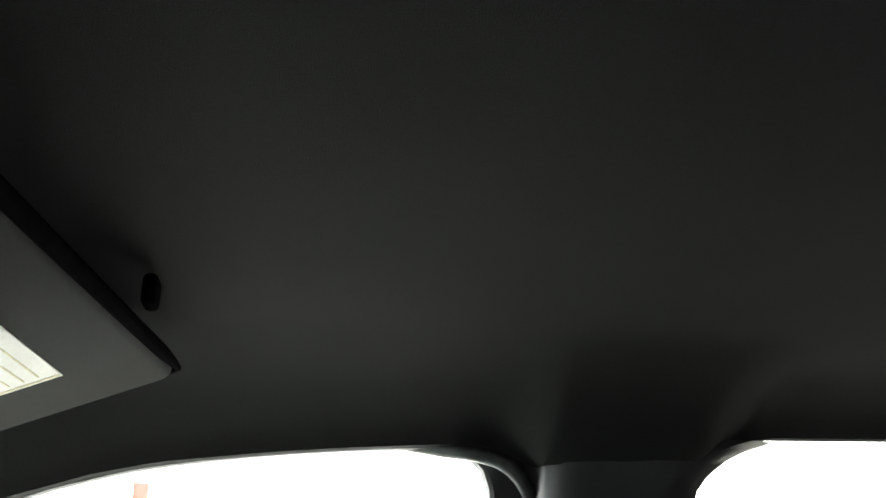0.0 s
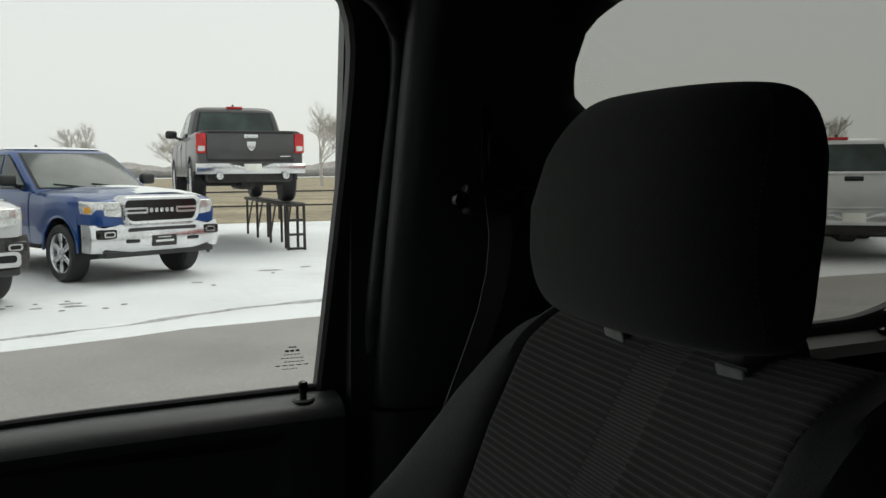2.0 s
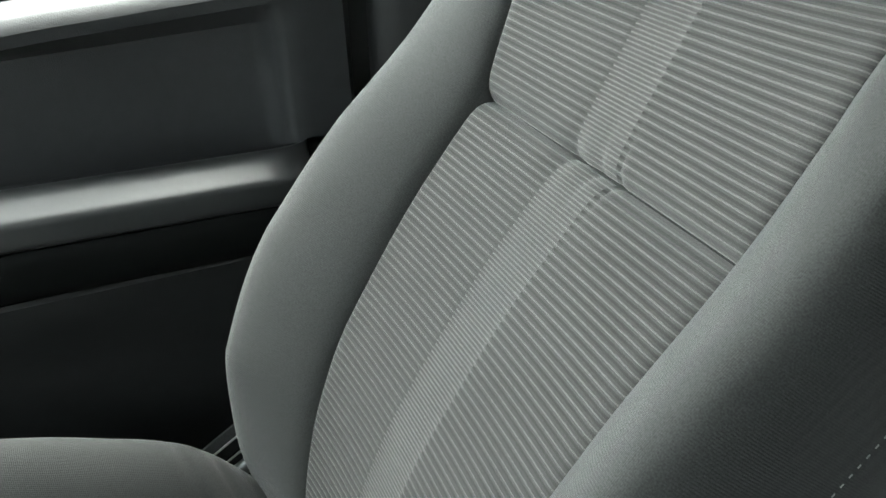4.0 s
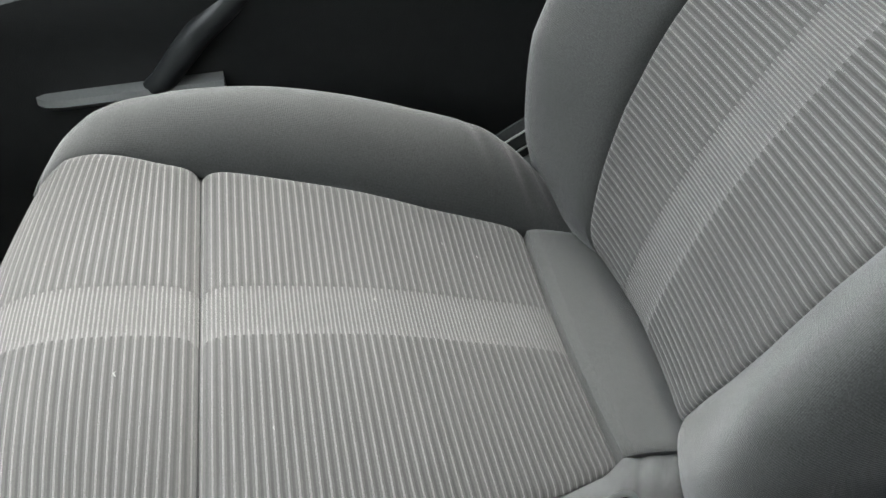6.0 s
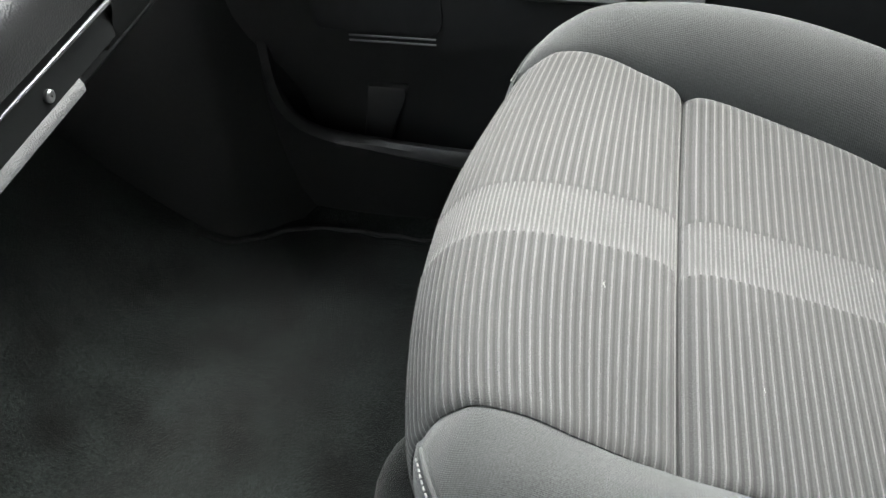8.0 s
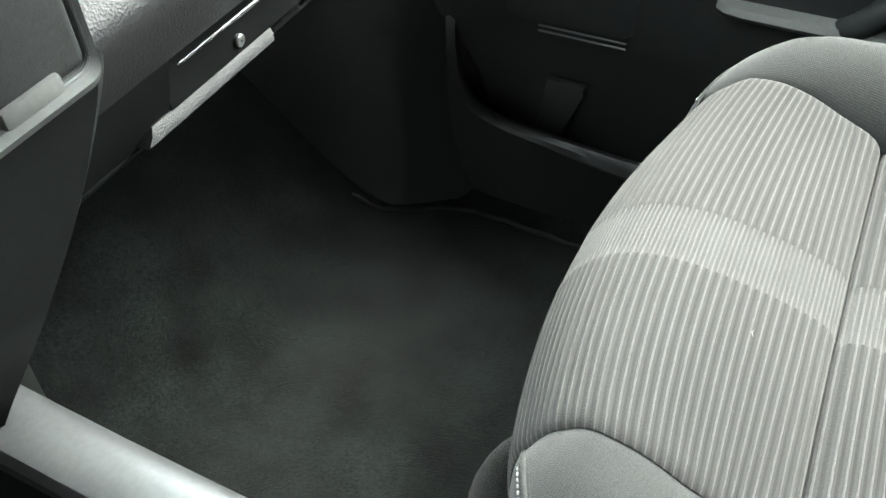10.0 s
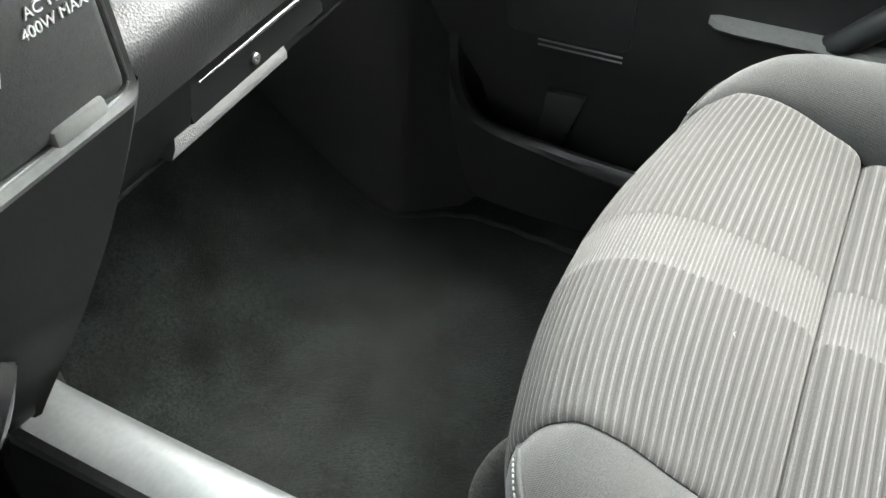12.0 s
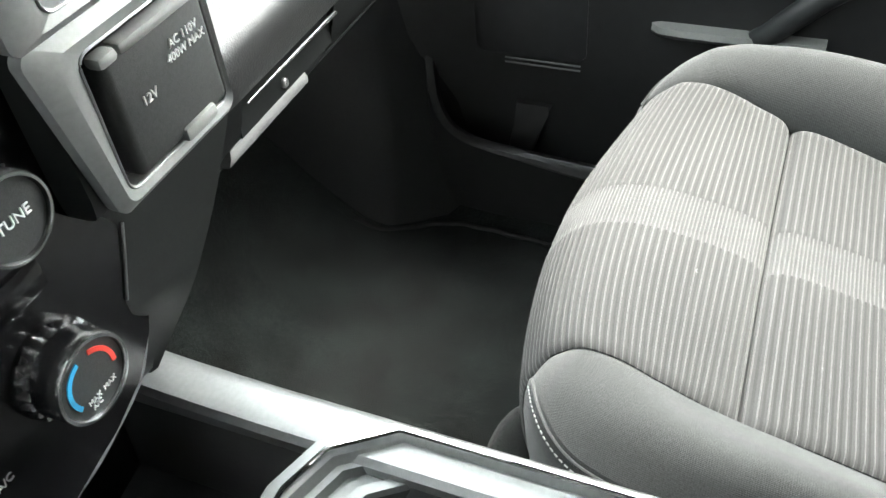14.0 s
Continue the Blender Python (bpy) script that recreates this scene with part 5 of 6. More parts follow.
def print_on(text, size, x, z, turn, parent, name="lettering", material=None, y=PY - 0.0064):
    ob = words(name, text, size, pose(x, y, z, 90, 0, 0) @ pose(0, 0, 0, 0, 0, turn), material or M_INK)
    ob.parent = parent
    ob.matrix_parent_inverse = Matrix.Translation(parent.location).inverted()
    return tagged(ob, "white printed words")


print_on("12V", 0.0072, 0.0935, 1.3205, 0, stack)
print_on("AC 110V", 0.0062, 0.1275, 1.3355, 0, stack)
print_on("400W MAX", 0.0062, 0.1275, 1.3290, 0, stack)

# gloss climate panel with its two knobs
bm = bmesh.new()
outline = [(-0.25, 1.46), (0.044, 1.46), (0.056, 1.30), (0.066, 1.268), (0.0765, 1.246), (0.0605, 1.206), (0.0625, 1.200), (0.0670, 1.194), (0.0705, 1.190), (0.0728, 1.186), (0.0715, 1.182), (0.0645, 1.172), (0.046, 1.150), (0.016, 1.137), (-0.03, 1.128), (-0.25, 1.115)]
extrude_poly(bm, outline, "y", PY + 0.030, PY + 0.07, 0.002)
cpart("climate_panel", bm, M_GLOSS, "gloss black climate control panel", smooth=False)
bm = bmesh.new()
tube(bm, [(x, PY + 0.033, z) for x, z in spline([(0.0735, 1.188), (0.065, 1.172), (0.047, 1.149), (0.016, 1.136), (-0.03, 1.127), (-0.20, 1.116)], 30)], 0.0018, 8)
cpart("panel_rim", bm, M_SATIN, "thin silver rim along the panel edge")
# silver thread added as the highlight down the side panel's edge
bm = bmesh.new()
tube(bm, spline([(0.0775, 0.6838, 1.246), (0.0700, 0.6838, 1.228), (0.0595, 0.6840, 1.204)], 10), 0.0009, 6)
cpart("edge_highlight", bm, M_SATIN, "fine silver line standing in for the highlight on the stack's edge")


def knob(x, z, r, text, arcs):
    m = pose(x, PY + 0.034, z, 90, 0, 0)
    bm = bmesh.new()
    disc_lathe(bm, [(r * 1.12, 0), (r * 1.12, 0.004), (r * 1.06, 0.008), (r, 0.010), (r * 0.97, 0.022), (r * 0.93, 0.025), (r * 0.86, 0.025)], m, 48)
    k = kpart("knob", bm, M_GLOSS, "round black climate knob", stack)
    bm = bmesh.new()
    prof = [(r * 0.99, 0.024), (r * 1.0, 0.0280), (r * 0.97, 0.0305), (r * 0.90, 0.0308), (r * 0.865, 0.029), (r * 0.865, 0.024), (r * 0.99, 0.024)]
    rings = []
    for a in np.linspace(0, 2 * math.pi, 48, endpoint=False):
        rings.append([m @ Vector((q * math.cos(a), q * math.sin(a), h)) for q, h in prof])
    loft(bm, rings + [rings[0]])
    under(part("knob_rim", bm, M_RING, stack, "satin silver knob rim"), stack)
    bm = bmesh.new()
    ring = []
    for i in range(160):
        a = 2 * math.pi * i / 160
        k = r * 0.045 * math.cos(22 * a)
        ring.append([m @ Vector((q * math.cos(a), q * math.sin(a), h)) for q, h in ((r * 1.05, 0.0055), (r * 1.07 + k, 0.0070), (r * 1.02 + k, 0.0130), (r * 0.99, 0.0132))])
    loft(bm, ring + [ring[0]])
    under(part("knob_knurl", bm, M_KNOBCHROME, stack, "chrome knurled ring"), stack)
    bm = bmesh.new()
    disc_lathe(bm, [(r * 0.87, 0.0), (r * 0.87, 0.0285), (r * 0.5, 0.0288)], m, 40)
    under(part("knob_face", bm, M_COVER, stack, "matt black knob face"), stack)
    for a0, a1, material, label in arcs:
        bm = bmesh.new()
        ring = []
        for a in np.linspace(radians(a0), radians(a1), 20):
            ring.append([m @ Vector((q * math.cos(a), q * math.sin(a), h)) for q, h in ((r * 0.58, 0.0286), (r * 0.58, 0.0294), (r * 0.69, 0.0294), (r * 0.69, 0.0286))])
        loft(bm, ring, closed=True, caps=True)
        under(part("temperature_arc", bm, material, stack, label, smooth=False), stack)
    for t, dx, dz, size in text:
        print_on(t, size, x + dx, z + dz, 0, stack, y=PY + 0.034 - 0.0296)


knob(0.004, 1.211, 0.0245, [("MAX", -0.0045, -0.0105, 0.0042), ("A/C", -0.0045, -0.0143, 0.0042), ("MAX", 0.0068, -0.0105, 0.0042)], [(-10, 75, M_RED, "red warm arc"), (105, 215, M_BLUE, "blue cold arc")])
knob(0.008, 1.312, 0.0215, [("TUNE", 0.0, 0.0, 0.0075)], [])
print_on("A/C", 0.0065, -0.048, 1.183, 0, stack, y=PY + 0.0294)
bm = bmesh.new()
for i in range(3):
    box(bm, -0.085 + i * 0.038, -0.052 + i * 0.038, PY + 0.027, PY + 0.036, 1.252, 1.272, 0.003)
cpart("push_buttons", bm, M_GLOSS, "row of gloss black push buttons")

# ---- centre console ----
console = thing("centre_console", "black centre console with satin silver rails and a cup holder", "centre console", at=(0.0, 0.5, 0.62))


def opart(name, bm, material, label="", smooth=True):
    return under(part(name, bm, material, console, label, smooth), console)


RZ = 1.10
bm = bmesh.new()
secs = []
for y in np.linspace(-0.15, 0.7485, 24):
    rise = 0.0 if y < 0.62 else (y - 0.62) ** 2 * 0.35
    z = RZ + rise
    secs.append([(0.064, y, z - 0.030), (0.064, y, z - 0.004), (0.068, y, z), (0.088, y, z + 0.001), (0.097, y, z - 0.002), (0.103, y, z - 0.009), (0.105, y, z - 0.022), (0.104, y, z - 0.045)])
loft(bm, secs)
opart("silver_rail", bm, M_SATIN, "satin silver side rail")
bm = bmesh.new()
loft(bm, [[(x, y, z + 0.35 * ((y - 0.62) ** 2 - (0.7485 - 0.62) ** 2)) for x, _, z in secs[-1]] for y in np.linspace(0.7502, 0.80, 4)])
opart("rail_end", bm, M_SATIN, "satin silver end piece past a fine joint")
bm = bmesh.new()
tube(bm, [(0.0585, y, RZ - 0.036) for y in np.linspace(0.40, 0.735, 8)], 0.0016, 8)
opart("tray_line", bm, M_SATIN, "thin silver line along the tray wall")
bm = bmesh.new()
box(bm, -0.052, 0.047, 0.30, 0.73, RZ - 0.0845, RZ - 0.079, 0.002)
opart("tray_mat", bm, M_TRAYMAT, "brown-black ribbed tray mat")
bm = bmesh.new()
loft(bm, [[(0.103, y, RZ - 0.03), (0.108, y, RZ - 0.06), (0.112, y, 0.9), (0.118, y, 0.75), (0.125, y, 0.62)] for y in np.linspace(-0.15, 0.82, 14)])
opart("side_wall", bm, M_PLASTIC, "black console side")
bm = bmesh.new()
secs = []
for y in np.linspace(-0.15, 0.74, 14):
    secs.append([(-0.10, y, RZ - 0.006), (-0.064, y, RZ), (-0.06, y, RZ - 0.03), (-0.058, y, RZ - 0.075), (0.0, y, RZ - 0.085), (0.052, y, RZ - 0.075), (0.056, y, RZ - 0.03), (0.064, y, RZ - 0.012)])
loft(bm, secs)
opart("tray", bm, M_PLASTIC_SOFT, "open black storage tray")
bm = bmesh.new()
loft(bm, [[(-0.10, y, RZ - 0.006), (-0.112, y, RZ - 0.05), (-0.12, y, 0.62)] for y in np.linspace(-0.15, 0.82, 6)])
opart("driver_side_wall", bm, M_PLASTIC, "black console side")
# cup holder plate with an eight-sided rim
octo = [(0.094, 0.550), (0.066, 0.590), (0.030, 0.603), (-0.030, 0.603), (-0.064, 0.590), (-0.064, 0.34), (0.0, 0.33), (0.094, 0.34)]
def scaled(poly, k, cx=0.015, cy=0.46):
    return [(cx + (x - cx) * k, cy + (y - cy) * k) for x, y in poly]
bm = bmesh.new()
rows = []
for k, dz in ((1.0, -0.03), (1.0, 0.002), (0.99, 0.0045), (0.93, 0.006), (0.885, 0.003), (0.865, -0.004), (0.83, -0.004)):
    rows.append([(x, y, RZ + dz) for x, y in scaled(octo, k)])
loft(bm, rows, closed=True)
opart("cup_holder", bm, M_SATIN, "satin silver faceted cup holder rim")
bm = bmesh.new()
loft(bm, [[(x, y, RZ + dz) for x, y in scaled(octo, k)] for k, dz in ((0.83, -0.004), (0.82, -0.012), (0.76, -0.013), (0.745, -0.009), (0.69, -0.009), (0.675, -0.014))], closed=True)
opart("inner_rim", bm, M_SATIN, "stepped inner rim")
bm = bmesh.new()
loft(bm, [[(x, y, RZ + dz) for x, y in scaled(octo, k)] for k, dz in ((0.675, -0.013), (0.66, -0.03), (0.62, -0.075), (0.05, -0.076))], closed=True)
opart("cup_well", bm, M_PLASTIC, "dark cup well")
bm = bmesh.new()
rows = [[(x, y, RZ + 0.007) for x, y in scaled(octo, k)] for k in (0.905, 0.925)]
rows += [[(x, y, RZ + 0.0095) for x, y in scaled(octo, k)] for k in (0.92, 0.91)]
loft(bm, rows, closed=True)
opart("chrome_line", bm, M_CHROME, "thin chrome line round the cup holder")

# ---- outdoors ----
GZ = 0.2
bm = bmesh.new()
gx = np.unique(np.r_[np.linspace(-60, 60, 61), np.geomspace(60, 3000, 12), -np.geomspace(60, 3000, 12)])
def ground_row(y):
    return [(x, y, GZ) for x in gx]
loft(bm, [ground_row(y) for y in gx])
tagged(solid("ground", bm, M_SNOW, "flat snowy lot and fields out to the horizon", "ground", kind="structure"))


# the lot's bare lane, then dry grass beyond the snow; each laid just above the sheet below it
def patch(name, poly, material, z, label, category, ragged=0.0, kind="structure", seedling=1):
    rng = random.Random(seedling)
    pts = []
    n = len(poly)
    for i in range(n):
        a, b = Vector(poly[i]), Vector(poly[(i + 1) % n])
        steps = max(1, int((b - a).length / 0.5)) if ragged else 1
        steps = min(steps, 60)
        for k in range(steps):
            p = a.lerp(b, k / steps)
            pts.append((p.x + rng.uniform(-ragged, ragged), p.y + rng.uniform(-ragged, ragged)))
    bm = bmesh.new()
    f = bm.faces.new([bm.verts.new((x, y, z)) for x, y in pts])
    if f.normal.z < 0:
        f.normal_flip()
    bmesh.ops.triangulate(bm, faces=bm.faces)
    return solid(name, bm, material, label, category, kind=kind, smooth=False)


patch("road", [(-6, -30), (7.2, -30), (9.0, -10), (8.75, -4), (8.4, -1.0), (7.7, 1.2), (6.8, 4.5), (5.0, 12), (-6, 14)], M_ASPHALT, GZ + 0.004, "bare damp concrete lane across the lot", "road", 0.05)
patch("field", [(27, -60), (25.8, -2), (31, 12), (31, 60), (300, 60), (300, -200), (27, -200)], M_SCRUB, GZ + 0.004, "dry tan winter grass beyond the snow", "grass", 0.1)


bm = bmesh.new()
rng = random.Random(9)
for cx, cy, n in ((10.5, 0.9, 6), (10.2, 0.55, 6), (12.9, -2.1, 4), (11.6, -0.6, 2), (9.3, -3.4, 2)):
    for _ in range(n):
        x, y = cx + rng.uniform(-0.35, 0.35), cy + rng.uniform(-0.6, 0.6)
        r0 = 0.02 + 0.11 * rng.random() ** 2.5
        ring_pts = [(x + r0 * rng.uniform(0.45, 1.4) * math.cos(a) * 0.6, y + r0 * rng.uniform(0.45, 1.4) * math.sin(a) * 1.6) for a in np.linspace(0, 6.28, 12, endpoint=False)]
        lo = [bm.verts.new((px, py, GZ + 0.003)) for px, py in ring_pts]
        hi = [bm.verts.new((x + (px - x) * 0.6, y + (py - y) * 0.6, GZ + 0.014)) for px, py in ring_pts]
        for i in range(12):
            bm.faces.new((lo[i], lo[(i + 1) % 12], hi[(i + 1) % 12], hi[i]))
        bm.faces.new(hi)
edge = spline([(7.9, 2.4), (8.49, 0.76), (8.80, -0.07), (9.30, -1.0), (9.53, -1.95), (9.9, -4.2), (10.2, -7)], 90)
secs = []
for i, (x, y) in enumerate(edge):
    k = max(0.15, 0.5 + 1.1 * noise.noise(Vector((y * 1.3, 0, 7))))
    wob = 0.05 * noise.noise(Vector((y * 3, 2, 0)))
    secs.append([(x + wob - 0.05 * k, y, GZ + 0.002), (x + wob - 0.02 * k, y, GZ + 0.03 * k), (x + wob + 0.02 * k, y, GZ + 0.035 * k), (x + wob + 0.07 * k, y, GZ + 0.002)])
loft(bm, secs)
tagged(solid("slush_clumps", bm, M_SLUSH, "grey clumps of slush on the trodden snow", "slush", kind="stuff"))


def wheel(parent, x, y, r, w):
    side = 1 if x > 0 else -1
    m = pose(x, y, r, 0, 90 * side, 0)
    bm = bmesh.new()
    prof = [(r * 0.70, -w * 0.5), (r * 0.9, -w * 0.5), (r * 0.985, -w * 0.36), (r, 0.0), (r * 0.985, w * 0.36), (r * 0.9, w * 0.5), (r * 0.725, w * 0.46), (r * 0.70, w * 0.2)]
    disc_lathe(bm, prof, m, 36)
    tyre = part("tyre", bm, M_RUBBER, parent, "black winter-dirty tyre")
    bm = bmesh.new()
    disc_lathe(bm, [(r * 0.72, w * 0.20), (r * 0.72, w * 0.40), (r * 0.685, w * 0.44), (r * 0.655, w * 0.34), (r * 0.635, w * 0.18)], m, 36)
    for k in range(6):
        a = 2 * math.pi * k / 6
        mm = m @ pose(0, 0, 0, 0, 0, math.degrees(a))
        box(bm, r * 0.10, r * 0.68, -r * 0.10, r * 0.10, w * 0.24, w * 0.40, 0.012, 1, mm)
    disc_lathe(bm, [(r * 0.17, w * 0.2), (r * 0.17, w * 0.44), (r * 0.12, w * 0.47)], m, 18)
    part("rim", bm, M_VCHROME, tyre, "bright spoked rim")


def pickup(label, m, paintwork, style):
    """A crew-cab pickup, its nose towards local +y, standing on local z = 0."""
    t = thing("pickup_truck", label, "pickup truck", "pickups parked in the lot")
    H = 0.99
    r = 0.405
    fy, ry = 1.90, -1.77
    # hull: cross sections along the length, open over the wheels
    def deck(x, y):
        """Height of the bonnet, the cab's waist or the bed rail."""
        k = min(1.0, abs(x) / 0.93)
        if y > 1.0:
            z = float(np.interp(y, [1.0, 1.5, 2.0, 2.35, 2.6, 2.74, 2.82, 2.86], [1.285, 1.285, 1.268, 1.243, 1.205, 1.165, 1.115, 1.04]))
            return z + 0.030 * max(0.0, 1 - (x / 0.55) ** 4) * min(1.0, (y - 1.0) / 0.2) - 0.05 * k**5
        if y > -1.2:
            return 1.285 - 0.02 * k**4
        return 1.352 - 0.012 * k**6

    def sill(y):
        for cy in (fy, ry):
            d = abs(y - cy)
            if d < 0.50:
                return max(0.52, r + math.sqrt(0.50**2 - d * d) * 1.02)
        return 0.80 if y > fy else (0.50 if y > ry else 0.60)

    def half_at(y):
        return H * float(np.interp(y, [-2.93, -2.85, -2.6, 2.2, 2.5, 2.70, 2.82, 2.87], [0.95, 0.985, 1.0, 1.0, 0.985, 0.955, 0.90, 0.82]))

    def hull(name, y0, y1, n, lab=""):
        bm = bmesh.new()
        secs = []
        ys_ = sorted(set(list(np.linspace(y0, y1, n)) + [q for cy in (fy, ry) for q in (cy - 0.501, cy - 0.495, cy - 0.47, cy + 0.47, cy + 0.495, cy + 0.501) if y0 < q < y1]))
        for y in ys_:
            w, zb = half_at(y), sill(y)
            top = deck(w * 0.9, y)
            wall = [(w - 0.035, zb), (w - 0.008, zb + 0.012), (w - 0.004, zb + (top - zb) * 0.25), (w, zb + (top - zb) * 0.5), (w - 0.006, zb + (top - zb) * 0.72), (w - 0.022, zb + (top - zb) * 0.88), (w - 0.045, top - 0.018)]
            right = wall + [(w * f, deck(w * f, y)) for f in (0.9, 0.8, 0.66, 0.57, 0.5, 0.3, 0.1)]
            secs.append([(x, y, z) for x, z in right] + [(-x, y, z) for x, z in right[::-1]])
        loft(bm, secs, closed=False, caps=True)
        return part(name, bm, paintwork, t, lab)

    hull("front_wings", 1.02, 2.845, 46, "bonnet and wings")
    hull("cab_sides", -1.185, 1.012, 26)
    hull("bed_sides", -2.92, -1.20, 40)
    for cy in (fy, ry):
        bm = bmesh.new()
        loft(bm, [[(x, cy + 0.49 * math.cos(q), r + 0.49 * math.sin(q)) for x in (-0.95, -0.58, -0.56, 0.56, 0.58, 0.95)] for q in np.linspace(-0.15, math.pi + 0.15, 20)])
        for x in (-0.57, 0.57):
            box(bm, x - 0.01, x + 0.01, cy - 0.48, cy + 0.48, 0.45, 0.92)
        part("wheel_housing", bm, M_RUBBER, t, "black wheel housing")
    # cab: a painted shell with glass set a little proud of it
    zs = [1.25, 1.40, 1.60, 1.77, 1.84, 1.885, 1.912, 1.925]
    fs, bs, ws = [1.16, 0.95, 0.64, 0.36, 0.22, 0.06, -0.12, -0.35], [-1.20, -1.185, -1.14, -1.08, -1.04, -0.98, -0.88, -0.75], [0.945, 0.92, 0.872, 0.825, 0.795, 0.735, 0.64, 0.50]

    def ring(z):
        f, b, w = (float(np.interp(z, zs, v)) for v in (fs, bs, ws))
        return f, b, w

    def cab_line(z, grow=0.0):
        f, b, w = ring(z)
        f, b, w = f + grow, b - grow, w + grow
        front = [(x * w, f + 0.03 - 0.13 * x * x - 0.05 * x**8) for x in np.linspace(-0.95, 0.95, 13)]
        back = [(x * w, b - 0.02 + 0.05 * x * x + 0.03 * x**8) for x in np.linspace(0.95, -0.95, 9)]
        return [(x, y, z) for x, y in front + [(w, f - 0.26), (w, (f + b) / 2), (w, b + 0.14)] + back + [(-w, b + 0.14), (-w, (f + b) / 2), (-w, f - 0.26)]]

    bm = bmesh.new()
    loft(bm, [cab_line(z) for z in (1.25, 1.33, 1.40, 1.5, 1.60, 1.7, 1.77, 1.81, 1.84, 1.865, 1.885, 1.90, 1.912, 1.925)], closed=True, caps=True)
    part("cab_shell", bm, paintwork, t)

    def pane_grid(name, fn, lab, glass=M_AUTOGLASS, z0=1.31, z1=1.80, parent=None):
        bm = bmesh.new()
        loft(bm, [[fn(u, z) for u in np.linspace(0, 1, 11)] for z in np.linspace(z0, z1, 8)])
        return part(name, bm, glass, parent or t, lab)

    def front_at(m_, lift):
        def at(u, z):
            f, b, w = ring(z)
            x = (2 * u - 1) * m_
            return (x * w, f + 0.03 - 0.13 * x * x - 0.05 * x**8 + lift, z + lift * 0.5)
        return at

    def rear_at(m_, lift):
        def at(u, z):
            f, b, w = ring(z)
            x = (2 * u - 1) * m_
            return (x * w, b - 0.02 + 0.05 * x * x + 0.03 * x**8 - lift, z)
        return at

    def side_at(sx, a, b_, lift):
        def at(u, z):
            f, b, w = ring(z)
            lo, hi = (0.02 + a, f - 0.20 - b_) if a >= 0 else (b + 0.20 + b_, -0.04 + a)
            return (sx * (w + lift), lo + u * (hi - lo), z)
        return at

    seal = pane_grid("windscreen_seal", front_at(0.90, 0.005), "black windscreen surround", M_RUBBER, 1.285, 1.825)
    pane_grid("windscreen", front_at(0.865, 0.012), "sloping windscreen", M_AUTOGLASS, 1.30, 1.81, seal)
    seal = pane_grid("rear_seal", rear_at(0.86, 0.005), "black rear window surround", M_RUBBER, 1.33, 1.80)
    pane_grid("rear_window", rear_at(0.82, 0.010), "rear cab window", M_AUTOGLASS, 1.35, 1.785, seal)
    for sx in (1, -1):
        for a, lab in ((0.0, "front side window"), (-1e-6, "rear side window")):
            seal = pane_grid("side_seal", side_at(sx, a, 0.0, 0.004), "black side window surround", M_RUBBER, 1.285, 1.80)
            pane_grid("side_window", side_at(sx, a + (0.02 if a >= 0 else -0.02), 0.025, 0.009), lab, M_AUTOGLASS, 1.305, 1.782, seal)
        for y in (1.0, -0.01, -1.1):
            bm = bmesh.new()
            tube(bm, [(sx * (H + d), y, z) for d, z in ((-0.02, 0.55), (-0.001, 0.7), (0.0015, 0.9), (-0.004, 1.07), (-0.03, 1.23))], 0.004, 5)
            part("door_gap", bm, M_RUBBER, t, "dark gap along a door edge")
    for wx in (-0.45, 0.12):
        bm = bmesh.new()
        tube(bm, [front_at(1.0, 0.022)(0.5 + (wx + d) / 1.9, z) for d, z in ((0.0, 1.29), (0.25, 1.315), (0.5, 1.345))], 0.009, 5)
        part("wiper", bm, M_RUBBER, t, "black wiper")
    for sx in (1, -1):
        bm = bmesh.new()
        box(bm, min(sx * 1.0, sx * 1.24), max(sx * 1.0, sx * 1.24), 0.60, 0.74, 1.33, 1.50, 0.05, 3)
        tube(bm, [(sx * 0.90, 0.62, 1.30), (sx * 1.05, 0.66, 1.36)], 0.03, 8)
        part("door_mirror", bm, M_PLASTIC, t, "black door mirror")
        bm = bmesh.new()
        box(bm, sx * 0.985 - 0.02, sx * 0.985 + 0.02, 0.02, 0.24, 1.10, 1.135, 0.012)
        part("door_handle", bm, M_VCHROME, t, "door handle")
        # tail lamp
        bm = bmesh.new()
        box(bm, min(sx * 0.80, sx * 0.985), max(sx * 0.80, sx * 0.985), -2.955, -2.86, 0.93, 1.30, 0.03, 2)
        tl = part("tail_lamp", bm, M_TAIL, t, "red tail lamp")
        bm = bmesh.new()
        box(bm, min(sx * 0.83, sx * 0.955), max(sx * 0.83, sx * 0.955), -2.962, -2.90, 0.97, 1.07, 0.01, 1)
        part("reverse_lens", bm, M_LENS, tl, "clear reversing lens")
        # head lamp
        bm = bmesh.new()
        lamp = [(0.600, 2.875), (0.70, 2.872), (0.80, 2.845), (0.88, 2.79), (0.935, 2.70), (0.962, 2.58), (0.968, 2.46)]
        lip = [(0.935, 0.0), (0.945, 0.012), (1.03, 0.016), (1.105, 0.010), (1.115, 0.0)]
        loft(bm, [[(sx * (x + d * 0.6), y + d, z + 0.02 * i / 6 + (0.02 * (i - 3) / 3 if k == 0 else 0.0)) for k, (z, d) in enumerate(lip)] for i, (x, y) in enumerate(lamp)])
        hl = part("head_lamp", bm, M_LENS, t, "clear head lamp")
        bm = bmesh.new()
        loft(bm, [[(sx * (x + d * 0.6), y + d, z) for z, d in ((0.975, 0.017), (1.01, 0.021), (1.055, 0.019))] for x, y in lamp[4:6]])
        part("turn_lens", bm, M_AMBER, hl, "amber turn lens")
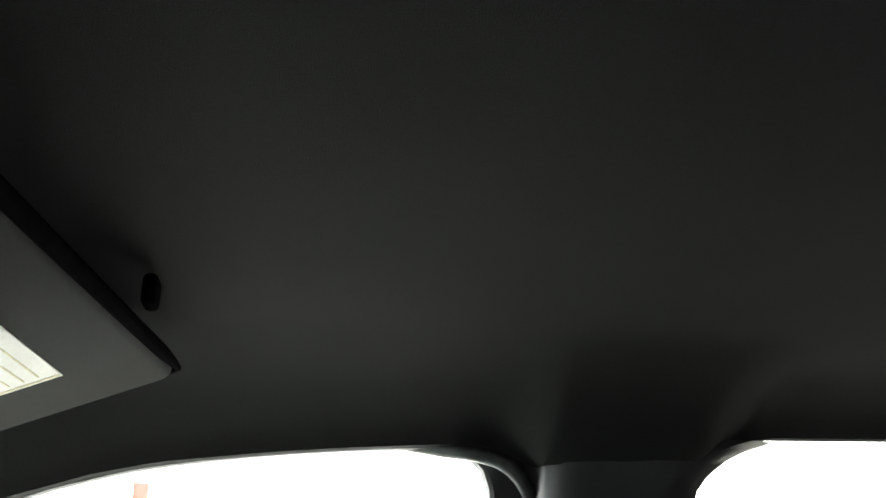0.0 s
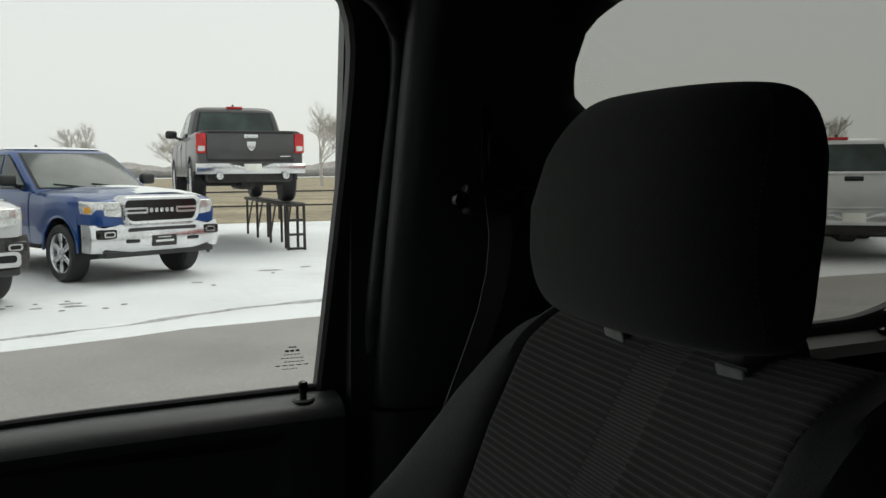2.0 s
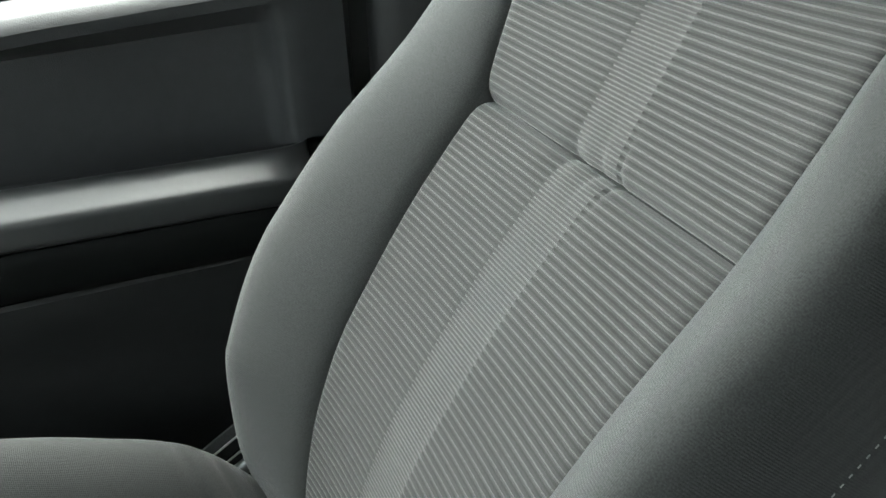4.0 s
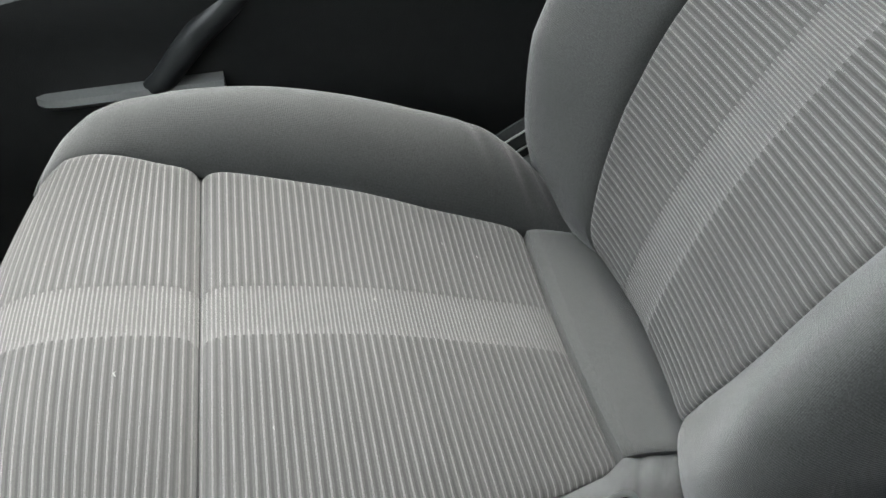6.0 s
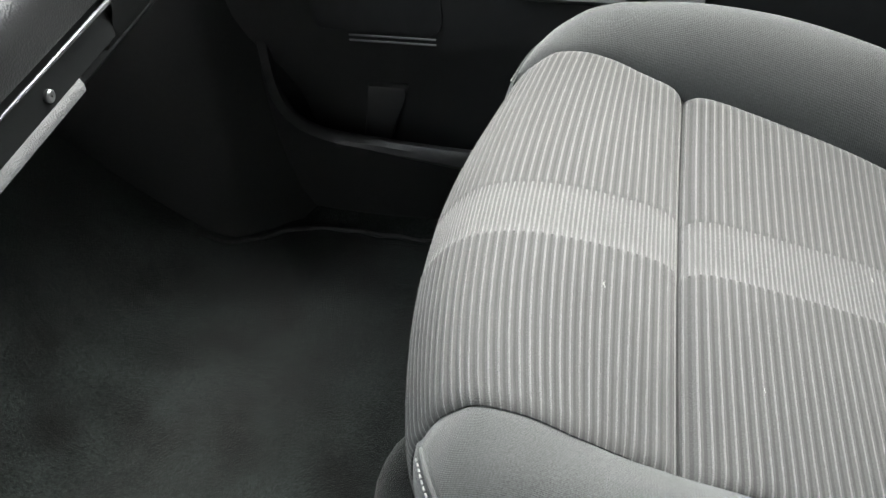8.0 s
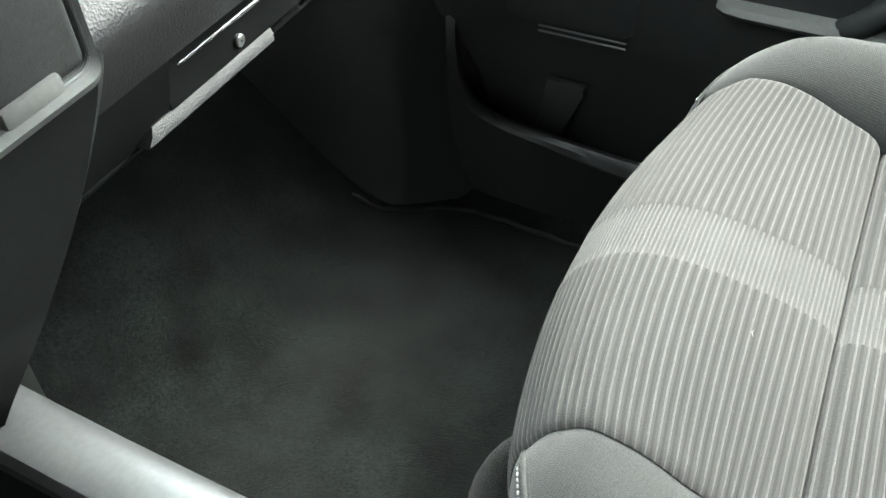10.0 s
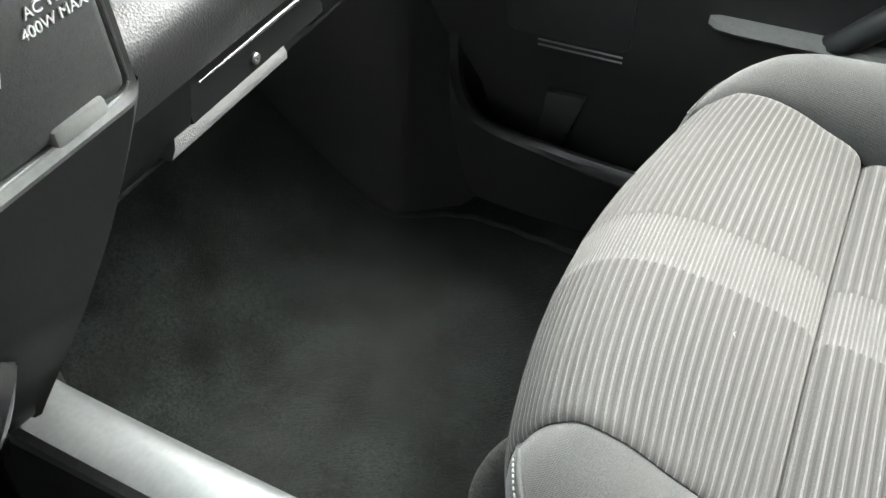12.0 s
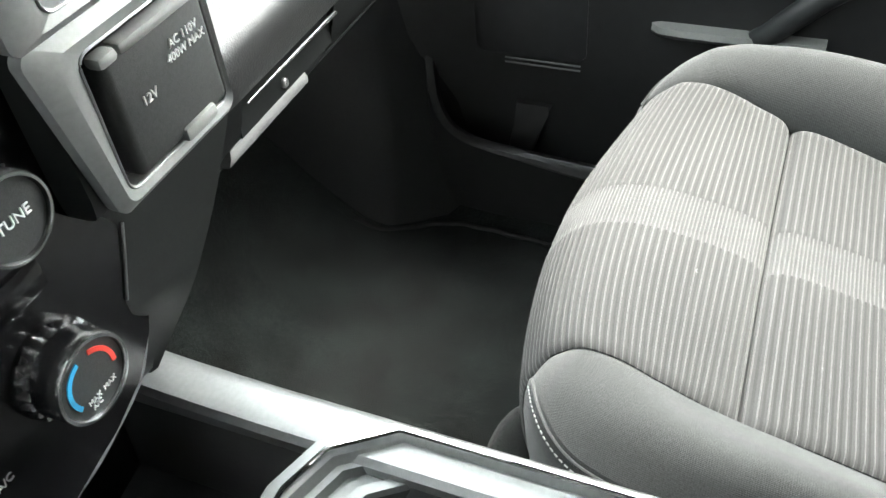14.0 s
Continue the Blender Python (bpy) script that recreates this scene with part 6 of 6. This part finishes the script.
        bm = bmesh.new()
        box(bm, min(sx * 0.66, sx * 0.93), max(sx * 0.66, sx * 0.93), 2.66, 2.885, 0.625, 0.755, 0.03, 3)
        box(bm, min(sx * 0.36, sx * 0.56), max(sx * 0.36, sx * 0.56), 2.85, 2.934, 0.56, 0.615, 0.02, 2)
        fog = part("fog_lamp", bm, M_GLOSS, t, "black fog lamp pocket")
        bm = bmesh.new()
        ring_slab(bm, rounded(sx * 0.78, 0.69, 0.16, 0.075, 0.03, 4), rounded(sx * 0.78, 0.69, 0.12, 0.045, 0.02, 4), "y", 2.85, 2.895)
        part("lamp_ring", bm, M_VCHROME, fog, "bright ring")
        for yy in (fy, ry):
            wheel(t, sx * 0.87, yy, r, 0.27)
    bumper = M_VCHROME if style != "rugged" else M_STEEL
    bm = bmesh.new()
    secs = []
    for x in np.linspace(-0.98, 0.98, 17):
        bend = 0.16 * abs(x) ** 3
        secs.append([(x, 2.66 - bend, 0.45), (x, 2.88 - bend, 0.44), (x, 2.925 - bend, 0.52), (x, 2.935 - bend, 0.62), (x, 2.925 - bend, 0.74), (x, 2.88 - bend, 0.815), (x, 2.66 - bend, 0.825)])
    loft(bm, secs, closed=True, caps=True)
    part("front_bumper", bm, bumper, t, "bright front bumper")
    bm = bmesh.new()
    box(bm, -0.52, 0.52, 2.90, 2.940, 0.715, 0.765, 0.02, 2)
    box(bm, -0.84, 0.84, 2.62, 2.87, 0.37, 0.455, 0.03, 2)
    part("air_dam", bm, M_PLASTIC, t, "black lower air dam")
    # grille: bright surround, dark inset, bars
    bm = bmesh.new()
    big, small = rounded(0, 0.995, 1.24, 0.42, 0.12, 5), rounded(0, 0.995, 1.08, 0.285, 0.08, 5)
    big, small = ([(x * (1 + 0.35 * (z - 0.995)), z) for x, z in o] for o in (big, small))
    edge = [((p[0] + q[0]) / 2, (p[1] + q[1]) / 2) for p, q in zip(big, small)]
    loft(bm, [[(p[0], y, p[1]) for p in o] for o, y in ((big, 2.74), (big, 2.86), (edge, 2.925), (small, 2.90), (small, 2.74))], closed=True)
    gs = part("grille_surround", bm, M_VCHROME if style != "rugged" else M_PLASTIC, t, "grille surround")
    bm = bmesh.new()
    extrude_poly(bm, rounded(0, 0.995, 1.14, 0.31, 0.08, 4), "y", 2.72, 2.868)
    for k in range(7):
        box(bm, -0.54, 0.54, 2.865, 2.875, 0.872 + 0.04 * k, 0.880 + 0.04 * k)
    part("grille_mesh", bm, M_GLOSS, t, "black grille inset")
    bm = bmesh.new()
    for sx in (1, -1):
        ring_slab(bm, rounded(sx * 0.385, 0.995, 0.34, 0.085, 0.02, 3), rounded(sx * 0.385, 0.995, 0.29, 0.030, 0.012, 3), "y", 2.86, 2.905)
    for k in range(5):
        q = -0.16 + 0.08 * k
        box(bm, q - 0.028, q + 0.028, 2.86, 2.91, 0.962, 1.028, 0.012, 1)
    part("grille_badge", bm, M_VCHROME, gs, "plain bright badge shapes")
    if style == "rugged":
        bm = bmesh.new()
        extrude_poly(bm, rounded(0, 0.56, 1.62, 0.17, 0.05, 4), "y", 2.80, 2.955, 0.01)
        part("skid_plate", bm, M_P_SILVER, t, "silver skid plate low on the bumper")
        for sx in (1, -1):
            bm = bmesh.new()
            extrude_poly(bm, rounded(sx * 0.66, 0.57, 0.20, 0.08, 0.035, 4), "y", 2.94, 2.962)
            part("hook_slot", bm, M_GLOSS, t, "dark tow hook slot")
    if style == "snowy":
        rng = random.Random(31)
        bm = bmesh.new()
        secs = []
        for y in np.linspace(1.28, 2.66, 34):
            lo_x = -0.80 + 0.04 * rng.uniform(-1, 1)
            hi_x = 0.10 + 0.34 * noise.noise(Vector((y * 2.1, 3, 1))) + 0.05 * rng.uniform(-1, 1) - 0.25 * max(0, 1.6 - y)
            secs.append([(x, y, deck(x, y) + 0.003 + 0.010 * math.sin(math.pi * u) ** 0.5) for u in np.linspace(0, 1, 16) for x in [lo_x + (hi_x - lo_x) * u]])
        loft(bm, secs)
        part("snow_dusting", bm, M_SNOW, t, "thin snow lying on the bonnet")
        bm = bmesh.new()
        secs = []
        for z in (1.875, 1.89, 1.905, 1.915, 1.925):
            secs.append([(x * 0.985, y * 0.985, q + 0.014) for x, y, q in cab_line(z)])
        loft(bm, secs, closed=True, caps=True)
        part("roof_snow", bm, M_SNOW, t, "thin snow lying on the roof")
    bm = bmesh.new()
    box(bm, -0.19, 0.19, 2.925, 2.942, 0.50, 0.65, 0.006, 1)
    plate = part("front_plate", bm, M_PLASTIC, t, "dark dealer plate")
    bm = bmesh.new()
    box(bm, -0.14, 0.14, 2.941, 2.945, 0.555, 0.585)
    box(bm, -0.10, 0.10, 2.941, 2.945, 0.615, 0.628)
    part("plate_print", bm, M_INK, plate, "pale bars of print", smooth=False)
    # dark wheel-arch mouldings and a bright trim line along the sides
    for sx in (1, -1):
        for yy in (fy, ry):
            bm = bmesh.new()
            arc = [(sx * 0.978, yy + 0.50 * math.cos(a), r + 0.51 * math.sin(a)) for a in np.linspace(0.05, math.pi - 0.05, 18)]
            tube(bm, arc, 0.018, 6)
            part("arch_moulding", bm, paintwork, t)
    # rear
    bm = bmesh.new()
    box(bm, -0.80, 0.80, -2.95, -2.88, 0.78, 1.34, 0.025, 2)
    tg = part("tailgate", bm, paintwork, t, "flat tailgate")
    bm = bmesh.new()
    box(bm, -0.78, 0.78, -2.975, -2.94, 1.30, 1.345, 0.015, 2)
    box(bm, -0.78, 0.78, -2.962, -2.94, 0.80, 0.83, 0.01, 1)
    part("tailgate_lip", bm, paintwork if style != "dark" else M_PLASTIC, tg, "tailgate top lip")
    bm = bmesh.new()
    box(bm, -0.13, 0.13, -2.972, -2.93, 1.21, 1.28, 0.012, 2)
    part("tailgate_handle", bm, M_VCHROME if style == "dark" else M_GLOSS, tg, "tailgate handle")
    if style == "dark":
        bm = bmesh.new()
        extrude_poly(bm, [(-0.085, 1.15), (0.085, 1.15), (0.075, 1.04), (0.02, 0.98), (-0.02, 0.98), (-0.075, 1.04)], "y", -2.97, -2.945, 0.008)
        box(bm, 0.52, 0.72, -2.958, -2.94, 0.865, 0.89, 0.004, 1)
        part("tailgate_badge", bm, M_VCHROME, tg, "plain bright badge shapes")
    bm = bmesh.new()
    secs = []
    for x in np.linspace(-0.99, 0.99, 15):
        step = 0.05 if abs(x) < 0.28 else 0.0
        bend = 0.10 * abs(x) ** 4
        secs.append([(x, -2.80, 0.56), (x, -3.06 + bend, 0.56), (x, -3.09 + bend, 0.62), (x, -3.09 + bend, 0.70 - step), (x, -3.04 + bend, 0.75 - step), (x, -2.80, 0.76)])
    loft(bm, secs, closed=True, caps=True)
    part("rear_bumper", bm, M_VCHROME, t, "chrome rear bumper")
    bm = bmesh.new()
    box(bm, -0.16, 0.16, -3.105, -3.085, 0.60, 0.74, 0.006, 1)
    part("rear_plate", bm, M_LABEL, t, "pale plate with dark bars")
    for sx in (1, -1):
        bm = bmesh.new()
        disc_lathe(bm, [(0.055, 0), (0.062, 0.10), (0.062, 0.22), (0.045, 0.22), (0.045, 0.12)], pose(sx * 0.60, -2.90, 0.52, 90, 0, 0), 20)
        part("exhaust_tip", bm, M_VCHROME, t, "chrome exhaust tip")
    bm = bmesh.new()
    box(bm, -0.78, 0.78, -2.85, 2.6, 0.40, 0.60, 0.05, 1)
    box(bm, -0.15, 0.15, -2.4, -1.2, 0.26, 0.44, 0.05, 1)
    tube(bm, [(-0.85, ry, 0.40), (0.85, ry, 0.40)], 0.06, 10)
    part("chassis", bm, M_STEEL, t, "dark chassis and axle")
    bm = bmesh.new()
    box(bm, -0.16, 0.16, -1.02, -0.93, 1.875, 1.925, 0.012, 2)
    part("brake_lamp", bm, M_TAIL, t, "high red brake lamp")
    bm = bmesh.new()
    tube(bm, [(0.0, -0.72, 1.91), (0.0, -0.80, 1.97), (0.0, -0.84, 1.96)], [0.03, 0.02, 0.01], 8)
    part("roof_aerial", bm, M_PLASTIC, t, "small roof aerial fin")
    t.matrix_basis = m
    return t


def heading(x, y, z, vx, vy, pitch=0.0):
    return pose(x, y, z, pitch, 0, math.degrees(math.atan2(vy, vx)) - 90)


def place_front(x, y, vx, vy, z=GZ):
    """Pose of a pickup whose front axle stands at (x, y) and nose points along (vx, vy)."""
    d = math.hypot(vx, vy)
    return heading(x - vx / d * 1.90, y - vy / d * 1.90, z, vx, vy)


pickup("metallic blue crew-cab pickup with chrome bumper, dusted with snow", place_front(13.15, 0.16, -0.865, -0.50), M_P_BLUE, "snowy")
pickup("pale silver pickup with a black grille, beside a blue one", place_front(10.75, 2.45, -0.865, -0.50), M_P_SILVER, "rugged")
pickup("dark grey pickup parked up on a steel display rack", heading(18.85, -1.95, GZ + 0.92, 0.999, 0.035), M_P_GREY, "dark")
pickup("red pickup seen from behind, parked in a row", heading(11.75, -8.35, GZ, 0.707, -0.707) @ Matrix.Scale(1.08, 4), M_P_RED, "chrome")
pickup("white pickup seen from behind, parked in a row", heading(12.72, -12.52, GZ, 0.79, -0.61) @ Matrix.Scale(1.06, 4), M_P_WHITE, "chrome")

# ---- display rack under the grey pickup ----
rack = thing("display_rack", "dark steel display rack on thin posts with a ladder end", "display rack", at=(18.85, -1.95, GZ))
mr = heading(0, 0, 0, 0.999, 0.035)
for sx in (-0.87, 0.87):
    bm = bmesh.new()
    box(bm, sx - 0.16, sx + 0.16, -2.6, 2.6, 0.84, 0.915, 0.01, 1, mr)
    part("track_beam", bm, M_STEEL, rack)
    for y in (-2.2, -0.6, 1.0, 2.4):
        for dx in (-0.12, 0.12):
            bm = bmesh.new()
            tube(bm, [(sx + dx, y, 0.0), (sx + dx, y, 0.86)], 0.028, 8)
            bmesh.ops.transform(bm, matrix=mr, verts=bm.verts)
            part("post", bm, M_STEEL, rack)
        bm = bmesh.new()
        tube(bm, [(sx - 0.12, y, 0.15), (sx + 0.12, y + 0.6, 0.84)], 0.02, 6)
        bmesh.ops.transform(bm, matrix=mr, verts=bm.verts)
        part("brace", bm, M_STEEL, rack)
bm = bmesh.new()
for sx in (0.71, 1.03):
    tube(bm, [(sx, -2.62, 0.0), (sx, -2.60, 0.90)], 0.028, 8)
for z in (0.03, 0.30, 0.58, 0.88):
    tube(bm, [(0.71, -2.61, z), (1.03, -2.61, z)], 0.024, 8)
bmesh.ops.transform(bm, matrix=mr, verts=bm.verts)
part("ladder_end", bm, M_STEEL, rack, "ladder-like end frame")

# ---- wire fence along the field ----
fence = thing("rail_fence", "low dark rail fence at the edge of the field", "fence", at=(27.5, 0, GZ))
for i, y in enumerate(np.arange(-14, 16, 2.4)):
    bm = bmesh.new()
    tube(bm, [(0.0, y, 0), (0.0, y, 0.95)], 0.04, 6)
    part("post", bm, M_STEEL, fence)
for z in (0.45, 0.9):
    bm = bmesh.new()
    box(bm, -0.02, 0.02, -16, 16, z - 0.025, z + 0.025)
    part("rail", bm, M_STEEL, fence, smooth=False)


# ---- bare trees far off ----
def bare_tree(label, x, y, height, seedling):
    rng = random.Random(seedling)
    t = thing("bare_tree", label, "tree", "bare trees beyond the field", at=(x, y, GZ))
    bm = bmesh.new()
    tube(bm, [(0, 0, 0), (0.1, 0.05, height * 0.25), (0.0, 0.1, height * 0.45)], [height * 0.022, height * 0.017, height * 0.010], 7)
    part("trunk", bm, M_BARK, t)
    bm = bmesh.new()
    def branch(p, d, length, r, depth):
        q = p + d * length
        tube(bm, [p, p.lerp(q, 0.5) + Vector((rng.uniform(-1, 1), rng.uniform(-1, 1), rng.uniform(0, 1))) * length * 0.06, q], [r, r * 0.8, r * 0.55], 4, False)
        if depth:
            for _ in range(5 if depth > 1 else 8):
                e = (d + Vector((rng.uniform(-1, 1), rng.uniform(-1, 1), rng.uniform(-0.3, 0.8))) * 0.75).normalized()
                branch(p.lerp(q, rng.uniform(0.45, 1.0)), e, length * rng.uniform(0.5, 0.75), r * 0.55, depth - 1)
    for _ in range(9):
        a = rng.uniform(0, 6.28)
        d = Vector((math.cos(a) * 0.7, math.sin(a) * 0.7, rng.uniform(0.5, 1.2))).normalized()
        branch(Vector((0, 0, height * rng.uniform(0.18, 0.42))), d, height * rng.uniform(0.25, 0.36), height * 0.0058, 3)
    part("crown", bm, M_BARK, t, "bare twiggy crown")
    return t


for i, (x, y, hgt) in enumerate([(120, 20, 9), (118, 6, 8), (115, -5.5, 7), (90, -19, 9.5), (95, -25, 8), (80, -58, 8), (60, -34, 7), (85, -82, 9), (120, 30, 9)]):
    bare_tree("bare grey winter tree beyond the field", x, y, hgt, 20 + i)

# far tree line and a low house
bm = bmesh.new()
rng = random.Random(5)
pts = []
for i, a in enumerate(np.linspace(radians(-75), radians(35), 260)):
    h = 5.0 + 2.5 * noise.noise(Vector((a * 14, 0, 0))) + rng.uniform(0, 1.2)
    pts.append((360 * math.cos(a), 360 * math.sin(a), h))
loft(bm, [[(x, y, GZ) for x, y, h in pts], [(x * 0.99, y * 0.99, GZ + h * 0.6) for x, y, h in pts], [(x, y, GZ + h) for x, y, h in pts], [(x * 1.02, y * 1.02, GZ) for x, y, h in pts]])
tagged(solid("far_woods", bm, M_FARWOOD, "hazy grey line of far bare woods", "woods", kind="stuff"))
house = thing("far_house", "low grey house with a dark pitched roof, far off", "house", at=(84, -92, GZ))
bm = bmesh.new()
box(bm, -5, 5, -6, 6, 0, 3.0)
part("wall", bm, M_SIDING, house, smooth=False)
bm = bmesh.new()
extrude_poly(bm, [(-6.6, 3.0), (6.6, 3.0), (0, 5.2)], "x", -5.4, 5.4)
part("roof", bm, M_ROOFING, house, smooth=False)

# red banner on a pole
banner = thing("pole_banner", "faded red banner on a dark pole", "banner", at=(19.4, 3.35, GZ))
bm = bmesh.new()
tube(bm, [(0, 0, 0), (0, 0, 3.3)], 0.05, 10)
part("pole", bm, M_STEEL, banner)
bm = bmesh.new()
loft(bm, [[(0.02 * math.sin(z * 4), y + 0.05 * math.sin(z * 3), z) for y in (-0.16, 0.0, 0.16, 0.165, 0.0, -0.165)] for z in np.linspace(3.15, 3.85, 8)], closed=True, caps=True)
part("cloth", bm, M_P_RED, banner, "red cloth")
